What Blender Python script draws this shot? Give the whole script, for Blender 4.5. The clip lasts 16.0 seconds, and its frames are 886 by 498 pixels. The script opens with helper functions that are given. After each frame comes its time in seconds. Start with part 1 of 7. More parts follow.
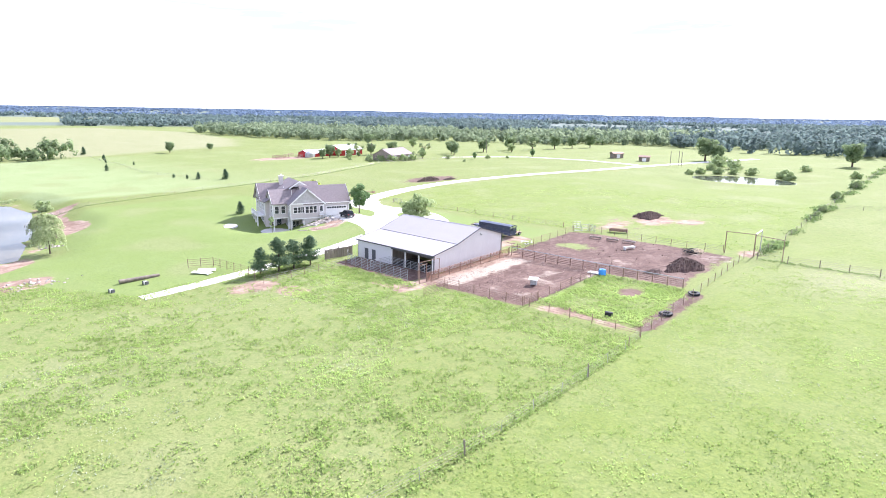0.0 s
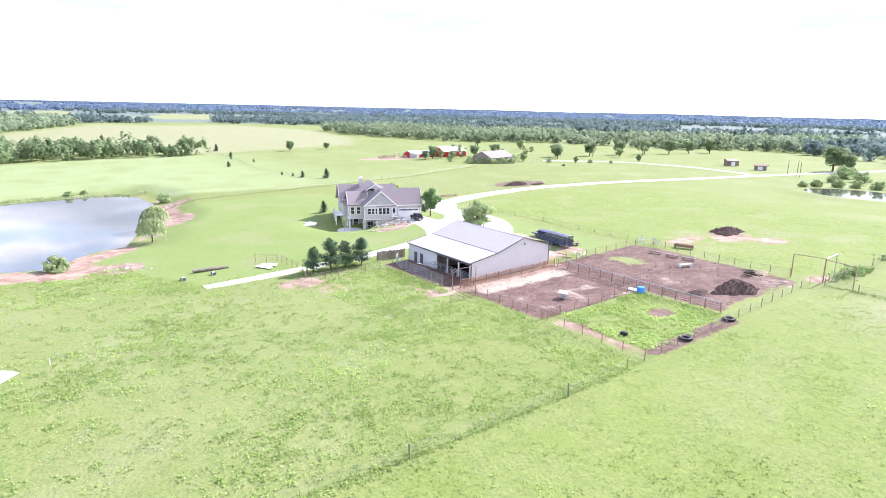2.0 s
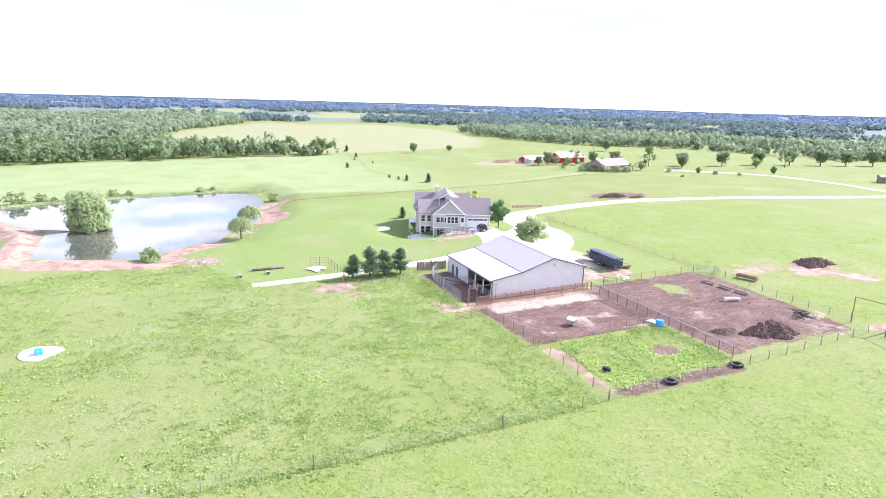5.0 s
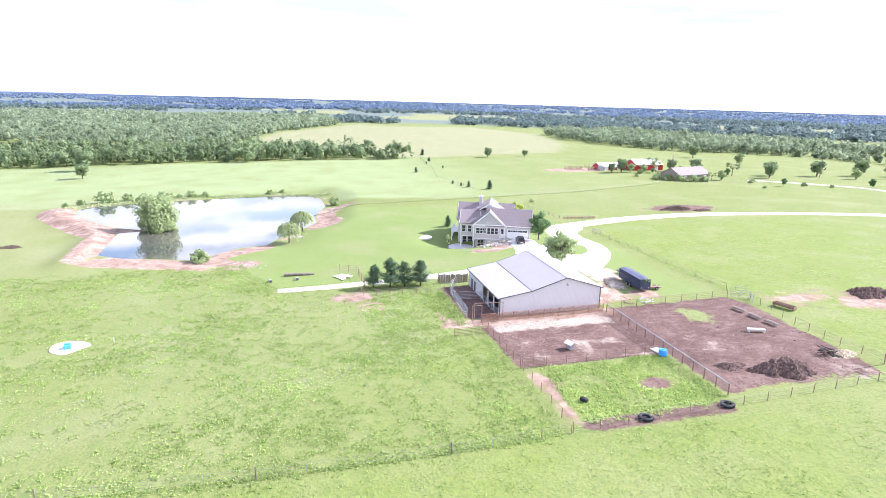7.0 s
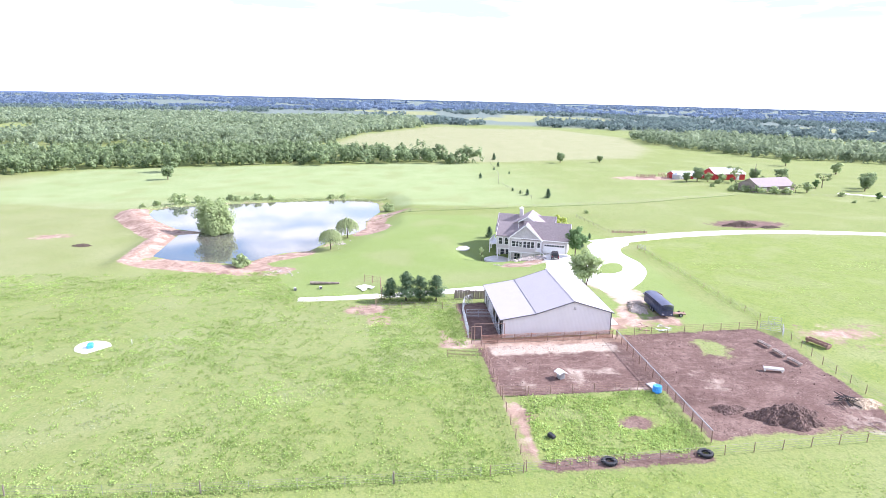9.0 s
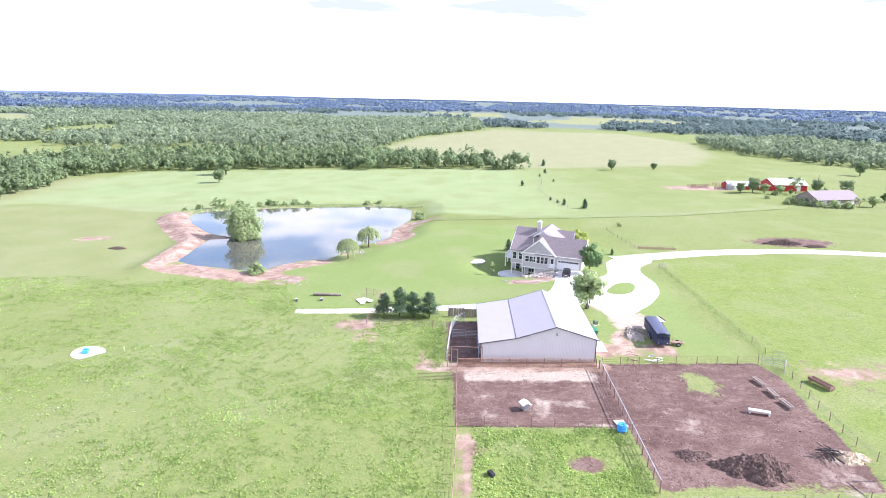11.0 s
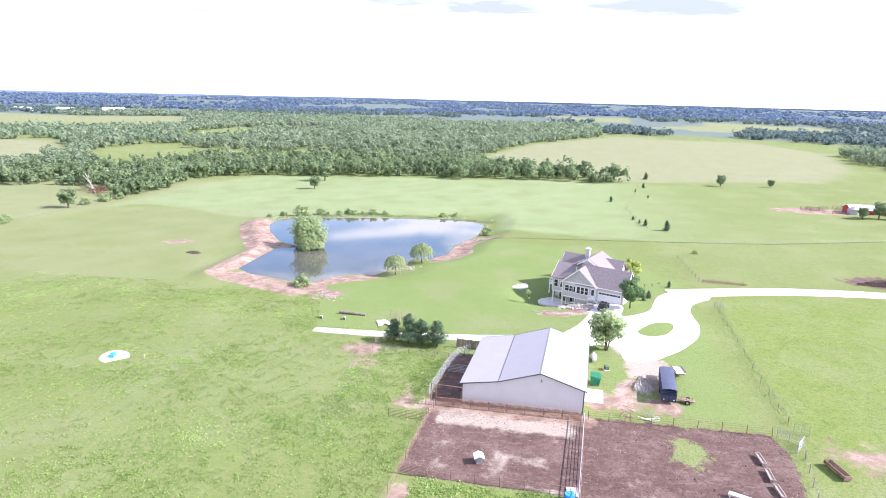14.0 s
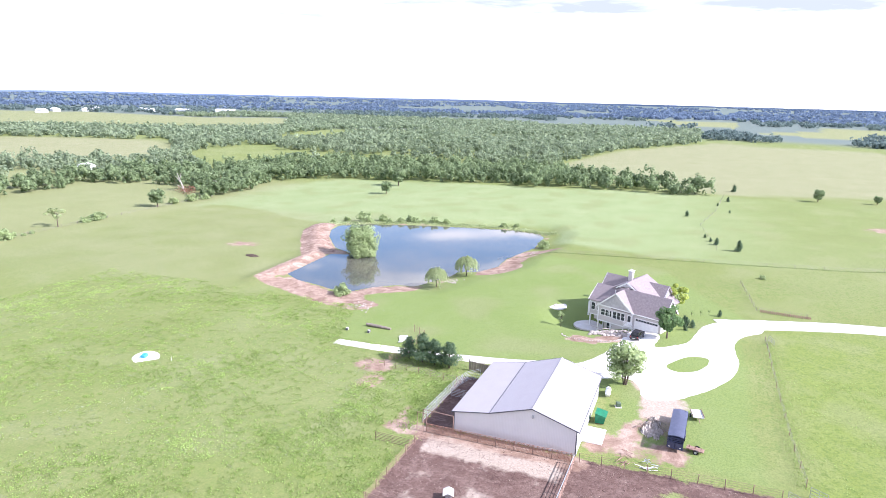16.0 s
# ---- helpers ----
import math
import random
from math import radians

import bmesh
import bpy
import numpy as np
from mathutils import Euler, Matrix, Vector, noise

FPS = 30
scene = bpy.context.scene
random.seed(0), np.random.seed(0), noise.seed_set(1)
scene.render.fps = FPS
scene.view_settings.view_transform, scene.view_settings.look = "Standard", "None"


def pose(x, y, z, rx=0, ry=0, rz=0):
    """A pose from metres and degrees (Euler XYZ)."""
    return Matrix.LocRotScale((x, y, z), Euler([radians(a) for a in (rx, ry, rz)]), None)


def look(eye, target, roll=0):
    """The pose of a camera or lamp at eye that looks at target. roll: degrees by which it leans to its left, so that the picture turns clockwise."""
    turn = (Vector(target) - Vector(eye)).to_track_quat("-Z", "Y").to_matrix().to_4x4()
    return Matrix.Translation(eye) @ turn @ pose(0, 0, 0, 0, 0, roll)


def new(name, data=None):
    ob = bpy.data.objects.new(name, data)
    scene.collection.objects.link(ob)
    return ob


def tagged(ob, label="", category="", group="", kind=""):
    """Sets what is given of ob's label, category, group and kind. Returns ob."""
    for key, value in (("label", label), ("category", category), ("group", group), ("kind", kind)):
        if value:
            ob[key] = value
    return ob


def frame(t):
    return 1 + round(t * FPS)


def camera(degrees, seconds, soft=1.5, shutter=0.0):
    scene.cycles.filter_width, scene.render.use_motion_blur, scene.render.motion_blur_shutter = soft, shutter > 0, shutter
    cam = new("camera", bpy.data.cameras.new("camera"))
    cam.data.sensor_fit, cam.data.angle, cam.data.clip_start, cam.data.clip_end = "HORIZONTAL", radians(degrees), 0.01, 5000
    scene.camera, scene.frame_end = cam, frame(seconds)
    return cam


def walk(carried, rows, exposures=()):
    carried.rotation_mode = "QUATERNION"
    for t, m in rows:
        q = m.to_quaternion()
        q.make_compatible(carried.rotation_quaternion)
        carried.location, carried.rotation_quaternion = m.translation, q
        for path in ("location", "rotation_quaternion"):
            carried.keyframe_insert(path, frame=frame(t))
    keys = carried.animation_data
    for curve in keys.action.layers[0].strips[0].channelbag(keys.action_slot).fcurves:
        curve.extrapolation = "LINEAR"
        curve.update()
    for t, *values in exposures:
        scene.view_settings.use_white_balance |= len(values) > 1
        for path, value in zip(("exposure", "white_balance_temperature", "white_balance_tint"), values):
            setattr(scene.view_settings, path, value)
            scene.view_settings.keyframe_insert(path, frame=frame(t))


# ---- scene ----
cam = camera(71.1, 16.0, soft=0.9)
METRES, EYE, TILT, LEAN, TURN = 120.0, 28.0, 0.8, -0.9, 42.2
ROWS = [
    (0.0, 0.0, 0.0, 0.0, 0.02, -13.39, -0.07),
    (0.5, 0.03, -0.0051, 0.0042, 2.81, -13.39, -0.06),
    (1.0, 0.0603, -0.0081, 0.0084, 5.82, -13.43, -0.09),
    (1.5, 0.0904, -0.0093, 0.0128, 8.89, -13.48, -0.18),
    (2.0, 0.1206, -0.0082, 0.0172, 11.72, -13.51, -0.24),
    (2.5, 0.15, -0.0052, 0.0218, 14.24, -13.55, -0.27),
    (3.0, 0.1793, -0.0001, 0.0262, 16.75, -13.58, -0.31),
    (3.5, 0.2083, 0.0068, 0.031, 19.31, -13.63, -0.36),
    (6.0, 0.3459, 0.0662, 0.0561, 29.96, -13.68, -0.37),
    (6.5, 0.3715, 0.0823, 0.0618, 32.32, -13.68, -0.34),
    (7.0, 0.3964, 0.1003, 0.0679, 34.64, -13.71, -0.31),
    (7.5, 0.4202, 0.1194, 0.0738, 36.86, -13.72, -0.27),
    (8.0, 0.4429, 0.1404, 0.0799, 39.17, -13.74, -0.23),
    (8.5, 0.4643, 0.1629, 0.0859, 41.32, -13.74, -0.23),
    (9.0, 0.4845, 0.1868, 0.0918, 43.24, -13.75, -0.19),
    (11.5, 0.5686, 0.3164, 0.1199, 51.28, -13.68, -0.14),
    (12.0, 0.5828, 0.3442, 0.1257, 52.95, -13.65, -0.12),
    (12.5, 0.5963, 0.3725, 0.1315, 54.93, -13.61, -0.12),
    (13.0, 0.6092, 0.4016, 0.1374, 56.95, -13.57, -0.12),
    (13.5, 0.6208, 0.4306, 0.1437, 59.17, -13.54, -0.18),
    (14.0, 0.6313, 0.4602, 0.1502, 61.66, -13.53, -0.2),
    (14.5, 0.64, 0.4906, 0.156, 63.98, -13.51, -0.24),
    (15.0, 0.6477, 0.5213, 0.1623, 66.46, -13.49, -0.27),
    (15.5, 0.6543, 0.5527, 0.1686, 68.72, -13.47, -0.31),
    (16.0, 0.6596, 0.5846, 0.1744, 70.7, -13.44, -0.33),
]
walk(cam, [(t, pose(0, 0, EYE, TILT, LEAN, TURN) @ pose(METRES * x, METRES * y, METRES * z, 90 + pitch, roll, yaw)) for t, x, y, z, yaw, pitch, roll in ROWS],
     exposures=[(0.0, 1.65, 6000, 18), (7.0, 1.64, 5930, 20), (12.0, 1.47, 5880, 20), (16.0, 1.40, 5900, 20)])

# ---------------------------------------------------------------- light
SUN_ELEV, SUN_FROM = 36.0, (-0.08, 1.0)
world = bpy.data.worlds.new("sky")
scene.world = world
world.use_nodes = True
wn, wl = world.node_tree.nodes, world.node_tree.links
wn.clear()


def wnode(kind, **kw):
    n = wn.new(kind)
    for k, v in kw.items():
        n.inputs[k.replace("_", " ")].default_value = v
    return n


sky = wn.new("ShaderNodeTexSky")
sky.sky_type = "NISHITA"
sky.sun_disc = False
sky.sun_elevation = radians(SUN_ELEV)
sky.sun_rotation = math.atan2(SUN_FROM[0], SUN_FROM[1])
sky.dust_density = 1.2
sky.air_density = 1.0
sky.ozone_density = 4.0
geo = wn.new("ShaderNodeTexCoord")
sep = wn.new("ShaderNodeSeparateXYZ")
wl.new(geo.outputs["Generated"], sep.inputs[0])
# the cloud layer: a flat deck seen in perspective
zz = wn.new("ShaderNodeMath")
zz.operation = "MAXIMUM"
zz.inputs[1].default_value = 0.035
wl.new(sep.outputs["Z"], zz.inputs[0])
flat = wn.new("ShaderNodeVectorMath")
flat.operation = "DIVIDE"
com = wn.new("ShaderNodeCombineXYZ")
wl.new(zz.outputs[0], com.inputs[0])
wl.new(zz.outputs[0], com.inputs[1])
com.inputs[2].default_value = 1.0
wl.new(geo.outputs["Generated"], flat.inputs[0])
wl.new(com.outputs[0], flat.inputs[1])
deck = wnode("ShaderNodeTexNoise", Scale=0.75, Detail=7.0, Roughness=0.55, Distortion=0.2)
wl.new(flat.outputs[0], deck.inputs["Vector"])
cover = wn.new("ShaderNodeMapRange")
cover.inputs["From Min"].default_value = 0.47
cover.inputs["From Max"].default_value = 0.56
wl.new(deck.outputs["Fac"], cover.inputs["Value"])
# darker undersides of some clouds
under = wnode("ShaderNodeTexNoise", Scale=0.32, Detail=6.0, Roughness=0.6, Distortion=0.3)
wl.new(flat.outputs[0], under.inputs["Vector"])
shade = wn.new("ShaderNodeMapRange")
shade.inputs["From Min"].default_value = 0.44
shade.inputs["From Max"].default_value = 0.6
wl.new(under.outputs["Fac"], shade.inputs["Value"])
cloud = wn.new("ShaderNodeMix")
cloud.data_type = "RGBA"
CLOUD = 6.2
cloud.inputs["B"].default_value = (CLOUD, CLOUD, CLOUD * 1.02, 1)
wl.new(cover.outputs["Result"], cloud.inputs["Factor"])
wl.new(sky.outputs["Color"], cloud.inputs["A"])
# milky haze towards the horizon
low = wn.new("ShaderNodeMapRange")
low.inputs["From Min"].default_value = 0.22
low.inputs["From Max"].default_value = 0.09
wl.new(sep.outputs["Z"], low.inputs["Value"])
milk = wn.new("ShaderNodeMix")
milk.data_type = "RGBA"
milk.inputs["B"].default_value = (5.8, 5.9, 6.1, 1)
wl.new(low.outputs["Result"], milk.inputs["Factor"])
wl.new(cloud.outputs["Result"], milk.inputs["A"])
grey = wn.new("ShaderNodeMix")
grey.data_type = "RGBA"
grey.inputs["B"].default_value = (2.2, 2.4, 2.75, 1)
wl.new(milk.outputs["Result"], grey.inputs["A"])
high = wn.new("ShaderNodeMapRange")
high.inputs["From Min"].default_value = 0.06
high.inputs["From Max"].default_value = 0.115
wl.new(sep.outputs["Z"], high.inputs["Value"])
both = wn.new("ShaderNodeMath")
both.operation = "MULTIPLY"
wl.new(high.outputs["Result"], both.inputs[0])
wl.new(shade.outputs["Result"], both.inputs[1])
wl.new(both.outputs[0], grey.inputs["Factor"])
back = wnode("ShaderNodeBackground", Strength=0.14)
wl.new(grey.outputs["Result"], back.inputs["Color"])
wout = wn.new("ShaderNodeOutputWorld")
wl.new(back.outputs[0], wout.inputs["Surface"])

sun_data = bpy.data.lights.new("sun", "SUN")
sun_data.energy, sun_data.angle, sun_data.color = 4.3, radians(0.55), (1.0, 0.96, 0.91)
sun = new("sun", sun_data)
sx, sy = np.array(SUN_FROM) / np.hypot(*SUN_FROM) * math.cos(radians(SUN_ELEV))
sun.matrix_world = look((0, 0, 300), (-sx, -sy, 300 - math.sin(radians(SUN_ELEV))))


# ---------------------------------------------------------------- materials
class Mat:
    """A small builder for node materials."""

    def __init__(self, name, rough=0.8, metal=0.0, spec=0.3):
        self.m = bpy.data.materials.new(name)
        self.m.use_nodes = True
        self.t = self.m.node_tree
        self.n, self.l = self.t.nodes, self.t.links
        self.b = self.n["Principled BSDF"]
        self.b.inputs["Roughness"].default_value = rough
        self.b.inputs["Metallic"].default_value = metal
        self.b.inputs["Specular IOR Level"].default_value = spec
        self.co = self.n.new("ShaderNodeTexCoord")

    def noise(self, scale, detail=4.0, rough=0.55, stretch=(1, 1, 1), distort=0.0):
        mp = self.n.new("ShaderNodeMapping")
        mp.inputs["Scale"].default_value = stretch
        self.l.new(self.co.outputs["Object"], mp.inputs["Vector"])
        x = self.n.new("ShaderNodeTexNoise")
        x.inputs["Scale"].default_value, x.inputs["Detail"].default_value = scale, detail
        x.inputs["Roughness"].default_value, x.inputs["Distortion"].default_value = rough, distort
        self.l.new(mp.outputs[0], x.inputs["Vector"])
        return x.outputs["Fac"]

    def ramp(self, fac, *stops):
        r = self.n.new("ShaderNodeValToRGB")
        e = r.color_ramp.elements
        while len(e) < len(stops):
            e.new(0.5)
        for k, (p, c) in zip(e, stops):
            k.position, k.color = p, (*c, 1) if len(c) == 3 else c
        self.l.new(fac, r.inputs[0])
        return r.outputs["Color"]

    def span(self, fac, a, b, lo=0.0, hi=1.0):
        r = self.n.new("ShaderNodeMapRange")
        for k, v in (("From Min", a), ("From Max", b), ("To Min", lo), ("To Max", hi)):
            r.inputs[k].default_value = v
        self.l.new(fac, r.inputs["Value"])
        return r.outputs["Result"]

    def mix(self, fac, a, b, blend="MIX"):
        x = self.n.new("ShaderNodeMix")
        x.data_type, x.blend_type = "RGBA", blend
        for k, v in (("Factor", fac), ("A", a), ("B", b)):
            if isinstance(v, tuple):
                x.inputs[k].default_value = (*v, 1)
            elif isinstance(v, (int, float)):
                x.inputs[k].default_value = v
            else:
                self.l.new(v, x.inputs[k])
        return x.outputs["Result"]

    def math(self, op, a, b=0.0):
        x = self.n.new("ShaderNodeMath")
        x.operation = op
        for i, v in enumerate((a, b)):
            if isinstance(v, (int, float)):
                x.inputs[i].default_value = v
            else:
                self.l.new(v, x.inputs[i])
        return x.outputs[0]

    def attr(self, name):
        x = self.n.new("ShaderNodeAttribute")
        x.attribute_name = name
        return x.outputs["Fac"]

    def rnd(self, island=False):
        if island:
            return self.n.new("ShaderNodeNewGeometry").outputs["Random Per Island"]
        return self.n.new("ShaderNodeObjectInfo").outputs["Random"]

    def color(self, c):
        if isinstance(c, tuple):
            self.b.inputs["Base Color"].default_value = (*c, 1)
        else:
            self.l.new(c, self.b.inputs["Base Color"])
        return self

    def bump(self, fac, strength=0.3, dist=0.05):
        x = self.n.new("ShaderNodeBump")
        x.inputs["Strength"].default_value, x.inputs["Distance"].default_value = strength, dist
        self.l.new(fac, x.inputs["Height"])
        self.l.new(x.outputs[0], self.b.inputs["Normal"])
        return self


def worn(name, c, rough=0.7, metal=0.0, var=0.25, scale=1.5, spec=0.3, stretch=(1, 1, 1), bump=0.15):
    """A plain coloured surface with stains and grain."""
    m = Mat(name, rough, metal, spec)
    dark, light = tuple(v * (1 - var) for v in c), tuple(min(1, v * (1 + var * 0.6)) for v in c)
    big = m.noise(scale, 3, 0.6, stretch)
    small = m.noise(scale * 14, 2, 0.6, stretch)
    base = m.ramp(big, (0.3, dark), (0.7, light))
    m.color(m.mix(m.span(small, 0.35, 0.7, 0, 0.35), base, dark))
    if bump:
        m.bump(small, bump, 0.02)
    return m.m


LEAF_GAIN = 1.95


def leaf_mat(name, a, b, c):
    m = Mat(name, 0.75, 0, 0.08)
    a, b, c = [tuple(v * LEAF_GAIN + 0.012 for v in q) for q in (a, b, c)]
    pick = m.ramp(m.rnd(True), (0.0, a), (0.5, b), (1.0, c))
    patch = m.noise(0.6, 2)
    tree = m.noise(0.085, 2, 0.6)
    pick = m.mix(m.span(tree, 0.5, 0.68, 0.0, 0.65), pick, tuple(min(1, v * 1.35) for v in c))
    pick = m.mix(m.span(tree, 0.48, 0.34, 0.0, 0.6), pick, tuple(v * 0.8 for v in a))
    m.color(m.mix(m.span(patch, 0.35, 0.7, 0.0, 0.45), pick, a))
    m.b.inputs["Transmission Weight"].default_value = 0.0
    m.b.inputs["Subsurface Weight"].default_value = 0.0
    tr = m.n.new("ShaderNodeBsdfTranslucent")
    m.l.new(pick, tr.inputs["Color"])
    mx = m.n.new("ShaderNodeMixShader")
    mx.inputs[0].default_value = 0.5
    m.l.new(m.b.outputs[0], mx.inputs[1])
    m.l.new(tr.outputs[0], mx.inputs[2])
    m.l.new(mx.outputs[0], m.n["Material Output"].inputs["Surface"])
    return m.m


def ground_mat():
    m = Mat("pasture_ground", 0.95, 0, 0.1)
    huge, big, mid, fine = m.noise(0.012, 3), m.noise(0.06, 4, 0.6), m.noise(0.45, 4, 0.65), m.noise(3.2, 3, 0.7)
    speck = m.noise(9.0, 2, 0.7)
    # grazed pasture
    grass = m.ramp(big, (0.28, (0.182, 0.194, 0.072)), (0.5, (0.194, 0.215, 0.074)), (0.72, (0.225, 0.234, 0.098)))
    grass = m.mix(m.span(mid, 0.5, 0.72, 0, 0.75), grass, (0.155, 0.196, 0.058))
    grass = m.mix(m.span(huge, 0.52, 0.68, 0, 0.5), grass, (0.226, 0.24, 0.11))
    # mown lawn
    lawn = m.ramp(big, (0.3, (0.166, 0.216, 0.062)), (0.7, (0.190, 0.234, 0.08)))
    lawn = m.mix(m.span(mid, 0.45, 0.75, 0, 0.4), lawn, (0.2, 0.25, 0.1))
    # rank clumps standing out of the grazed turf
    clump = m.noise(0.95, 5, 0.68, (1, 1, 1), 0.5)
    drift = m.span(m.noise(0.05, 3, 0.6), 0.38, 0.62, 0.35, 1.0)
    rank = m.math("MULTIPLY", m.span(clump, 0.52, 0.60), drift)
    grass = m.mix(m.math("MULTIPLY", rank, 0.7), grass, (0.128, 0.188, 0.046))
    grass = m.mix(m.math("MULTIPLY", m.span(m.noise(2.1, 4, 0.7, (1, 1, 1), 0.3), 0.55, 0.63), 0.62), grass, (0.088, 0.13, 0.034))
    base = m.mix(m.attr("lawn"), grass, lawn)
    pale = m.ramp(big, (0.3, (0.225, 0.272, 0.122)), (0.7, (0.266, 0.305, 0.156)))
    base = m.mix(m.attr("meadow"), base, pale)
    # lush weeds and the bright meadow beyond the line fence
    lush = m.ramp(mid, (0.3, (0.150, 0.196, 0.040)), (0.7, (0.206, 0.244, 0.066)))
    lush = m.mix(m.math("MULTIPLY", m.span(m.noise(0.16, 4, 0.65), 0.46, 0.6), 0.4), lush, (0.225, 0.235, 0.105))
    lush = m.mix(m.math("MULTIPLY", m.span(m.noise(1.5, 5, 0.7, (1, 1, 1), 0.4), 0.52, 0.61), 0.75), lush, (0.1, 0.148, 0.03))
    base = m.mix(m.attr("lush"), base, lush)
    # cut hay fields
    hay = m.ramp(big, (0.3, (0.240, 0.233, 0.128)), (0.7, (0.272, 0.262, 0.155)))
    base = m.mix(m.attr("hay"), base, hay)
    base = m.mix(m.span(fine, 0.43, 0.64, 0.0, 0.55), base, (0.095, 0.142, 0.044))
    base = m.mix(m.span(speck, 0.58, 0.74, 0.0, 0.3), base, (0.28, 0.31, 0.14))
    # wooded distance: ground takes the haze tint painted on the far trees
    base = m.mix(m.attr("hazed_thicket"), base, (0.13, 0.16, 0.14))
    # bare earth, broken up at its edge
    edge = m.math("ADD", m.attr("dirt"), m.math("MULTIPLY", m.math("SUBTRACT", mid, 0.5), 1.1))
    edge = m.math("ADD", edge, m.math("MULTIPLY", m.math("SUBTRACT", fine, 0.5), 0.5))
    soil = m.ramp(m.noise(0.22, 5, 0.65), (0.3, (0.092, 0.056, 0.047)), (0.52, (0.135, 0.085, 0.071)), (0.72, (0.205, 0.142, 0.118)))
    soil = m.mix(m.span(m.noise(0.9, 5, 0.7, (1, 0.5, 1), 0.6), 0.48, 0.66, 0, 0.6), soil, (0.225, 0.158, 0.132))
    soil = m.mix(m.span(m.noise(1.6, 4, 0.7), 0.5, 0.66, 0, 0.6), soil, (0.07, 0.042, 0.036))
    soil = m.mix(m.span(fine, 0.45, 0.7, 0, 0.5), soil, (0.075, 0.045, 0.038))
    soil = m.mix(m.span(speck, 0.6, 0.75, 0, 0.5), soil, (0.27, 0.22, 0.2))
    base = m.mix(m.span(edge, 0.42, 0.62), base, soil)
    red = m.ramp(m.noise(0.28, 5, 0.7, (1, 1, 1), 0.8), (0.34, (0.175, 0.112, 0.085)), (0.5, (0.285, 0.2, 0.155)), (0.66, (0.40, 0.31, 0.25)))
    red = m.mix(m.span(fine, 0.45, 0.72, 0, 0.5), red, (0.20, 0.13, 0.10))
    edge2 = m.math("ADD", m.attr("clay"), m.math("MULTIPLY", m.math("SUBTRACT", mid, 0.5), 0.9))
    edge2 = m.math("ADD", edge2, m.math("MULTIPLY", m.math("SUBTRACT", fine, 0.5), 0.4))
    base = m.mix(m.span(edge2, 0.42, 0.62), base, red)
    straw = m.ramp(fine, (0.3, (0.29, 0.23, 0.185)), (0.7, (0.47, 0.40, 0.33)))
    edge3 = m.math("ADD", m.attr("straw"), m.math("MULTIPLY", m.math("SUBTRACT", mid, 0.5), 0.8))
    edge3 = m.math("ADD", edge3, m.math("MULTIPLY", m.math("SUBTRACT", m.noise(0.5, 4, 0.7), 0.5), 1.0))
    base = m.mix(m.span(edge3, 0.45, 0.8, 0, 0.85), base, straw)
    m.color(base)
    m.bump(m.math("ADD", fine, m.math("MULTIPLY", mid, 1.5)), 0.55, 0.12)
    return m.m


GROUND = ground_mat()
g = Mat("white_gravel", 0.9, 0, 0.2)
gc = g.ramp(g.noise(0.3, 4, 0.6), (0.3, (0.60, 0.56, 0.51)), (0.7, (0.74, 0.71, 0.67)))
gc = g.mix(g.span(g.noise(7, 2, 0.7), 0.5, 0.75, 0, 0.35), gc, (0.42, 0.38, 0.34))
g.color(gc).bump(g.noise(12, 2), 0.4, 0.03)
GRAVEL = g.m
w = Mat("pond_water", 0.04, 0, 0.5)
w.b.inputs["IOR"].default_value = 1.5
wc = w.ramp(w.noise(0.03, 4, 0.6), (0.4, (0.056, 0.064, 0.060)), (0.62, (0.105, 0.098, 0.075)))
w.color(wc).bump(w.noise(0.9, 3, 0.5, (1, 0.5, 1)), 0.02, 0.05)
WATER = w.m


def ribbed_mat(name, c, axis, pitch=0.23):
    """Painted ribbed steel sheet."""
    m = Mat(name, 0.45, 0.0, 0.4)
    wv = m.n.new("ShaderNodeTexWave")
    wv.bands_direction = axis
    wv.inputs["Scale"].default_value = 0.314 / pitch
    m.l.new(m.co.outputs["Object"], wv.inputs["Vector"])
    st = m.noise(0.5, 4, 0.6)
    m.color(m.mix(m.span(st, 0.4, 0.75, 0, 0.25), c, tuple(v * 0.8 for v in c)))
    m.bump(m.span(wv.outputs["Fac"], 0.75, 1.0), 0.5, 0.03)
    return m.m


ROOF_STEEL = ribbed_mat("barn_roof_steel", (0.345, 0.32, 0.335), "X")
ROOF_STEEL.node_tree.nodes["Principled BSDF"].inputs["Roughness"].default_value = 0.65
WALL_STEEL = ribbed_mat("barn_wall_steel", (0.64, 0.615, 0.62), "Y")
WALL_STEEL_X = ribbed_mat("barn_side_steel", (0.62, 0.61, 0.63), "X")
DARK_TRIM = worn("dark_trim", (0.10, 0.10, 0.11), 0.5)
RUST_PIPE = worn("rusty_pipe", (0.33, 0.215, 0.17), 0.8, 0.2, 0.4, 3)
GALV = worn("galvanised_pipe", (0.42, 0.43, 0.44), 0.5, 0.5, 0.2, 3)
POST_WOOD = worn("weathered_wood", (0.24, 0.20, 0.165), 0.9, 0, 0.35, 2, stretch=(1, 1, 0.2))
WIRE = worn("fence_wire", (0.30, 0.27, 0.25), 0.6, 0.4)
CONCRETE = worn("concrete", (0.62, 0.59, 0.56), 0.9, 0, 0.15, 0.8)
BARK = worn("bark", (0.12, 0.09, 0.07), 0.95, 0, 0.4, 3, stretch=(1, 1, 0.25), bump=0.5)
SIDING = ribbed_mat("house_siding", (0.54, 0.50, 0.49), "Z", 0.2)
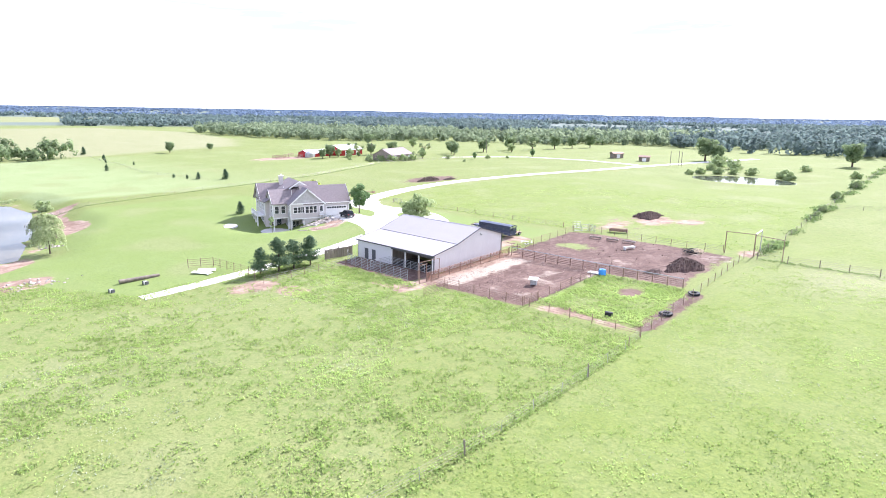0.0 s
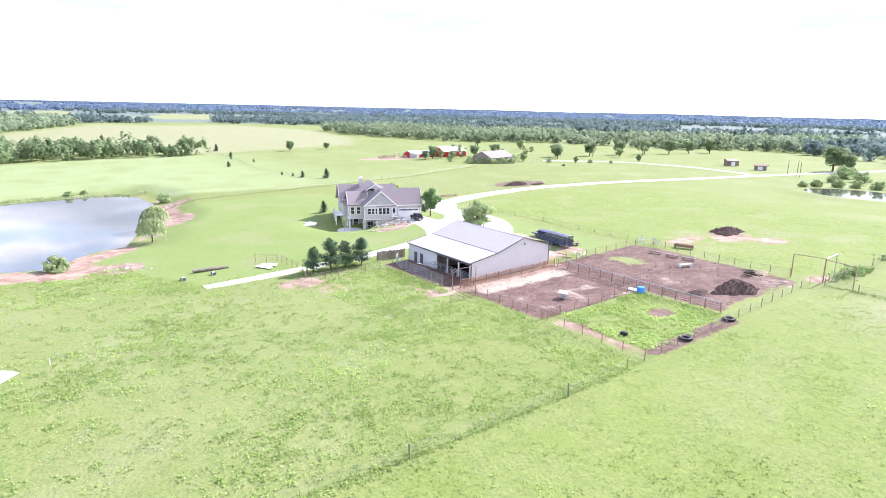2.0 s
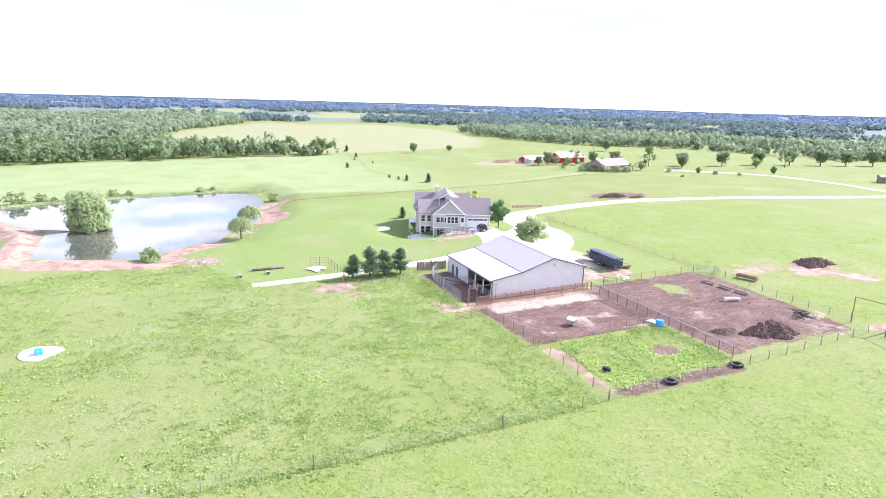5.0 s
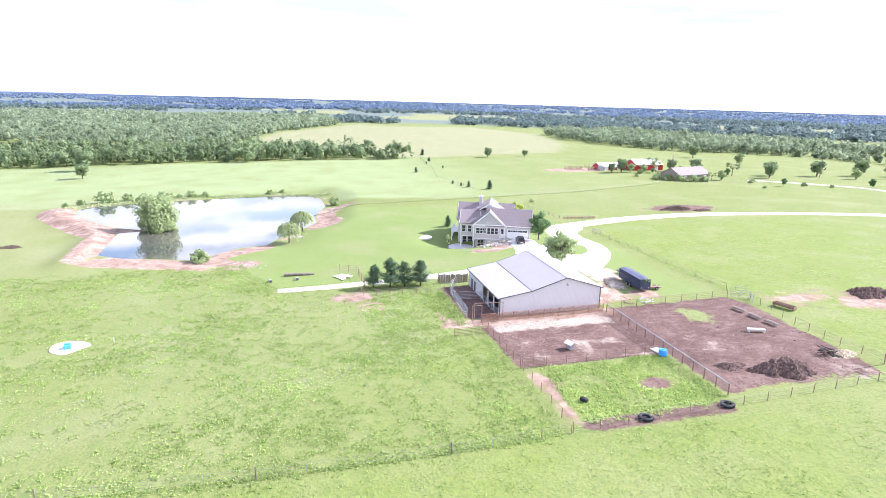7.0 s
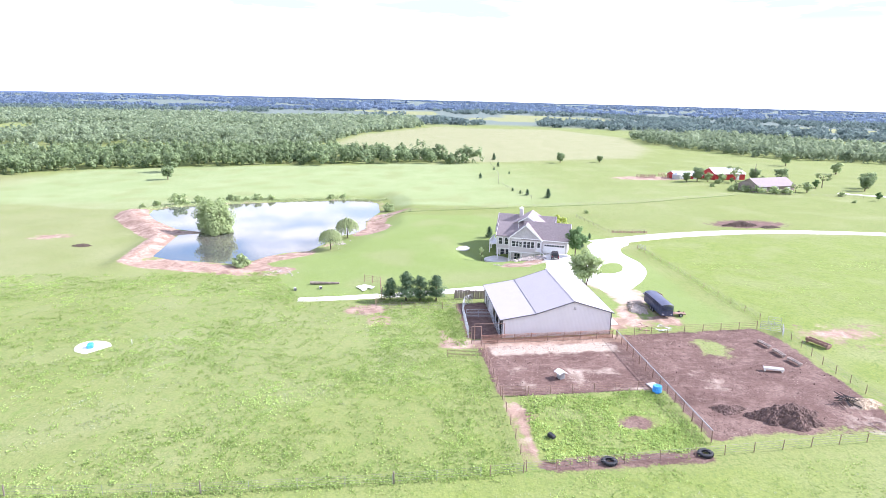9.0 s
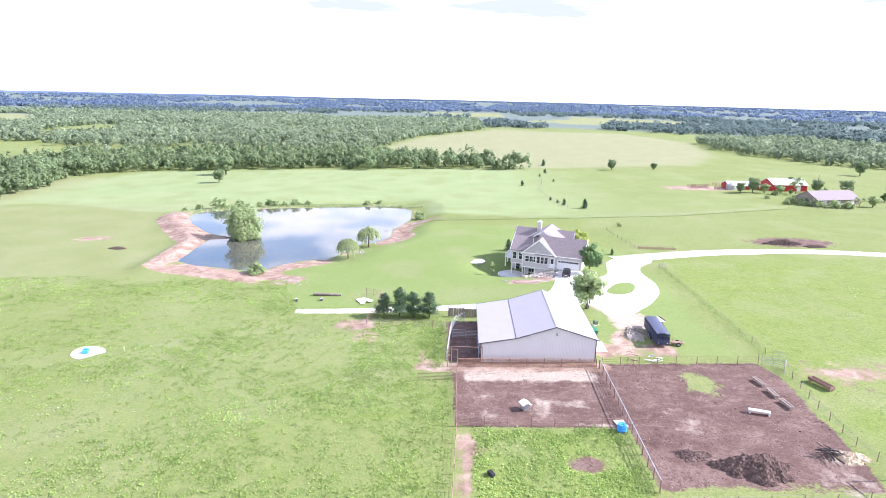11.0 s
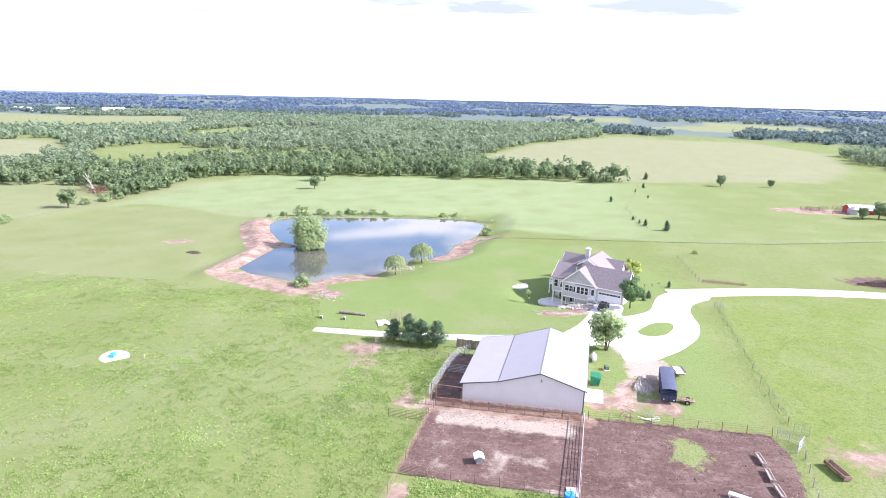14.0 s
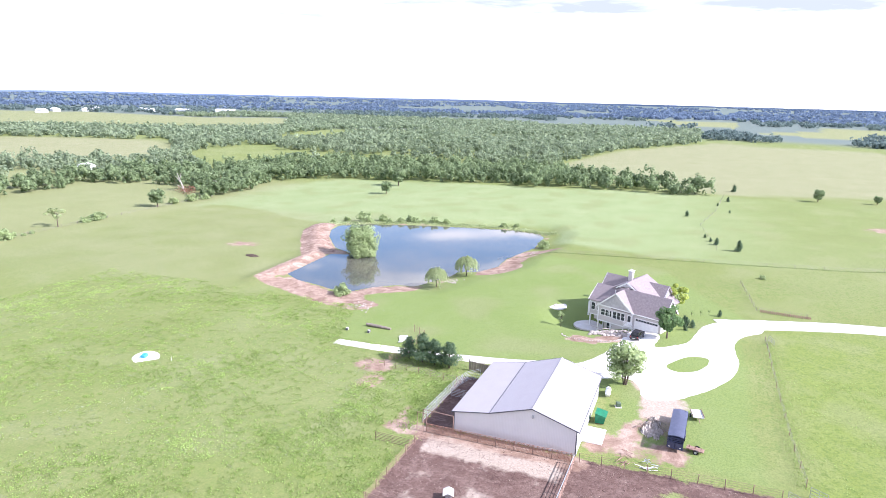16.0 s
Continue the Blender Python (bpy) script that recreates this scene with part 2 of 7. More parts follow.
STUCCO = worn("gable_shingle", (0.47, 0.45, 0.46), 0.85)
SHINGLE = worn("roof_shingle", (0.252, 0.212, 0.218), 0.9, 0, 0.25, 2.5, stretch=(1, 1, 1), bump=0.4)
WHITE = worn("white_paint", (0.78, 0.77, 0.76), 0.5, 0, 0.08)
PANE = worn("window_glass", (0.045, 0.05, 0.06), 0.08, 0, 0.2, 0.5, 0.6, bump=0)
STONE = worn("pale_stone", (0.42, 0.37, 0.33), 0.9, 0, 0.4, 1.5, bump=0.5)
CARPAINT = worn("black_paint", (0.012, 0.013, 0.016), 0.2, 0, 0.2, 2, 0.6, bump=0)
RUBBER = worn("black_rubber", (0.025, 0.026, 0.03), 0.75, 0, 0.3)
TRAILER = worn("trailer_paint", (0.035, 0.045, 0.095), 0.4, 0, 0.25, 2, 0.5, bump=0)
GREEN = worn("green_enamel", (0.02, 0.17, 0.085), 0.5)
BLUE = worn("blue_plastic", (0.07, 0.33, 0.75), 0.45)
RED = ribbed_mat("red_steel", (0.42, 0.025, 0.03), "X", 0.4)
MUD = worn("barn_mud", (0.045, 0.035, 0.032), 0.9, 0, 0.4, 0.6, bump=0.5)
MANURE = worn("manure", (0.13, 0.085, 0.072), 0.95, 0, 0.5, 1.2, bump=0.6)
BRUSH = worn("dead_brush", (0.15, 0.11, 0.09), 0.95, 0, 0.5, 2, bump=0.5)
CREAM = worn("cream_plastic", (0.74, 0.72, 0.67), 0.6, 0, 0.1)
LEAF_YARD = leaf_mat("maple_leaves", (0.05, 0.095, 0.035), (0.08, 0.13, 0.05), (0.12, 0.17, 0.075))
LEAF_LIGHT = leaf_mat("light_leaves", (0.15, 0.19, 0.085), (0.18, 0.22, 0.105), (0.215, 0.25, 0.135))
LEAF_PINE = leaf_mat("pine_needles", (0.04, 0.066, 0.036), (0.058, 0.092, 0.048), (0.086, 0.122, 0.068))
LEAF_WILLOW = leaf_mat("willow_leaves", (0.15, 0.185, 0.085), (0.19, 0.22, 0.11), (0.24, 0.26, 0.15))
LEAF_WOODS = leaf_mat("woodland_leaves", (0.082, 0.114, 0.054), (0.108, 0.145, 0.07), (0.152, 0.186, 0.1))
# haze is put into these three leaf colours: paler first, then bluer
LEAF_FAR_HAZE = leaf_mat("far_woodland_hazed", (0.104, 0.134, 0.082), (0.128, 0.160, 0.096), (0.162, 0.190, 0.120))
LEAF_MID_HAZE = leaf_mat("mid_woodland_hazed", (0.066, 0.092, 0.088), (0.077, 0.104, 0.098), (0.09, 0.12, 0.108))
LEAF_BLUE_HAZE = leaf_mat("distant_woodland_hazed", (0.074, 0.102, 0.145), (0.078, 0.107, 0.15), (0.084, 0.113, 0.155))
WEED = leaf_mat("pasture_weeds", (0.128, 0.176, 0.046), (0.155, 0.208, 0.06), (0.186, 0.238, 0.08))
WEED_DARK = leaf_mat("hedge_growth", (0.06, 0.09, 0.03), (0.08, 0.115, 0.04), (0.1, 0.14, 0.05))
WEED_PALE = leaf_mat("flowering_weeds", (0.14, 0.17, 0.09), (0.18, 0.2, 0.125), (0.24, 0.25, 0.18))

# ---------------------------------------------------------------- helpers for meshes
rng = np.random.default_rng(7)


def smooth(e0, e1, v):
    t = np.clip((v - e0) / (e1 - e0), 0, 1)
    return t * t * (3 - 2 * t)


def land(x, y):
    """The lie of the land, before the pond is dug."""
    x, y = np.asarray(x, float), np.asarray(y, float)
    cx, cy = np.clip(x, -420, 60), np.clip(y, -120, 380)
    z = -1.129 + 0.00789 * cx + 0.0423 * cy - 0.0000402 * cy * cy + 0.0000219 * cx * cx + 0.0000533 * cx * cy
    z = z + 0.9 * np.exp(-((x + 112) ** 2 + (y - 100) ** 2) / 400) - 1.3 * np.exp(-((x + 140) ** 2 + (y - 22) ** 2) / 1600)
    z = z - 3.3 * np.exp(-((x + 130.5) ** 2 + (y - 83.5) ** 2) / 70)
    return z + 6 * smooth(1800, 4600, np.hypot(x + 70, y - 60))


def inside(x, y, poly):
    """Metres inside (+) or outside (-) a polygon."""
    x, y = np.asarray(x, float), np.asarray(y, float)
    d, c = np.full(x.shape, 1e9), np.zeros(x.shape, bool)
    for (ax, ay), (bx, by) in zip(poly, poly[1:] + poly[:1]):
        ex, ey = bx - ax, by - ay
        t = np.clip(((x - ax) * ex + (y - ay) * ey) / (ex * ex + ey * ey), 0, 1)
        d = np.minimum(d, np.hypot(x - ax - t * ex, y - ay - t * ey))
        cross = (ay > y) != (by > y)
        c ^= cross & (x < ax + (y - ay) * ex / (ey if ey else 1e-9))
    return np.where(c, d, -d)


def near_line(x, y, line):
    d = np.full(np.shape(x), 1e9)
    for (ax, ay), (bx, by) in zip(line, line[1:]):
        ex, ey = bx - ax, by - ay
        t = np.clip(((x - ax) * ex + (y - ay) * ey) / (ex * ex + ey * ey), 0, 1)
        d = np.minimum(d, np.hypot(x - ax - t * ex, y - ay - t * ey))
    return d


def mesh_from(name, verts, faces, mats, smooth_faces=False, index=None):
    """A mesh from arrays of corners and equal-sided faces."""
    me = bpy.data.meshes.new(name)
    verts, faces = np.asarray(verts, np.float32), np.asarray(faces, np.int32)
    k = faces.shape[1]
    me.vertices.add(len(verts))
    me.vertices.foreach_set("co", verts.ravel())
    me.loops.add(faces.size)
    me.loops.foreach_set("vertex_index", faces.ravel())
    me.polygons.add(len(faces))
    me.polygons.foreach_set("loop_start", np.arange(0, faces.size, k, dtype=np.int32))
    me.polygons.foreach_set("use_smooth", np.full(len(faces), smooth_faces))
    if index is not None:
        me.polygons.foreach_set("material_index", np.asarray(index, np.int32))
    for mt in mats if isinstance(mats, (list, tuple)) else [mats]:
        me.materials.append(mt)
    me.update(calc_edges=True)
    return me


def empty(name, x, y, z, turn=0.0):
    ob = new(name)
    ob.empty_display_size = 0.3
    ob.matrix_world = pose(x, y, z, 0, 0, turn)
    return ob


def part(name, bm, material, parent=None, label=""):
    """Links a bmesh as one mesh object, under a thing or a part."""
    me = bpy.data.meshes.new(name)
    bm.normal_update()
    bm.to_mesh(me)
    bm.free()
    me.materials.append(material)
    ob = new(name, me)
    if parent is not None:
        ob.parent = parent
    return tagged(ob, label)


def box(bm, x0, x1, y0, y1, z0, z1, bev=0.0, m=None):
    v = [bm.verts.new((x, y, z)) for z in (z0, z1) for x, y in ((x0, y0), (x1, y0), (x1, y1), (x0, y1))]
    f = [bm.faces.new([v[i] for i in q]) for q in ((3, 2, 1, 0), (4, 5, 6, 7), (0, 1, 5, 4), (1, 2, 6, 5), (2, 3, 7, 6), (3, 0, 4, 7))]
    if bev:
        e = list({e for q in f for e in q.edges})
        r = bmesh.ops.bevel(bm, geom=e, offset=bev, segments=1, affect="EDGES")
        v = list({w for q in r["faces"] for w in q.verts} | {w for w in v if w.is_valid})
    if m is not None:
        bmesh.ops.transform(bm, matrix=m, verts=v)
    return bm


def tube(bm, a, b, r, r2=None, seg=6):
    a, b = Vector(a), Vector(b)
    q = (b - a).to_track_quat("Z", "Y").to_matrix().to_4x4()
    m = Matrix.Translation((a + b) / 2) @ q
    bmesh.ops.create_cone(bm, cap_ends=True, segments=seg, radius1=r, radius2=r if r2 is None else r2, depth=(b - a).length, matrix=m)
    return bm


def slab(bm, pts, z0, z1):
    """An upright prism on a plan."""
    lo, hi = [bm.verts.new((*p, z0)) for p in pts], [bm.verts.new((*p, z1)) for p in pts]
    bm.faces.new(lo[::-1]), bm.faces.new(hi)
    n = len(pts)
    for i in range(n):
        bm.faces.new((lo[i], lo[(i + 1) % n], hi[(i + 1) % n], hi[i]))
    bmesh.ops.recalc_face_normals(bm, faces=bm.faces[:])
    return bm


def sheet(bm, corners, thick):
    """A flat plate of four or more corners with thickness downwards."""
    c = [Vector(p) for p in corners]
    n = (c[1] - c[0]).cross(c[2] - c[0]).normalized()
    n = n if n.z > 0 else -n
    top, low = [bm.verts.new(p) for p in c], [bm.verts.new(p - n * thick) for p in c]
    k = len(c)
    bm.faces.new(top), bm.faces.new(low[::-1])
    for i in range(k):
        bm.faces.new((top[i], low[i], low[(i + 1) % k], top[(i + 1) % k]))
    bmesh.ops.recalc_face_normals(bm, faces=bm.faces[:])
    return bm


def B():
    return bmesh.new()


# ---------------------------------------------------------------- the land
WATER_Z = -2.7
POND = [(-136, -8.6), (-132, -2), (-130.5, 6), (-128.4, 14), (-125.2, 18.5), (-130.5, 19.2), (-136, 22.5), (-140.4, 27), (-142.4, 33.2), (-148, 35.2), (-157, 38.4),
        (-161.5, 38.6), (-165, 44), (-174, 48), (-184, 47.5), (-194, 49.5), (-204, 52), (-224, 51), (-231.5, 46), (-232.5, 36), (-227, 14), (-220, -7), (-211, -28),
        (-204, -32.7), (-195, -31), (-185, -25.5), (-170.5, -13.6), (-166, -4), (-163.5, -10.5), (-149, -9.6)]
DAM_CREST = [(-129, -12.6), (-145, -12.6), (-158, -13.2), (-172, -21), (-190, -34), (-201, -38)]
DAM = [(-128, -13.2), (-143.8, -15), (-154.9, -15.5), (-172, -28), (-191, -40.5), (-203, -42.5), (-205, -34), (-195, -30), (-185, -24.5), (-170, -12.6), (-165.5, -3), (-162.5, -9.5), (-149, -8.6), (-136, -7.6), (-131, -9)]
SOUTH_BANK = [(-128, -13), (-123, 1), (-118.2, 14.4), (-115.3, 28.2), (-117.5, 31.3), (-121.6, 32), (-124, 28), (-126, 24.6), (-129, 23.4), (-137.4, 33.6), (-142, 34.5), (-141.5, 30), (-136, 21.5), (-126, 17), (-131, 5), (-134, -5)]
EAST_BANK = [(-160.5, 44.4), (-164.5, 53.5), (-172, 55.5), (-180, 53), (-188, 54.4), (-201, 63), (-199.5, 55), (-198, 50), (-184, 46.5), (-174, 47), (-165, 43)]
MEADOW = [(-219, -130), (-232, -117), (-225, -86), (-211, -57), (-207, -42), (-238, 36), (-236, 54), (-206, 58), (-196, 118), (-203, 150), (-222, 200), (-280, 190), (-345, 210), (-356, 110), (-345, 0), (-338, -115), (-290, -136)]
HAY = [(-430, -8), (-635, 24), (-805, 108), (-780, 268), (-640, 305), (-480, 270), (-395, 225), (-362, 130), (-360, 112)]
PEN_MUD = [(-68.3, 92.6), (-69, 119), (-64, 120), (-33.4, 118), (-32.8, 110), (-34.4, 97), (-33.4, 92.6)]
PEN_SMALL = [(-68.4, 69), (-68.4, 93.6), (-47.5, 93.6), (-47.5, 70)]
LAWN = [(-96, 36), (-97, 72), (-90, 72), (-90, 96), (-74, 95), (-70, 118), (-88, 116), (-104, 117), (-126, 116), (-135, 118), (-143, 118), (-152, 112), (-180, 98),
        (-187, 60), (-170, 48), (-155, 40), (-140, 32), (-131, 24), (-110, 30)]
CREAMFIELD = [(-420, -590), (-462, -505), (-488, -429), (-430, -350), (-372, -306), (-325, -337), (-293, -402), (-320, -500)]
GREENFIELD = [(-837, -1260), (-960, -1050), (-940, -833), (-1060, -696), (-980, -620), (-760, -480), (-660, -550), (-580, -680), (-480, -760), (-590, -960)]
FAR_FIELDS = [[(-1860, -83), (-1490, 166), (-1294, 149), (-1700, -52)], [(-1129, 170), (-1496, 432), (-1058, 339), (-1062, 235)], [(-1114, 750), (-923, 982), (-778, 834), (-964, 653)],
              [(-1521, 328), (-1382, 525), (-1086, 511), (-1040, 241)], [(-1712, 3), (-1654, 169), (-1306, 146), (-1394, 38)]]
CLEARING = [(-390, -300), (-452, -325), (-509, -297), (-450, -243), (-392, -190), (-345, -200), (-332, -222)]
GLADE = [(-630, -390), (-811, -413), (-753, -340), (-600, -300), (-560, -330)]


def axis(lo, a, b, hi, step):
    mid = list(np.arange(a, b + step / 2, step))
    up, d = [], step
    while (up[-1] if up else mid[-1]) < hi:
        d *= 1.065
        up.append((up[-1] if up else mid[-1]) + d)
    dn, d = [], step
    while (dn[-1] if dn else mid[0]) > lo:
        d *= 1.065
        dn.append((dn[-1] if dn else mid[0]) - d)
    return np.array(dn[::-1] + mid + up)


def ground_z(x, y):
    d = inside(x, y, POND)
    z = land(x, y)
    out = WATER_Z + 0.12 + (z - WATER_Z - 0.12) * smooth(0, 13, -d)
    out = out + 1.0 * np.exp(-(near_line(x, y, DAM_CREST) / 3.6) ** 2) * smooth(0, 2.5, -d)
    e = ((np.asarray(x, float) + 70) / 18) ** 2 + ((np.asarray(y, float) - 238) / 14) ** 2
    w_ = smooth(2.4, 1.05, e)
    out = out * (1 - w_) + w_ * (5.45 - 0.5 * smooth(1.05, 0.6, e))
    return np.where(d > 0, WATER_Z + 0.12 - 1.3 * smooth(0, 6, d), out)


def build_ground():
    xs, ys = axis(-4700, -242, 2, 4700, 1.25), axis(-4700, -42, 256, 4700, 1.25)
    X, Y = np.meshgrid(xs, ys, indexing="ij")
    Z = ground_z(X, Y)
    nx, ny = X.shape
    i = np.arange(nx * ny).reshape(nx, ny)
    f = np.stack([i[:-1, :-1], i[1:, :-1], i[1:, 1:], i[:-1, 1:]], -1).reshape(-1, 4)
    x, y = X.ravel(), Y.ravel()
    dp = inside(x, y, POND)
    small = inside(x, y, PEN_SMALL)
    rough = np.array([noise.noise((a * 0.08, b * 0.08, 3.0)) for a, b in zip(x, y)])
    tone = np.array([noise.noise((a * 0.25, b * 0.25, 9.0)) for a, b in zip(x, y)])
    mud = smooth(-0.6, 1.2, inside(x, y, PEN_MUD)) - (0.75 + 0.5 * tone) * np.exp(-((x + 60.5) / 5) ** 2 - ((y - 107) / 3.4) ** 2)
    mud -= 0.45 * smooth(4, 9, y - 93 - (x + 34) * -0.1) * smooth(-39, -34, x)
    dirt = np.maximum.reduce([
        mud, smooth(-0.5, 0.8, small),
        1.2 * np.exp(-(((x + 160) / 7) ** 2 + ((y - 170) / 13) ** 2)),
        0.8 * np.exp(-(((x + 63.5) / 4) ** 2 + ((y - 145) / 6) ** 2)),
        0.9 * np.exp(-(((x + 39) / 2.2) ** 2 + ((y - 86) / 3.2) ** 2)),
        0.95 * np.exp(-(((x + 31) / 1.5) ** 2)) * smooth(70, 73, y) * smooth(93, 90, y),
        smooth(0.8, -0.8, np.abs(x + 78) - 9.5) * smooth(0.8, -0.8, np.abs(y - 71.2) - 3.2)])
    bank = np.exp(-np.clip(-dp - 0.5, 0, 99) ** 2 / 8.0)
    banks = np.maximum.reduce([1.1 * smooth(-1.6, 1.2, inside(x, y, q)) for q in (DAM, SOUTH_BANK, EAST_BANK)])
    clay = np.maximum.reduce([
        (0.42 + 0.35 * tone) * bank, banks * (0.85 + 0.4 * tone),
        1.1 * np.exp(-(((x + 86) / 3.6) ** 2 + ((y - 50.5) / 4.6) ** 2)), 1.1 * np.exp(-(((x + 79.5) / 3.6) ** 2 + ((y - 53.3) / 2.4) ** 2)), 0.75 * np.exp(-(((x + 70) / 5) ** 2 + ((y - 64.5) / 1.4) ** 2)),
        1.1 * np.exp(-(((x + 66.6) / 2.0) ** 2)) * smooth(60, 66, y) * smooth(96, 93, y),
        0.95 * np.exp(-(((y - 71.2) / 0.9) ** 2)) * smooth(-50, -46, x) * smooth(-29.5, -32, x),
        0.8 * np.exp(-(((x + 42) / 3) ** 2 + ((y - 72.5) / 1.6) ** 2)),
        0.68 * np.exp(-(((x + 65) / 4.5) ** 2 + ((y - 131) / 11) ** 2)), 0.8 * np.exp(-(((x + 53) / 4.5) ** 2 + ((y - 145) / 6) ** 2)), 0.75 * np.exp(-(((x + 60) / 7) ** 2 + ((y - 142) / 9) ** 2)),
        0.95 * smooth(-0.6, 0.8, inside(x, y, [(-112, 80.8), (-116.5, 83), (-115.5, 87), (-120.5, 90.4), (-124, 92), (-118.7, 94.5), (-114.5, 93.6), (-111.6, 88)])),
        0.72 * np.exp(-(((x + 163) / 5) ** 2 + ((y + 47) / 9) ** 2)),
        0.6 * np.exp(-(((x + 82) / 8) ** 2 + ((y - 101) / 3.6) ** 2)), 0.7 * np.exp(-(((x + 33) / 3) ** 2 + ((y - 122) / 5) ** 2)),
        1.1 * np.exp(-(((x + 282) / 9) ** 2 + ((y - 188) / 22) ** 2))])
    # mask of that haze-tinted ground, by distance, far fields left out
    hazed_thicket = smooth(860, 980, np.hypot(x, y)) * (np.maximum.reduce([inside(x, y, q) for q in (GREENFIELD, *FAR_FIELDS)]) < 0)
    straw = np.maximum.reduce([
        0.85 * np.exp(-(((x + 88) / 3.5) ** 2 + ((y - 101.5) / 2.8) ** 2)), 0.6 * np.exp(-(((x + 77) / 4) ** 2 + ((y - 97.5) / 1.5) ** 2)),
        1.1 * np.exp(-(((x + 63.2) / 2.3) ** 2)) * smooth(70, 72, y) * smooth(93, 91, y), (0.3 + 0.5 * tone) * smooth(0, 2, small),
        0.9 * np.exp(-(((x + 41) / 2.6) ** 2 + ((y - 116) / 2.6) ** 2)), 0.5 * np.exp(-(((x + 50) / 8) ** 2 + ((y - 101) / 6) ** 2)),
        0.8 * np.exp(-(((x + 48.4) / 0.9) ** 2 + ((y - 89) / 4) ** 2)), 0.55 * np.exp(-(((x + 36) / 5) ** 2 + ((y - 113) / 7) ** 2))])
    beaten = smooth(-2.2, 2.4, inside(x, y, [(-97, 97), (-97, 105), (-90, 107), (-80, 105), (-76.5, 108), (-71, 107.5), (-70, 94), (-73, 91.5), (-77.5, 95.5), (-81, 98), (-88, 99.2)])) * (0.85 + 0.6 * tone)
    gateway = 0.40 * smooth(-1.5, 1.5, inside(x, y, [(-70.5, 121.5), (-66, 122.5), (-61, 124), (-56, 129), (-55, 138), (-60, 150), (-67, 150), (-71, 136)]))
    dirt = np.maximum(dirt, gateway * (0.85 + 0.7 * tone))
    clay = np.maximum.reduce([clay, 0.8 * beaten, gateway])
    straw = np.maximum(straw, 1.1 * beaten * smooth(-74, -88, x))
    lawn = smooth(-1, 1.5, inside(x, y, LAWN))
    lush = np.maximum.reduce([
        smooth(0.5, 2.5, inside(x, y, [(-47.7, 71), (-47.7, 92.5), (-31, 92.5), (-30.5, 71)])),
        (0.72 + 0.3 * rough) * smooth(-29.5, -27.5, x) * smooth(160, 120, y),
        smooth(121, 124, y) * smooth(-30, -36, x) * smooth(-152, -130, x) * smooth(250, 170, y) * (0.85 + 0.4 * rough),
        0.75 * smooth(0.2, 0.5, 0.35 + 0.6 * rough + tone * 0.25) * smooth(-66, -56, x) * smooth(40, 55, y) * smooth(70.5, 69, y) * (x < -29),
        0.6 * np.exp(-(((x + 75) / 9) ** 2 + ((y - 65) / 7) ** 2)), 0.9 * np.exp(-(((x + 60.5) / 5) ** 2 + ((y - 107) / 3.2) ** 2)),
        0.35 * smooth(0.1, 0.4, rough)])
    hay = np.maximum.reduce([smooth(-6, 6, inside(x, y, HAY)), smooth(-20, 20, inside(x, y, CREAMFIELD)), 0.35 * smooth(0.05, 0.5, rough) * smooth(-26, -40, x), 0.18 * smooth(0.0, 0.4, rough) * smooth(-29.5, -27.5, x),
                             0.8 * np.exp(-(((x + 16) / 10) ** 2 + ((y - 112) / 12) ** 2)), (0.42 + 0.3 * rough) * smooth(-95, -130, x) * smooth(4, -26, y) * smooth(-240, -215, x), 0.55 * np.exp(-(near_line(x, y, [(-206, -141), (-160, -91), (-134, -58), (-111, -28)]) / 1.6) ** 2),
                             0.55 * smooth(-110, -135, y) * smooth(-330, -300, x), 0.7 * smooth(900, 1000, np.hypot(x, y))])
    meadow = smooth(-3, 3, inside(x, y, MEADOW) + 4 * rough) * (1 - 0.85 * smooth(80, 150, y))
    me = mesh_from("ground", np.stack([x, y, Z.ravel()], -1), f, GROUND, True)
    for key, v in (("dirt", dirt), ("clay", clay), ("straw", straw), ("lawn", lawn), ("lush", lush), ("hay", hay), ("hazed_thicket", hazed_thicket), ("meadow", meadow)):
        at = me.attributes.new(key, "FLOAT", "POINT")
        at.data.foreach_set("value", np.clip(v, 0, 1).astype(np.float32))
    return tagged(new("ground", me), "rolling green pasture with mown lawn and bare muddy pens", "ground", kind="structure")


ground = build_ground()
bm = B()
bm.faces.new([bm.verts.new((x, y, WATER_Z)) for x, y in [(-121, 14), (-134, -13), (-162, -14), (-205, -37), (-238, 20), (-238, 58), (-180, 55), (-140, 38)][::-1]])
tagged(part("water", bm, WATER), "still blue-grey pond reflecting clouds", "pond", kind="structure")


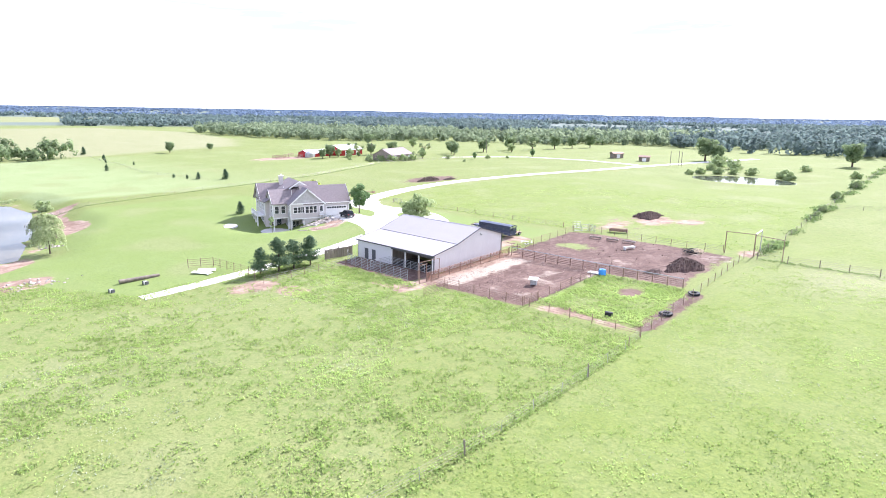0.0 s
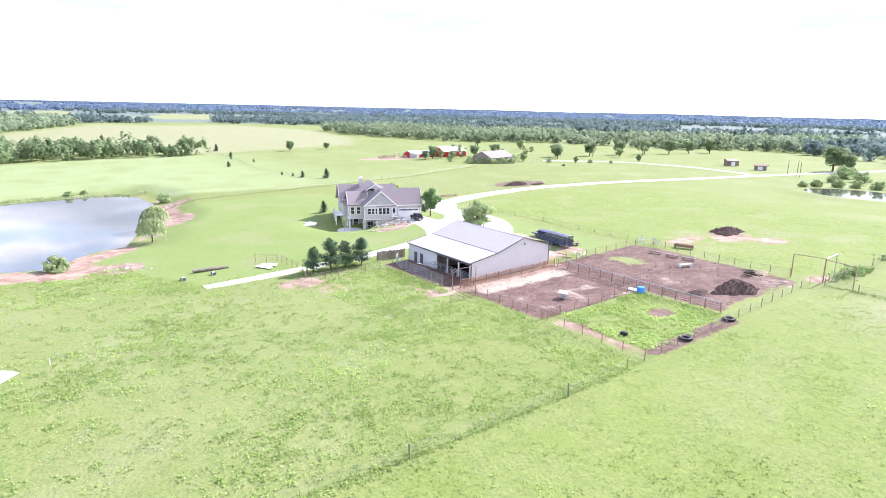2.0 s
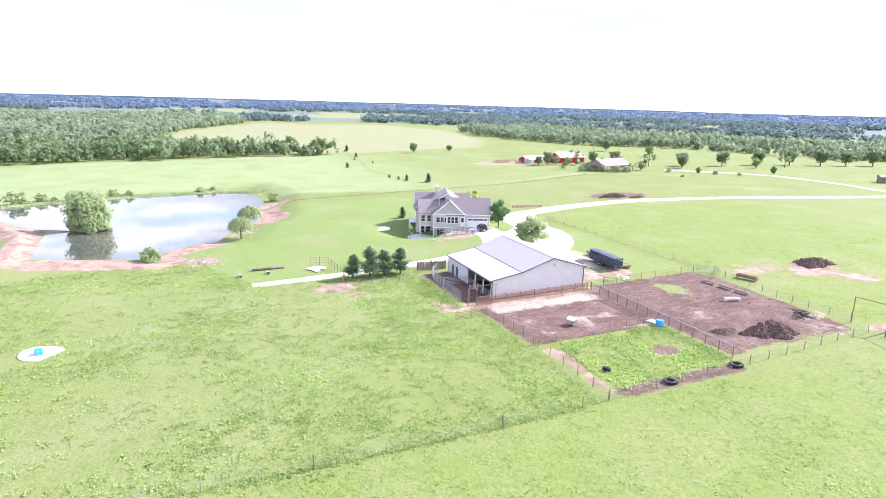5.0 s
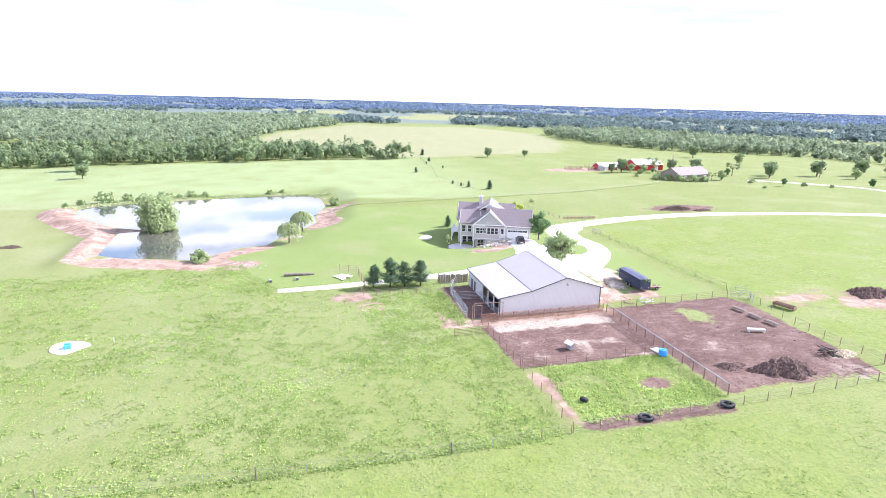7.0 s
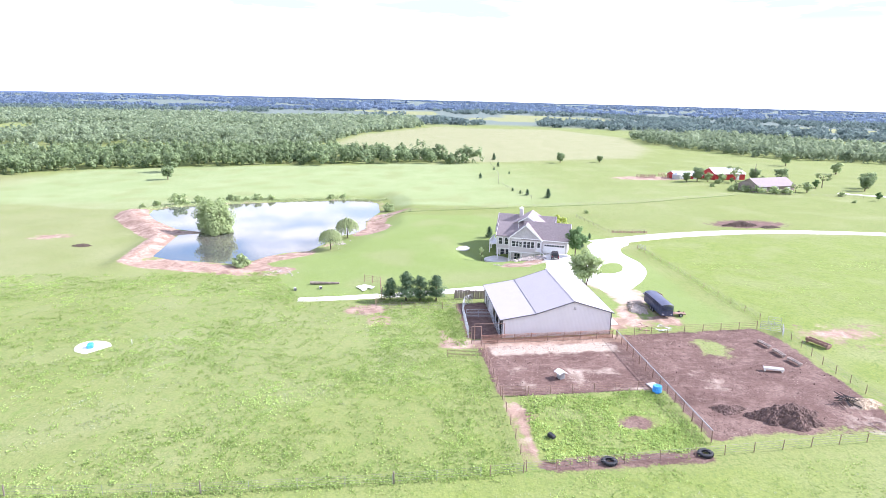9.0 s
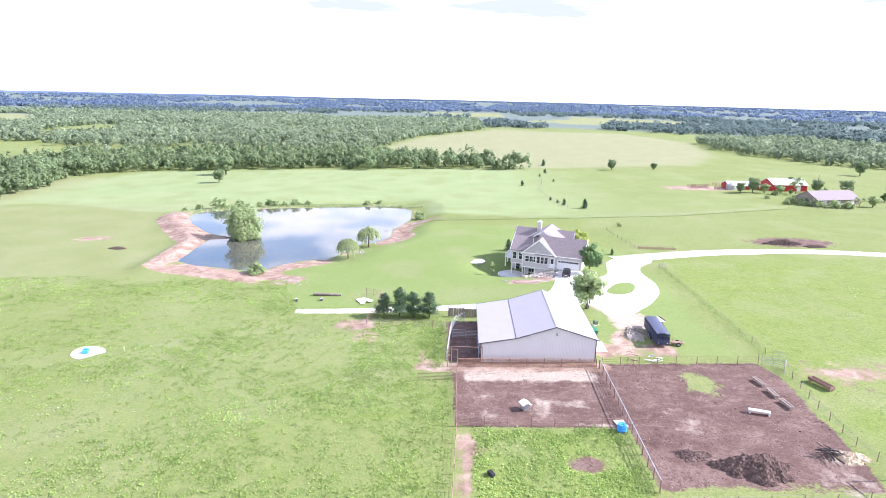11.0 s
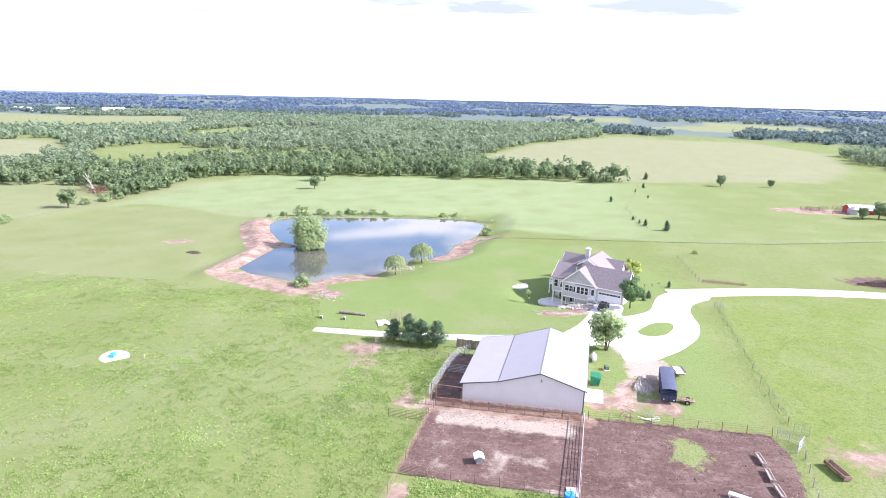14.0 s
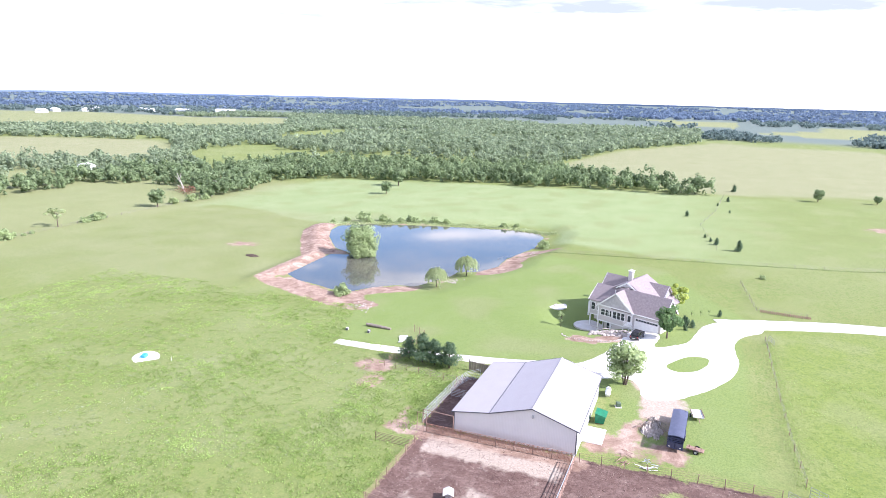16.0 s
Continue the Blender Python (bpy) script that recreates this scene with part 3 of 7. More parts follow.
def strip(name, line, widths, lift, material, label, cat, step=2.0):
    """A road laid on the land along a line."""
    pts, ws = [], []
    for (a, b), (wa, wb) in zip(zip(line, line[1:]), zip(widths, widths[1:])):
        n = max(1, int(math.dist(a, b) / step))
        for k in range(n):
            s = k / n
            pts.append((a[0] + (b[0] - a[0]) * s, a[1] + (b[1] - a[1]) * s))
            ws.append(wa + (wb - wa) * s)
    pts.append(line[-1]), ws.append(widths[-1])
    p = np.array(pts)
    for _ in range(6):
        p[1:-1] = (p[:-2] + 2 * p[1:-1] + p[2:]) / 4
    d = np.gradient(p, axis=0)
    d /= np.linalg.norm(d, axis=1)[:, None]
    side = np.stack([-d[:, 1], d[:, 0]], -1) * (np.array(ws) / 2 * (1 + rng.normal(0, 0.03, len(ws))))[:, None]
    rows = [p - side * 1.03, p - side, p - side * 0.33, p + side * 0.33, p + side, p + side * 1.03]
    v = [np.c_[r, ground_z(r[:, 0], r[:, 1]) + (lift if 0 < k < 5 else -0.1)] for k, r in enumerate(rows)]
    n = len(p)
    verts = np.concatenate(v)
    f = [(k * n + i, k * n + i + 1, (k + 1) * n + i + 1, (k + 1) * n + i) for k in range(5) for i in range(n - 1)]
    f = np.array(f)[:, ::-1]
    return tagged(new(name, mesh_from(name, verts, f, material, True)), label, cat, kind="structure")


def rounded(poly, times=3):
    """Cuts the corners of a plan again and again."""
    for _ in range(times):
        poly = [(a[0] * (1 - k) + b[0] * k, a[1] * (1 - k) + b[1] * k) for a, b in zip(poly, poly[1:] + poly[:1]) for k in (0.25, 0.75)]
    return poly


def patch(name, poly, hole, lift, material, label, cat, step=0.7, wobble=0.2):
    """A sheet of gravel with an uneven edge, laid on the land."""
    poly, hole = rounded(poly), rounded(hole) if hole else None
    q = np.array(poly)
    xs, ys = np.arange(q[:, 0].min() - 1, q[:, 0].max() + 1, step), np.arange(q[:, 1].min() - 1, q[:, 1].max() + 1, step)
    X, Y = np.meshgrid(xs, ys, indexing="ij")
    d = inside(X, Y, poly)
    if hole:
        d = np.minimum(d, -inside(X, Y, hole))
    d = d + wobble * np.array([[noise.noise((a * 0.5, b * 0.5, 1)) for a, b in zip(r, s)] for r, s in zip(X, Y)])
    Z = ground_z(X, Y) + lift + np.minimum(0, d) * 0.16
    i = np.arange(X.size).reshape(X.shape)
    f = np.stack([i[:-1, :-1], i[1:, :-1], i[1:, 1:], i[:-1, 1:]], -1)
    keep = np.maximum.reduce([d[:-1, :-1], d[1:, :-1], d[1:, 1:], d[:-1, 1:]]) > -1.1
    return tagged(new(name, mesh_from(name, np.stack([X, Y, Z], -1).reshape(-1, 3), f[keep], material, True)), label, cat, kind="structure")


YARD = [(-99, 84), (-101, 88), (-108, 91.6), (-116, 93.5), (-124.5, 94), (-123, 100.6), (-113.3, 98.6), (-114, 101.5), (-119, 106.4), (-126.7, 107.6), (-134, 109.3), (-139, 114),
        (-141, 121), (-134, 121), (-129.5, 116), (-121.7, 113.9), (-114, 115), (-107, 114.5), (-98.7, 110.5), (-93.6, 106), (-91.0, 103.4), (-90.5, 99.4), (-95.2, 99.2), (-98, 96), (-96, 92), (-92, 84)]
ISLAND = [(-104.6, 101.8), (-108, 103.3), (-111.2, 105.5), (-113, 108.3), (-112.4, 110.3), (-109, 110.2), (-105.5, 108.8), (-103.2, 106.5), (-102.5, 103.8)]
patch("yard", YARD, ISLAND, 0.06, GRAVEL, "bright white gravel turning yard round a grass island", "driveway", 0.4)
bm = B()
box(bm, -77.6, -72.9, 92.75, 95.6, float(ground_z(-75, 94)) - 0.2, float(ground_z(-75, 94)) + 0.12, 0.02)
tagged(part("apron", bm, CONCRETE), "pale concrete apron at the barn side door", "apron", kind="structure")
strip("road", [(-94.3, 36.5), (-94.2, 46), (-94.8, 56), (-95.6, 66), (-96.8, 75), (-98.5, 86)], [2.6, 3.0, 3.0, 3.0, 3.4, 5], 0.07, GRAVEL, "pale gravel lane past the pines", "driveway")
strip("road", [(-136, 112), (-140, 122), (-145, 138), (-147.5, 157), (-147.5, 172), (-143.5, 195), (-139, 212), (-130, 238), (-122, 267), (-112, 300), (-96, 345)],
      [7, 6.5, 6, 5.5, 5, 4.6, 4.6, 4.6, 4.6, 4.6, 4.6], 0.08, GRAVEL, "white gravel drive crossing the pasture", "road")
strip("road", [(-228, 251), (-212, 270), (-194, 284), (-160, 284), (-132, 276), (-120, 268)], [3, 3, 3, 3, 3, 3], 0.08, GRAVEL, "narrow gravel lane to the far farm", "road")

# ---------------------------------------------------------------- trees and woods
def leaves(centres, size, flat=0.0, face=None):
    """One quad a leaf spray, turned at random, or facing roughly the way given."""
    n = len(centres)
    a = rng.normal(size=(n, 3))
    a[:, 2] *= 1 - flat
    a /= np.linalg.norm(a, axis=1)[:, None]
    if face is None:
        b = np.cross(a, rng.normal(size=(n, 3)))
    else:
        nn = face + rng.normal(0, 0.3, (n, 3))
        nn /= np.linalg.norm(nn, axis=1)[:, None]
        b = np.cross(nn, a)
        b /= np.linalg.norm(b, axis=1)[:, None]
        a = np.cross(b, nn)
    b /= np.linalg.norm(b, axis=1)[:, None]
    s = (size * rng.uniform(0.6, 1.4, n))[:, None]
    a, b = a * s, b * s * rng.uniform(0.5, 0.9, (n, 1))
    v = np.stack([centres - a, centres - b * 0.8, centres + a, centres + b], 1).reshape(-1, 3)
    return v, np.arange(4 * n).reshape(n, 4)


def crown_points(n, r, h, base, clumps=14, squash=0.75, hollow=0.55, lump=1.0):
    """Points in uneven clumps that fill a crown of radius r from base up to h."""
    mid, half = (base + h) / 2, (h - base) / 2
    u = rng.normal(size=(clumps, 3))
    u /= np.linalg.norm(u, axis=1)[:, None]
    c = u * rng.uniform(hollow, 0.86, (clumps, 1)) * np.array([r, r, half]) * rng.uniform(0.88, 1.12, (clumps, 1))
    cr = rng.uniform(0.26, 0.46, clumps) * min(r, half * 1.1) * lump
    k = rng.integers(0, clumps, n)
    d = rng.normal(size=(n, 3))
    d /= np.linalg.norm(d, axis=1)[:, None]
    p = c[k] + d * (cr[k] * rng.uniform(0.55, 1.0, n) ** 0.5)[:, None] * np.array([1, 1, squash])
    out = d * 0.75 + p / np.array([r, r, half]) * 0.55 + np.array([0, 0, 0.5])
    p[:, 2] += mid
    return p, c + np.array([0, 0, mid]), out / np.linalg.norm(out, axis=1)[:, None]


def cone_points(n, r, h, base):
    """Sprays along whorled boughs that shorten towards the tip."""
    k = 70
    bz, ba = np.sort(rng.uniform(0, 1, k)), rng.uniform(0, 6.28, k)
    i = rng.integers(0, k, n)
    z = bz[i] + rng.normal(0, 0.035, n)
    reach = r * np.clip(1.03 - z, 0.06, 1) ** 0.5 * (0.8 + 0.35 * np.sin(i * 2.4))
    u = rng.uniform(0.15, 1, n) ** 0.6
    a = ba[i] + rng.normal(0, 0.38, n)
    p = np.stack([np.cos(a) * reach * u, np.sin(a) * reach * u, base + (h - base) * np.clip(z, 0, 1.02) + 0.22 * u * u * reach], -1)
    tips = np.stack([np.cos(ba) * r * 0.6 * (1 - bz), np.sin(ba) * r * 0.6 * (1 - bz), base + (h - base) * bz], -1)
    out = np.stack([np.cos(a) * 0.6, np.sin(a) * 0.6, np.full(n, 0.7)], -1)
    return p, tips, out


def weeping_points(n, r, h, strands=150):
    """Sprays strung along shoots that hang from a dome."""
    k = rng.integers(0, strands, n)
    a, q = rng.uniform(0, 6.283, strands), rng.uniform(0.05, 1, strands) ** 0.5 * rng.uniform(0.82, 1.08, strands)
    top, fall = h * (1 - 0.3 * q * q) + rng.normal(0, 0.1, strands), h * rng.uniform(0.22, 0.5, strands) * (0.5 + 0.5 * q)
    t = rng.random(n)
    reach = r * q[k] * (0.86 + 0.16 * t)
    p = np.stack([np.cos(a[k]) * reach, np.sin(a[k]) * reach, top[k] - fall[k] * t], -1) + rng.normal(0, 0.1, (n, 3))
    tips = np.stack([np.cos(a) * r * q * 0.8, np.sin(a) * r * q * 0.8, top - 0.3], -1)
    return p, tips, np.stack([np.cos(a[k]) * q[k], np.sin(a[k]) * q[k], 0.9 - 0.6 * t], -1)


def tree_parts(name, h, r, base, leaf, n, size, trunk_r, clumps=14, hollow=0.5, lean=0.0, cone=False, stems=0, lump=0.75, weeping=False):
    """Trunk with limbs, and a crown, as two bare meshes."""
    p, c, out = cone_points(n, r, h, base) if cone else crown_points(n, r, h, base, clumps, 0.75, hollow, lump)
    if weeping:
        p, c, out = weeping_points(n, r, h)
    v, f = leaves(p, size, 0.0, out)
    crown = mesh_from("crown", v, f, leaf)
    bm = B()
    top = Vector((lean, 0, base + (h - base) * 0.55))
    tube(bm, (0, 0, -0.3), top * 0.5, trunk_r * 1.25, trunk_r * 0.85, 8)
    tube(bm, top * 0.5, top, trunk_r * 0.85, trunk_r * 0.35, 7)
    for k in range(stems):
        tube(bm, (0.25 * math.cos(k * 1.3), 0.25 * math.sin(k * 1.3), -0.2), (1.3 * math.cos(k * 1.3), 1.3 * math.sin(k * 1.3), base + (h - base) * 0.6), trunk_r * 0.8, trunk_r * 0.3, 6)
    for q in c[: min(len(c), 9)]:
        a = top * rng.uniform(0.45, 0.9)
        tube(bm, a, Vector(q), trunk_r * 0.34, trunk_r * 0.1, 5)
    me = bpy.data.meshes.new("trunk")
    bm.to_mesh(me)
    bm.free()
    me.materials.append(BARK)
    return me, crown


def plant(name, x, y, meshes, turn, scale, label, category="tree", group=""):
    ob = empty(name, x, y, float(ground_z(x, y)), turn)
    ob.scale = (scale, scale, scale)
    for key, me in zip(("trunk", "crown"), meshes):
        k = new(key, me)
        k.parent = ob
    return tagged(ob, label, category, group)


def many_trees(name, spots, leaf, n_leaf, size, label, core=True, height=(7, 12), spread=(0.36, 0.5)):
    """Woods: every tree a crown of leaf sprays, joined into one sheet of stuff."""
    kinds = []
    for _ in range(10):
        p, _c, out = crown_points(n_leaf, 1.0, 1.0, 0.06, 15, 0.85, 0.32)
        kinds.append((p, out))
    allv, alln = [], []
    for x, y in spots:
        h = rng.uniform(*height) * (1.15 if rng.random() < 0.1 else 1)
        r = h * rng.uniform(*spread)
        p, out = kinds[rng.integers(len(kinds))]
        a = rng.uniform(0, 6.28)
        q = np.stack([(p[:, 0] * math.cos(a) - p[:, 1] * math.sin(a)) * r, (p[:, 0] * math.sin(a) + p[:, 1] * math.cos(a)) * r, p[:, 2] * h], -1)
        alln.append(np.stack([out[:, 0] * math.cos(a) - out[:, 1] * math.sin(a), out[:, 0] * math.sin(a) + out[:, 1] * math.cos(a), out[:, 2]], -1))
        allv.append(q + np.array([x, y, float(ground_z(x, y)) - 1.1]))
    c = np.concatenate(allv)
    v, f = leaves(c, size, 0.0, np.concatenate(alln))
    return tagged(new(name, mesh_from(name, v, f, leaf)), label, "woods", kind="stuff")


def scatter(poly, gap, jitter=0.45):
    q = np.array(poly)
    xs, ys = np.arange(q[:, 0].min(), q[:, 0].max(), gap), np.arange(q[:, 1].min(), q[:, 1].max(), gap)
    X, Y = np.meshgrid(xs, ys)
    x = X.ravel() + rng.uniform(-jitter, jitter, X.size) * gap
    y = Y.ravel() + rng.uniform(-jitter, jitter, X.size) * gap
    return x[inside(x, y, poly) > 0], y[inside(x, y, poly) > 0]


# woods beyond the pond meadow: the front edge, then the canopy behind
EDGE = [(-180, -226), (-211, -230), (-240, -230), (-266, -206), (-258, -164), (-228, -133), (-250, -136), (-291, -139), (-330, -132), (-342, -97), (-341, -50), (-347, -16), (-347, 16), (-355, 63), (-349, 92), (-352, 112),
        (-366, 112), (-395, 60), (-420, 10), (-430, -20), (-425, -150), (-380, -185), (-320, -225), (-290, -255), (-180, -262)]
x, y = scatter(EDGE, 8.2)
many_trees("woods", list(zip(x, y)), LEAF_WOODS, 420, 0.66, "dense green deciduous woods along the meadow", height=(7, 12.5), spread=(0.45, 0.65))
DEEP = [(-428, -10), (-640, 20), (-810, 100), (-1100, 90), (-1250, -300), (-1150, -900), (-600, -900), (-320, -620), (-180, -420), (-160, -262), (-290, -255), (-320, -225), (-380, -185), (-425, -150)]
x, y = scatter(DEEP, 11.5)
open_land = np.maximum.reduce([inside(x, y, CREAMFIELD), inside(x, y, GREENFIELD), inside(x, y, CLEARING), inside(x, y, GLADE)])
glade = np.array([noise.noise((a * 0.008, b * 0.008, 5)) for a, b in zip(x, y)])
small = np.array([noise.noise((a * 0.028, b * 0.028, 15)) for a, b in zip(x, y)])
ok = (open_land < 0) & (glade > -0.42) & (small > -0.38)
x, y = x[ok], y[ok]
near = np.hypot(x + 10, y - 60) < 640
many_trees("woods", list(zip(x[near], y[near])), LEAF_FAR_HAZE, 240, 0.85, "wide canopy of green woodland", height=(6, 12), spread=(0.5, 0.72))
many_trees("woods", list(zip(x[~near], y[~near])), LEAF_FAR_HAZE, 64, 1.6, "wide canopy of green woodland running into the distance", height=(6, 11.5), spread=(0.6, 0.85))
EAST = [(-640, 306), (-480, 275), (-400, 345), (-337, 400), (-253, 412), (-176, 436), (-95, 372), (-40, 345), (60, 330), (140, 420), (60, 560), (-250, 640), (-480, 560), (-700, 420)]
x, y = scatter(EAST, 10.5)
gap = np.array([noise.noise((a * 0.012, b * 0.012, 2)) + 0.6 * noise.noise((a * 0.035, b * 0.035, 6)) for a, b in zip(x, y)])
ok = (gap > -0.35) & (inside(x, y, EAST) > 14 + 34 * gap)
near = x < -190
many_trees("woods", list(zip(x[ok & near], y[ok & near])), LEAF_FAR_HAZE, 170, 1.05, "belt of woods beyond the far farm", height=(8, 13.5), spread=(0.5, 0.75))
# this end of the belt gets the bluer, haze-tinted leaf colour
many_trees("woods", list(zip(x[ok & ~near], y[ok & ~near])), LEAF_MID_HAZE, 170, 1.05, "haze-tinted belt of woods beyond the far pond", height=(8, 13.5), spread=(0.5, 0.8))
# distant belts, one behind the other, with blue haze in their leaf colour
far_spots = []
for k in range(17000):
    r = 880 * (4500 / 880) ** rng.random()
    a = rng.uniform(radians(-35), radians(150))
    px, py = -r * math.sin(a), r * math.cos(a)
    if noise.noise((px * 0.0011, py * 0.0030, 8)) + 0.35 * noise.noise((px * 0.006, py * 0.006, 4)) > -0.2 and inside(px, py, DEEP) < -5 and max(float(inside(px, py, q)) for q in (GREENFIELD, *FAR_FIELDS)) < -10:
        far_spots.append((px, py, r))
many_trees("woods", [(px, py) for px, py, r in far_spots if r < 1750], LEAF_MID_HAZE, 64, 1.9, "belts of trees beyond the fields, haze-tinted dark blue-green", height=(8, 13), spread=(0.7, 1.1))
many_trees("woods", [(px, py) for px, py, r in far_spots if r >= 1750], LEAF_BLUE_HAZE, 26, 4.2, "far belts of trees coloured with blue haze", height=(7, 11), spread=(1.1, 1.9))
# the last ridge on the skyline, a backdrop with haze blue as its colour
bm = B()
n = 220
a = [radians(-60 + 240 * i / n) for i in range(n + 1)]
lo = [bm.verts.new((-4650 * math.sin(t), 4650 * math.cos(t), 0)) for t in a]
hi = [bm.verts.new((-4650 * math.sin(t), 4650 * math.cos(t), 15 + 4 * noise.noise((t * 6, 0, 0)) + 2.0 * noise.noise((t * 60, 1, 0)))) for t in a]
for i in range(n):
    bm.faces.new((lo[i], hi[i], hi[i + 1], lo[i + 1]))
rm = Mat("hazed_ridge", 1.0, 0, 0.0)
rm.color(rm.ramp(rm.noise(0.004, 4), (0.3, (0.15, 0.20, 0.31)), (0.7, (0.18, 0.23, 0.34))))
tagged(part("backdrop", bm, rm.m), "backdrop ridge on the skyline coloured with blue haze", "ridge", kind="structure")

# yard and pasture trees
maple = tree_parts("maple", 8.2, 3.0, 1.3, LEAF_YARD, 4200, 0.24, 0.16, 44, 0.3)
birch = tree_parts("birch", 9.2, 3.9, 0.7, LEAF_LIGHT, 5200, 0.24, 0.12, 60, 0.3, stems=5)
pine = tree_parts("pine", 5.5, 2.6, 0.9, LEAF_PINE, 4600, 0.14, 0.13, cone=True)
willow = tree_parts("willow", 12.8, 5.6, -2.4, LEAF_LIGHT, 16000, 0.3, 0.25, 110, 0.5, lump=0.95)
young = tree_parts("young_willow", 6.4, 3.9, 1.6, LEAF_WILLOW, 4600, 0.19, 0.16, 40, 0.35, weeping=True)
sapling = tree_parts("sapling", 4.4, 0.95, 0.9, LEAF_LIGHT, 420, 0.2, 0.05, 10, 0.3)
bush = tree_parts("bush", 2.6, 1.9, -0.7, LEAF_LIGHT, 1300, 0.2, 0.05, 34, 0.2, lump=0.9)
cedar = tree_parts("cedar", 3.6, 1.6, 0.0, LEAF_PINE, 1200, 0.2, 0.1, cone=True)
oak = tree_parts("oak", 10.4, 4.0, 0.9, LEAF_WOODS, 3400, 0.34, 0.3, 46, 0.3, lump=0.9)
thin = tree_parts("thin_tree", 8.5, 4.4, 3.0, LEAF_WILLOW, 700, 0.36, 0.2, 14, 0.6)

plant("maple", -120.4, 101.6, maple, 0, 0.96, "rounded green maple on the lawn by the garage")
plant("birch", -94.6, 96.2, birch, 40, 1.0, "many-stemmed light green tree beside the barn")
for i, (x, y, s) in enumerate([(-91.5, 55.2, 0.82), (-90.8, 58.4, 1.04), (-90.4, 61.2, 0.92), (-90.0, 64.4, 0.95)]):
    plant("pine_tree", x, y, pine, 70 * i, s, "dark green young pine in a row beside the lane", group="pines along the lane")
plant("willow_tree", -166.5, 0.6, willow, 0, 1.0, "large bushy willow standing in the pond")
plant("willow_tree", -143.9, 38.3, young, 0, 0.92, "young pale weeping willow on the pond bank", group="young willows")
plant("willow_tree", -158.5, 42.0, young, 130, 0.98, "young pale weeping willow on the pond bank", group="young willows")
plant("sapling", -123.9, 78.4, sapling, 0, 1.0, "slender staked sapling on the lawn", "sapling")
plant("yellow_tree", -140.7, 102.4, tree_parts("yellow", 7.6, 3.0, 0.8, leaf_mat("golden_leaves", (0.15, 0.19, 0.03), (0.2, 0.23, 0.05), (0.26, 0.28, 0.09)), 1500, 0.28, 0.1, 14, 0.4), 0, 1.0, "yellow-green leafy tree behind the house")
plant("bush", -127.0, 17.6, bush, 0, 1.35, "round willow bush on the pond bank", "bush")
plant("bush", -205, 54.5, bush, 30, 1.3, "shrub at the pond corner", "bush")
plant("bush", -216, -26, bush, 80, 1.9, "tall shrub on the far pond bank", "bush")
for i, (x, y, s) in enumerate([(-219, -16, 0.8), (-222, -12, 0.9), (-224.5, -6, 1.0), (-226, -3, 0.8), (-214, -34, 0.9), (-234, 30, 0.8), (-236, 35, 0.7), (-208, -37, 0.8), (-221, -20, 1.2), (-228, 1, 1.1), (-229, 6, 0.9), (-225, -9, 1.2)]):
    plant("bush", x, y, bush, 50 * i, s, "waterside shrub on the far pond bank", "bush", "shrubs on the pond bank")
plant("lone_tree", -291, -56, oak, 0, 0.78, "lone green tree in the meadow")
plant("lone_tree", -322, -64, oak, 50, 1.2, "broad green tree at the edge of the woods")
plant("cedar", -218.5, 119, cedar, 0, 1.0, "dark green cedar in the pasture", "cedar")
for i, (x, y) in enumerate([(-226, 112), (-231, 110), (-238, 108), (-283, 100), (-300, 118), (-320, 113), (-336, 118)]):
    plant("cedar", x, y, cedar, 35 * i, 0.4 + 0.3 * (i % 3 == 0), "small dark cedar along the old fence line", "cedar", "cedars on the fence line")
plant("field_tree", -357, 161, oak, 20, 0.72, "rounded tree at the edge of the hay field")
plant("field_tree", -362, 188, oak, 90, 0.5, "small tree at the edge of the hay field")
plant("cedar", -376, 122, cedar, 0, 1.1, "round bush at the corner of the hay field", "bush")
plant("oak_tree", -212, -141, oak, 0, 0.98, "round-topped oak on the fence line")
plant("thin_tree", -160, -141, thin, 0, 1.0, "sparse pale tree on the fence line")
for i, (x, y, s) in enumerate([(-176, -139, 1.6), (-180, -140, 1.3), (-171, -139, 1.1), (-136, -137, 1.9), (-222, -141, 1.5), (-232, -139, 1.7), (-240, -137, 1.4), (-147, -138, 0.6), (-143, -137, 0.5)]):
    plant("bush", x, y, bush, 60 * i, s, "leafy scrub growing along the fence line", "bush", "scrub on the fence line")

DEADWOOD = worn("bleached_deadwood", (0.42, 0.38, 0.34), 0.9, 0, 0.3, 2, stretch=(1, 1, 0.3))
snag = empty("fallen_tree", -250, -161, float(ground_z(-250, -161)))
for key, a, b, r0, r1 in (("trunk", (0, 0, 0.2), (-3, -5.5, 4.6), 0.5, 0.36), ("trunk", (-3, -5.5, 4.6), (-5.5, -10.5, 9.4), 0.36, 0.14), ("limb", (-3, -5.5, 4.6), (-1.5, -8, 8.6), 0.22, 0.08),
                          ("limb", (-4, -7.5, 6.5), (-6.5, -8.6, 9.6), 0.18, 0.06), ("limb", (-1, -2, 1.8), (2.4, -3.4, 4.6), 0.2, 0.07)):
    part(key, tube(B(), a, b, r0, r1, 7), DEADWOOD, snag)
v, f = leaves(rng.normal(0, 1, (260, 3)) * np.array([2.6, 3.2, 0.9]) + np.array([1.5, 2.5, 2.0]), 0.4)
o = new("dead_leaves", mesh_from("dead_leaves", v, f, leaf_mat("withered_leaves", (0.12, 0.06, 0.04), (0.16, 0.085, 0.055), (0.2, 0.12, 0.08))))
o.parent = snag
tagged(snag, "bleached fallen tree with withered brown leaves", "tree")

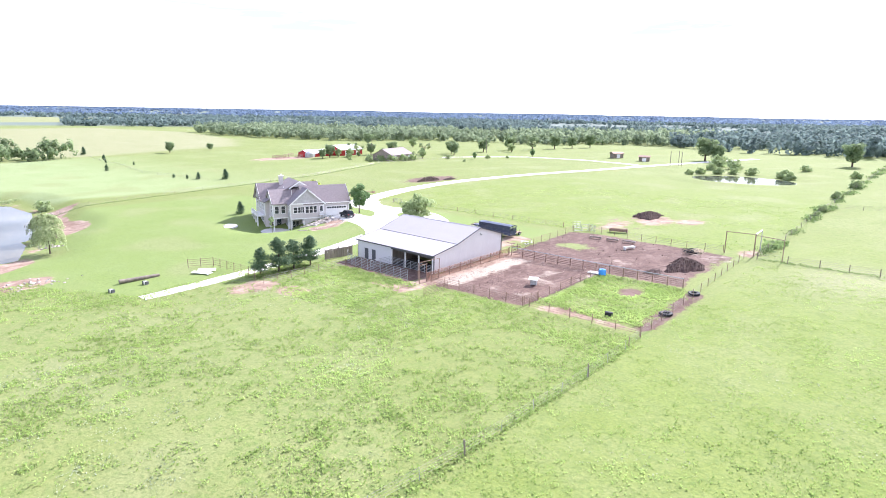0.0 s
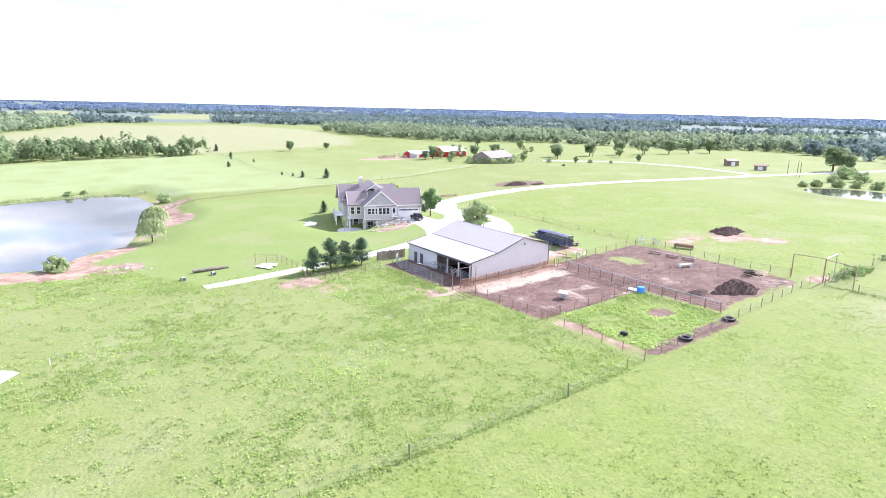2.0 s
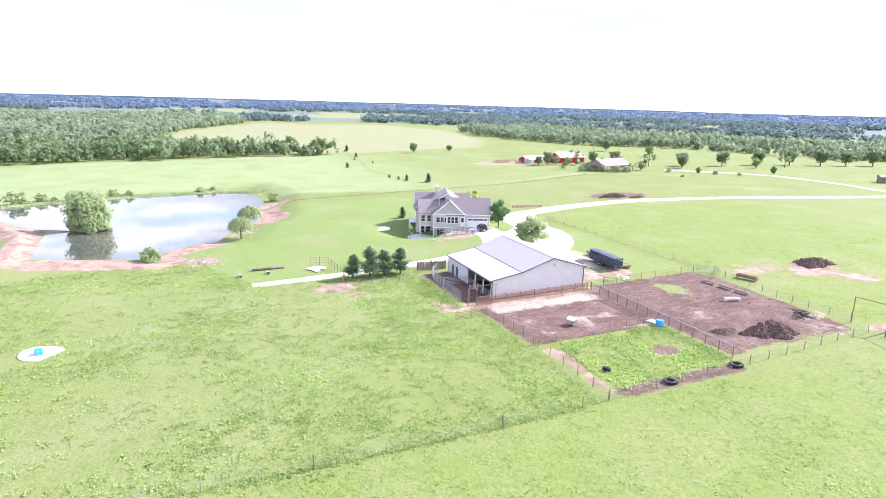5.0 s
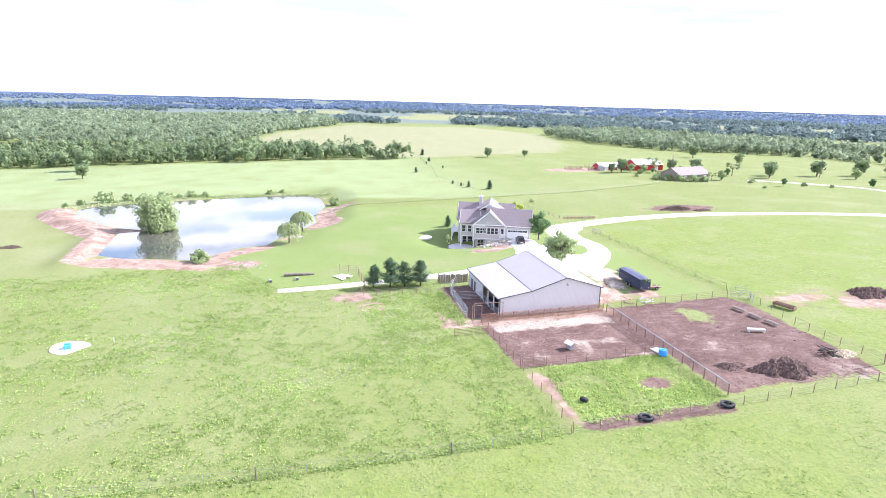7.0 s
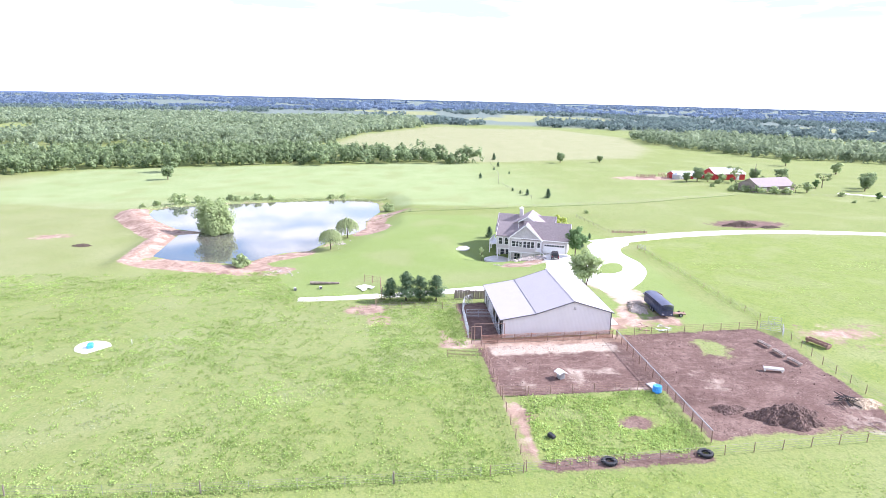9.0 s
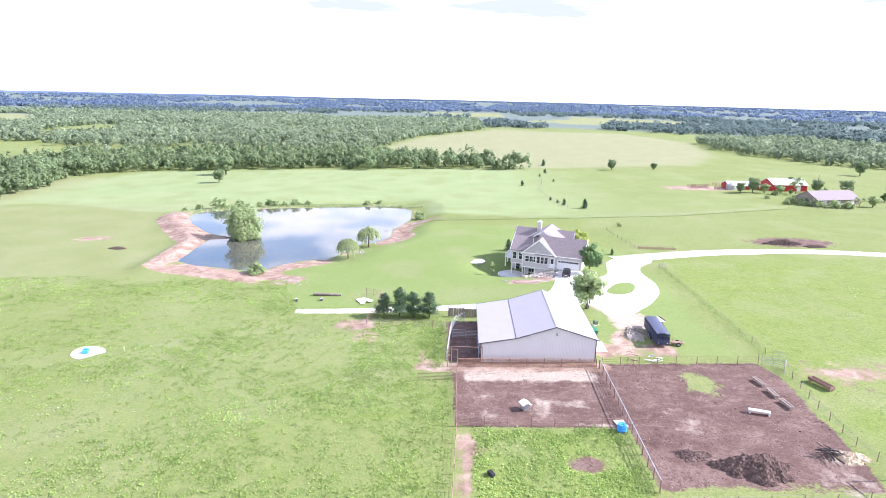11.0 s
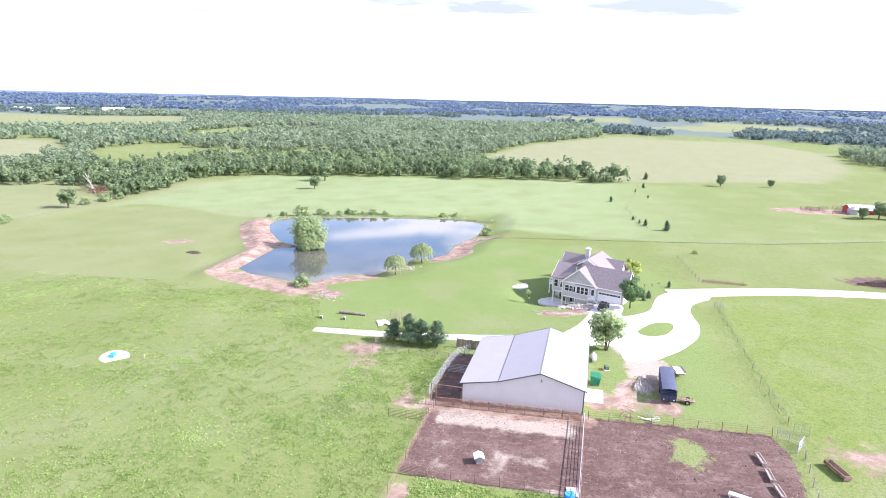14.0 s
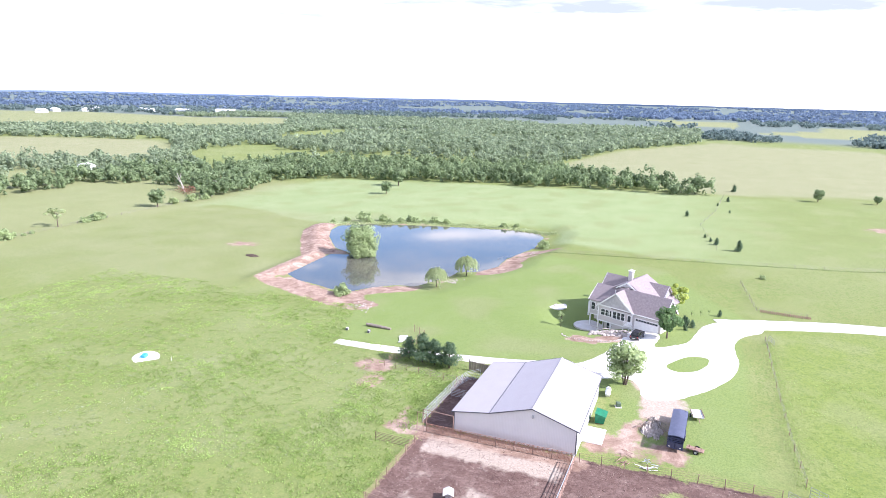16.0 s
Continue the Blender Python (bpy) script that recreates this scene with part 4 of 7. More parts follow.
# ---------------------------------------------------------------- the barn
BX0, BX1 = -88.0, -68.6
PROF = [(73.9, 4.4), (79.6, 5.45), (86.0, 7.6), (92.6, 5.65)]


def z_roof(y):
    return float(np.interp(y, [p[0] for p in PROF], [p[1] for p in PROF]))


def build_barn():
    g = 1.0
    barn = empty("barn", (BX0 + BX1) / 2, 83.2, g)
    ox, oy = (BX0 + BX1) / 2, 83.2

    def P(x, y, z):
        return (x - ox, y - oy, z - g)

    def wall_prism(name, pts, x0, x1, mat, label=""):
        bm = B()
        a, b = [bm.verts.new(P(x0, y, z)) for y, z in pts], [bm.verts.new(P(x1, y, z)) for y, z in pts]
        bm.faces.new(a), bm.faces.new(b[::-1])
        n = len(pts)
        for i in range(n):
            bm.faces.new((a[i], a[(i + 1) % n], b[(i + 1) % n], b[i]))
        bmesh.ops.recalc_face_normals(bm, faces=bm.faces[:])
        return part(name, bm, mat, barn, label)

    top = [(y, z - 0.1) for y, z in PROF]
    wall_prism("gable_wall", [(73.9, 0.4), *top, (92.6, 0.9)], BX1 - 0.15, BX1, WALL_STEEL, "ribbed off-white steel gable wall")
    wall_prism("gable_wall", [(73.9, 0.4), *top, (92.6, 0.9)], BX0, BX0 + 0.15, WALL_STEEL, "ribbed off-white steel gable wall")
    bm = B()
    box(bm, BX0 + 0.15 - ox, BX1 - 0.15 - ox, 92.45 - oy, 92.6 - oy, -0.4, 5.55 - g)
    part("side_wall", bm, WALL_STEEL_X, barn)
    # low side: closed bay, then open bays between posts
    bm = B()
    box(bm, BX0 + 0.15 - ox, -79.0 - ox, 73.9 - oy, 74.05 - oy, -0.4, 4.28 - g)
    part("side_wall", bm, WALL_STEEL_X, barn, "white steel wall of the closed bay")
    bm = B()
    box(bm, -79.0 - ox, BX1 - 0.15 - ox, 73.9 - oy, 74.05 - oy, 3.75 - g, 4.28 - g)
    part("header", bm, DARK_TRIM, barn)
    for x in (-78.9, -75.5, -72.2, -68.95):
        bm = B()
        box(bm, x - 0.1 - ox, x + 0.1 - ox, 73.92 - oy, 74.12 - oy, -0.3, 3.75 - g, 0.01)
        part("post", bm, WHITE, barn)
    bm = B()
    box(bm, BX0 + 0.3 - ox, BX1 - 0.3 - ox, 81.0 - oy, 81.12 - oy, -0.3, 5.5 - g)
    part("inner_wall", bm, POST_WOOD, barn)
    bm = B()
    box(bm, -79.1 - ox, -79.0 - ox, 74.1 - oy, 81 - oy, -0.3, 4.2 - g)
    part("inner_wall", bm, POST_WOOD, barn)
    for i, ((ya, za), (yb, zb)) in enumerate(zip(PROF, PROF[1:])):
        oa, ob = (0.35 if i == 0 else 0), (0.35 if i == 2 else 0)
        s = (zb - za) / (yb - ya)
        ya, za, yb, zb = ya - oa, za - oa * s, yb + ob, zb + ob * s
        bm = B()
        sheet(bm, [P(BX0 - 0.25, ya, za), P(BX1 + 0.25, ya, za), P(BX1 + 0.25, yb, zb), P(BX0 - 0.25, yb, zb)], 0.08)
        part("roof_panel", bm, ROOF_STEEL, barn, "pale ribbed steel roof sheet")
    # trim along rakes, eaves, ridge and the change of pitch
    line = [(73.55, 4.34), *PROF[1:3], (92.95, 5.54)]
    for x in (BX0 - 0.26, BX1 + 0.26):
        for (ya, za), (yb, zb) in zip(line, line[1:]):
            bm = B()
            sheet(bm, [P(x - 0.03, ya, za + 0.04), P(x + 0.03, ya, za + 0.04), P(x + 0.03, yb, zb + 0.04), P(x - 0.03, yb, zb + 0.04)], 0.15)
            part("rake_trim", bm, DARK_TRIM, barn, "dark rake trim")
    for ya, za, w in ((73.5, 4.26, 0.1), (92.9, 5.5, 0.1)):
        bm = B()
        box(bm, BX0 - 0.25 - ox, BX1 + 0.25 - ox, ya - oy, ya + w - oy, za - 0.15 - g, za + 0.06 - g, 0.02)
        part("gutter", bm, DARK_TRIM, barn, "dark eave gutter")
    bm = B()
    box(bm, BX0 - 0.25 - ox, BX1 + 0.25 - ox, 79.55 - oy, 79.65 - oy, 5.44 - g, 5.50 - g, 0.01)
    part("flashing", bm, DARK_TRIM, barn, "dark flashing where the pitch changes")
    bm = B()
    sheet(bm, [P(BX0 - 0.25, 85.8, 7.56), P(BX1 + 0.25, 85.8, 7.56), P(BX1 + 0.25, 86, 7.66), P(BX0 - 0.25, 86, 7.66)], 0.03)
    sheet(bm, [P(BX0 - 0.25, 86.0, 7.66), P(BX1 + 0.25, 86.0, 7.66), P(BX1 + 0.25, 86.2, 7.57), P(BX0 - 0.25, 86.2, 7.57)], 0.03)
    part("ridge_cap", bm, ROOF_STEEL, barn)
    for x, y in ((BX1 + 0.02, 73.95), (BX1 + 0.02, 92.55), (BX0 - 0.02, 73.95), (BX0 - 0.02, 92.55)):
        bm = B()
        box(bm, x - 0.06 - ox, x + 0.06 - ox, y - 0.08 - oy, y + 0.08 - oy, -0.5, z_roof(y) - 0.15 - g)
        part("corner_trim", bm, DARK_TRIM, barn, "dark corner trim")
    # yard lamp under the gable
    bm = B()
    box(bm, BX1 - ox, BX1 + 0.12 - ox, 86.05 - oy, 86.25 - oy, 6.35 - g, 6.6 - g, 0.02)
    tube(bm, P(BX1 + 0.1, 86.15, 6.4), P(BX1 + 0.35, 86.15, 6.25), 0.11, 0.16, 8)
    part("wall_lamp", bm, GALV, barn, "small grey lamp under the gable")
    # doors in the closed bay and a big door on the drive side
    for x in (-85.6, -83.6):
        bm = B()
        box(bm, x - 0.5 - ox, x + 0.5 - ox, 73.84 - oy, 73.9 - oy, 0.55 - g, 2.9 - g, 0.02)
        d = part("door", bm, DARK_TRIM, barn, "dark doorway in the white wall")
    bm = B()
    box(bm, -77 - ox, -72.8 - ox, 92.6 - oy, 92.68 - oy, 1.6 - g, 5.1 - g, 0.02)
    part("door", bm, WHITE, barn, "white sliding door towards the drive")
    return tagged(barn, "off-white steel barn with open stalls and lean-to", "barn")


build_barn()
bm = B()
bm.faces.new([bm.verts.new(p) for p in ((-87.5, 74.0, 1.12), (-68.8, 74.0, 1.12), (-68.8, 81, 1.2), (-87.5, 81, 1.2))])
tagged(part("floor", bm, MUD), "dark trodden mud floor of the stalls", "floor", kind="structure")

# ---------------------------------------------------------------- the house
HO, HT = (-127.7, 86.0), math.degrees(math.atan2(0.94, 0.34))


def gable_roof(house, u0, u1, b0, b1, ze, zr, along, over=0.45, mat=None):
    """Two roof planes; the ridge runs along u or b."""
    mat = mat or SHINGLE
    if along == "b":
        m = (u0 + u1) / 2
        s = (zr - ze) / (m - u0)
        lo = ze - over * s
        q = [[(u0 - over, b0 - over, lo), (m, b0 - over, zr), (m, b1 + over, zr), (u0 - over, b1 + over, lo)],
             [(m, b0 - over, zr), (u1 + over, b0 - over, lo), (u1 + over, b1 + over, lo), (m, b1 + over, zr)]]
    else:
        m = (b0 + b1) / 2
        s = (zr - ze) / (m - b0)
        lo = ze - over * s
        q = [[(u0 - over, b0 - over, lo), (u1 + over, b0 - over, lo), (u1 + over, m, zr), (u0 - over, m, zr)],
             [(u0 - over, m, zr), (u1 + over, m, zr), (u1 + over, b1 + over, lo), (u0 - over, b1 + over, lo)]]
    for c in q:
        part("roof", sheet(B(), c, 0.16), mat, house, "brown-grey shingle roof")


def gable_end(house, u0, u1, b, ze, zr, mat, t=0.2):
    m = (u0 + u1) / 2
    bm = B()
    a = [bm.verts.new(p) for p in ((u0, b, ze), (u1, b, ze), (m, b, zr - 0.12))]
    c = [bm.verts.new(p) for p in ((u0, b + t, ze), (u1, b + t, ze), (m, b + t, zr - 0.12))]
    bm.faces.new(a), bm.faces.new(c[::-1])
    for i in range(3):
        bm.faces.new((a[i], c[i], c[(i + 1) % 3], a[(i + 1) % 3]))
    bmesh.ops.recalc_face_normals(bm, faces=bm.faces[:])
    part("gable", bm, mat, house, "grey shingled gable")
    for ua, ub in ((u0 - 0.45, m), (u1 + 0.45, m)):
        s = (zr - ze) / (m - u0)
        bm = B()
        sheet(bm, [(ua, b - 0.5, ze - 0.45 * s + 0.03), (ua, b - 0.42, ze - 0.45 * s + 0.03), (ub, b - 0.42, zr + 0.03), (ub, b - 0.5, zr + 0.03)], 0.3)
        part("bargeboard", bm, WHITE, house, "white bargeboard")


def window(house, u, b, z, w, h, cols=2, side="front", trim=0.12):
    """A sash with frame, bars and panes; lies on a wall that faces the front or the left."""
    def put(bm, a0, a1, d0, d1, z0, z1):
        if side == "front":
            box(bm, a0, a1, b - d1, b - d0, z0, z1)
        else:
            box(bm, u - d1, u - d0, a0, a1, z0, z1)
    c = u if side == "front" else b
    bm = B()
    for a0, a1, z0, z1 in ((c - w / 2 - trim, c - w / 2, z, z + h), (c + w / 2, c + w / 2 + trim, z, z + h), (c - w / 2 - trim, c + w / 2 + trim, z + h, z + h + trim), (c - w / 2 - trim, c + w / 2 + trim, z - trim, z)):
        put(bm, a0, a1, 0, 0.08, z0, z1)
    fr = part("window", bm, WHITE, house, "white-framed window")
    cw = w / cols
    for i in range(cols):
        bm = B()
        put(bm, c - w / 2 + i * cw + 0.03, c - w / 2 + (i + 1) * cw - 0.03, 0.005, 0.03, z, z + h)
        part("pane", bm, PANE, fr)
    bm = B()
    for i in range(1, cols):
        put(bm, c - w / 2 + i * cw - 0.05, c - w / 2 + i * cw + 0.05, 0.0, 0.07, z, z + h)
    put(bm, c - w / 2, c + w / 2, 0.0, 0.06, z + h * 0.5 - 0.03, z + h * 0.5 + 0.03)
    part("glazing_bar", bm, WHITE, fr)


def build_house():
    h = empty("house", *HO, 0.0, HT)
    # local axes: x runs along the front, y to the back
    def wall(u0, u1, b0, b1, z0, z1, mat=SIDING, label="", name="wall"):
        bm = B()
        box(bm, u0, u1, b0, b1, z0, z1)
        return part(name, bm, mat, h, label)

    FZ, EZ = 1.55, 5.25
    wall(0, 8.4, 0.0, 7.0, FZ, EZ, label="taupe lap siding")
    wall(3.6, 8.4, 0.05, 6.9, -2.1, FZ, label="taupe lap siding over the basement")
    wall(0.4, 3.6, 2.6, 6.9, -2.1, FZ)
    wall(8.4, 15.0, 0.2, 7.4, 1.2, EZ)
    wall(-4.6, 9.5, 7.0, 17.0, -2.1, EZ)
    wall(-3.6, 0.0, 2.6, 7.0, FZ, EZ)
    gable_roof(h, 0, 8.4, 0, 9.5, EZ, 8.85, "b")
    gable_end(h, 0, 8.4, 0.0, EZ, 8.85, STUCCO)
    gable_roof(h, 3.6, 15.0, 0.2, 7.4, EZ + 0.05, 9.1, "u", 0.4)
    gable_roof(h, -4.6, 12.2, 6.2, 15.5, EZ, 10.0, "b", 0.4)
    gable_end(h, 1.6, 6.2, 5.8, 8.6, 10.05, STUCCO)
    gable_roof(h, -5.0, 10.4, 9.6, 17.0, EZ, 9.0, "u", 0.4)
    gable_roof(h, -3.6, 4.0, 2.6, 10.0, EZ, 8.1, "u", 0.4)
    # gable ends towards the sides
    for u, b0, b1, zr in ((15.0, 0.2, 7.4, 9.0), (10.2, 9.6, 17.0, 8.9), (-4.8, 9.6, 17.0, 8.9), (-3.5, 2.6, 10.0, 8.0)):
        bm = B()
        m = (b0 + b1) / 2
        a = [bm.verts.new((u - 0.1, *p)) for p in ((b0, EZ), (b1, EZ), (m, zr))]
        c = [bm.verts.new((u + 0.1, *p)) for p in ((b0, EZ), (b1, EZ), (m, zr))]
        bm.faces.new(a), bm.faces.new(c[::-1])
        for i in range(3):
            bm.faces.new((a[i], c[i], c[(i + 1) % 3], a[(i + 1) % 3]))
        bmesh.ops.recalc_face_normals(bm, faces=bm.faces[:])
        part("gable", bm, STUCCO, h)
        for ba, bb in ((b0 - 0.4, m), (b1 + 0.4, m)):
            s = (zr - EZ) / (m - b0)
            bm = B()
            v = 0.45 if u > 0 else -0.45
            sheet(bm, [(u + v, ba, EZ - 0.4 * s + 0.1), (u + v + 0.06, ba, EZ - 0.4 * s + 0.1), (u + v + 0.06, bb, zr + 0.14), (u + v, bb, zr + 0.14)], 0.28)
            part("bargeboard", bm, WHITE, h, "white bargeboard")
    # white band, fascia and posts of the covered patio
    wall(-0.06, 8.46, -0.07, -0.003, FZ - 0.25, FZ, WHITE, "white band board", "trim")
    wall(-0.06, 8.46, -0.07, -0.003, EZ - 0.3, EZ - 0.02, WHITE, "white band board", "trim")
    wall(8.5, 15.3, -0.28, -0.2, EZ - 0.36, EZ - 0.14, WHITE, "white fascia", "trim")
    for u, b in ((0.15, 0.15), (3.3, 0.15), (0.15, 2.6), (-3.4, 2.8), (-3.4, 6.6), (-4.4, 7.2)):
        wall(u - 0.14, u + 0.14, b - 0.14, b + 0.14, -2.1, FZ, WHITE, "white porch post", "post")
    wall(-3.6, 0.4, 2.6, 7.0, FZ - 0.25, FZ - 0.003, WHITE, "", "trim")
    for u in (1.0, 2.1):
        window(h, u + 0.25, -0.003, 2.9, 0.95, 1.35, 1)
    window(h, 3.0, -0.003, 2.9, 0.75, 1.35, 1)
    for u in (4.15, 5.15, 6.15):
        window(h, u, -0.003, 2.75, 0.82, 1.6, 1)
    for u in (-2.7, -1.1):
        window(h, u, 2.597, 2.6, 0.95, 1.7, 1)
    window(h, 1.9, 2.597, -1.6, 1.5, 2.0, 2)
    for u in (-2.9, -1.2):
        window(h, u, 6.997, -1.6, 1.2, 2.0, 1)
    # white corner boards
    for u, b in ((0.06, -0.02), (8.34, -0.02), (-3.62, 2.6), (-4.62, 7.0), (-4.62, 16.9), (14.94, 0.18)):
        wall(u - 0.1, u + 0.1, b - 0.06, b + 0.14, FZ, EZ - 0.05, WHITE, "white corner board", "corner_board")
    # balcony with a railing on white posts along the pond side
    wall(-6.6, -4.605, 7.2, 14.2, FZ - 0.22, FZ + 0.02, WHITE, "white balcony deck", "balcony")
    for b in (7.35, 9.6, 11.8, 14.05):
        wall(-6.55, -6.3, b - 0.12, b + 0.12, -2.1, FZ + 1.05, WHITE, "white porch post", "post")
    wall(-6.5, -6.38, 7.3, 14.1, FZ + 0.95, FZ + 1.05, WHITE, "", "handrail")
    for i in range(26):
        wall(-6.46, -6.42, 7.55 + 0.25 * i, 7.59 + 0.25 * i, FZ + 0.02, FZ + 0.95, WHITE, "", "baluster")
    window(h, -0.003, 1.2, 2.9, 0.9, 1.35, 1, "left")
    window(h, -3.603, 4.2, 2.7, 1.0, 1.6, 1, "left")
    window(h, -4.603, 9.0, 2.7, 1.3, 1.5, 2, "left")
    window(h, -4.603, 12.5, 2.7, 1.3, 1.5, 2, "left")
    window(h, -4.603, 15.2, 2.7, 1.0, 1.5, 1, "left")
    for b in (9.5, 12.5):
        window(h, -4.603, b, -1.0, 1.5, 1.9, 2, "left")
    # front door with a white stair
    bm = B()
    box(bm, 7.25, 8.2, -0.08, -0.003, 2.3, 4.4, 0.02)
    d = part("door", bm, WHITE, h, "white-framed front door")
    bm = B()
    box(bm, 7.4, 8.05, -0.11, -0.08, 2.9, 4.25)
    part("pane", bm, PANE, d)
    bm = B()
    box(bm, 7.0, 8.5, -1.3, -0.08, 2.12, 2.28, 0.02)
    land_ = part("stair", bm, WHITE, h, "white wooden stair with railings")
    for i in range(5):
        bm = B()
        box(bm, 8.5 + 0.28 * i, 8.8 + 0.28 * i, -1.3, -0.3, 1.92 - 0.17 * i, 1.98 - 0.17 * i)
        part("tread", bm, WHITE, land_)
    for i in range(10):
        bm = B()
        u = 7.0 + 0.16 * i
        box(bm, u - 0.025, u + 0.025, -1.32, -1.27, 2.28, 3.2)
        part("baluster", bm, WHITE, land_)
    bm = B()
    box(bm, 6.95, 8.55, -1.34, -1.25, 3.18, 3.26)
    tube(bm, (8.5, -1.3, 3.2), (9.9, -1.3, 2.2), 0.05)
    tube(bm, (9.9, -1.3, 2.2), (9.9, -1.3, 1.3), 0.05)
    for u in (7.05, 8.45):
        part("post", tube(B(), (u, -1.25, 0.6), (u, -1.25, 2.15), 0.08), WHITE, land_)
    part("handrail", bm, WHITE, land_)
    # garage door: panels with a row of lights
    bm = B()
    box(bm, 9.1, 14.3, 0.13, 0.197, 1.75, 4.05)
    gd = part("garage_door", bm, WHITE, h, "white panelled garage door")
    for r in range(4):
        for c in range(8):
            bm = B()
            u0, z0 = 9.16 + 0.64 * c, 1.82 + 0.555 * r
            box(bm, u0 + 0.04, u0 + 0.58, 0.10, 0.128, z0 + 0.05, z0 + 0.48, 0.012)
            part("panel" if r < 3 else "pane", bm, WHITE if r < 3 else PANE, gd)
    for u0, u1, z0, z1 in ((8.95, 9.1, 1.7, 4.2), (14.3, 14.45, 1.7, 4.2), (8.95, 14.45, 4.05, 4.2)):
        wall(u0, u1, 0.1, 0.197, z0, z1, WHITE, "", "trim")
    # chimney
    bm = B()
    box(bm, 0.6, 1.6, 12.6, 13.6, 6.5, 10.7, 0.02)
    ch = part("chimney", bm, SIDING, h, "pale sided chimney")
    bm = B()
    box(bm, 0.5, 1.7, 12.5, 13.7, 10.7, 10.85, 0.02)
    tube(bm, (1.1, 13.1, 10.8), (1.1, 13.1, 11.2), 0.16, seg=10)
    part("cap", bm, WHITE, ch)
    for u, b in ((1.6, 4.6), (0.9, 6.4), (1.4, 7.4), (0.6, 8.6)):
        z = 7.2 + 0.1 * (b - 4)
        bm = B()
        tube(bm, (u, b, z - 1.0), (u, b, z + 0.7), 0.07, seg=8)
        part("vent_pipe", bm, WHITE, h, "white roof vent pipe")
    return tagged(h, "taupe country house with grey-brown gabled shingle roof", "house")


build_house()

# ---------------------------------------------------------------- fences
def walk_line(line, gap):
    out = [line[0]]
    for a, b in zip(line, line[1:]):
        n = max(1, round(math.dist(a, b) / gap))
        out += [(a[0] + (b[0] - a[0]) * k / n, a[1] + (b[1] - a[1]) * k / n) for k in range(1, n + 1)]
    return out


def strand(pts, r):
    """One unbroken wire or rail through all the points."""
    bm, last = B(), None
    for i, p in enumerate(pts):
        a, b = Vector(pts[max(0, i - 1)]), Vector(pts[min(len(pts) - 1, i + 1)])
        side = (b - a).cross(Vector((0, 0, 1))).normalized() * r
        c = Vector(p)
        ringv = [bm.verts.new(c + side), bm.verts.new(c + Vector((0, 0, r))), bm.verts.new(c - side), bm.verts.new(c - Vector((0, 0, r)))]
        if last:
            for k in range(4):
                bm.faces.new((last[k], ringv[k], ringv[(k + 1) % 4], last[(k + 1) % 4]))
        last = ringv
    return bm


POST_MESH = {}


def post_mesh(r, h, mat, seg=6):
    key = (round(r, 3), round(h, 2), mat.name)
    if key not in POST_MESH:
        bm = B()
        tube(bm, (0, 0, -0.25), (0, 0, h), r, r * 0.92, seg)
        me = bpy.data.meshes.new("post")
        bm.to_mesh(me)
        bm.free()
        me.materials.append(mat)
        POST_MESH[key] = me
    return POST_MESH[key]


def fence(line, gap, post, rails, label, name="fence", group="", lean=2.0):
    """post: radius, height, material; rails: heights, radius, material."""
    pts = walk_line(line, gap)
    x0, y0 = pts[0]
    z0 = float(ground_z(x0, y0))
    f = empty(name, x0, y0, z0)
    zs = [float(ground_z(x, y)) for x, y in pts]
    for (x, y), z in zip(pts, zs):
        p = new("post", post_mesh(*post))
        p.parent = f
        p.matrix_local = pose(x - x0, y - y0, z - z0, rng.normal(0, lean), rng.normal(0, lean), 0)
    heights, rr, rm = rails
    for h in heights:
        bm = strand([(q[0] - x0, q[1] - y0, z - z0 + h) for q, z in zip(pts, zs)], rr)
        part("rail" if rr > 0.02 else "wire", bm, rm, f)
    return tagged(f, label, "fence", group)


WIRES = ((0.35, 0.65, 0.95, 1.2), 0.012, WIRE)
line_fence = fence([(-31.5, -30), (-31, 16), (-29.6, 36), (-29.3, 55.6), (-29.6, 65)], 5.0, (0.028, 1.2, GALV), WIRES, "wire line fence on thin steel posts and some wooden ones")
for x, y in ((-31.4, -24), (-31.15, -4), (-31, 16), (-29.6, 36), (-29.3, 55.8)):
    p = new("wooden_post", post_mesh(0.085, 1.45, POST_WOOD))
    p.parent = line_fence
    p.matrix_local = pose(x + 31.5, y + 30, float(ground_z(x, y) - ground_z(-31.5, -30)), 1.5, -2, 0)
fence([(-29.7, 66), (-30.4, 76.9), (-31.0, 89.2), (-32.6, 117.4)], 3.6, (0.05, 1.3, RUST_PIPE), ((0.3, 0.6, 0.9, 1.2), 0.014, WIRE), "wire fence on steel posts along the pen edge")
fence([(-30.6, 118.1), (-20.8, 118.4), (-8, 118.2), (20, 118), (70, 118)], 4.6, (0.08, 1.35, POST_WOOD), WIRES, "wire fence on wooden posts across the meadow")
fence([(-31.2, 121), (-31.1, 138.5), (-32.9, 180), (-34.6, 239), (-38, 330)], 5.5, (0.06, 1.3, POST_WOOD), WIRES, "overgrown wire fence between the pastures")
fence([(-33, 186), (-10, 190), (40, 196)], 7, (0.06, 1.3, POST_WOOD), WIRES, "wire fence across the far meadow")
RAILS5 = ((0.3, 0.55, 0.8, 1.05, 1.35), 0.03, RUST_PIPE)
fence([(-65.6, 70.1), (-47.8, 70.2)], 3.0, (0.06, 1.5, RUST_PIPE), ((0.25, 0.5, 0.75, 1.0, 1.3), 0.022, RUST_PIPE), "rusty pipe fence along the small pen")
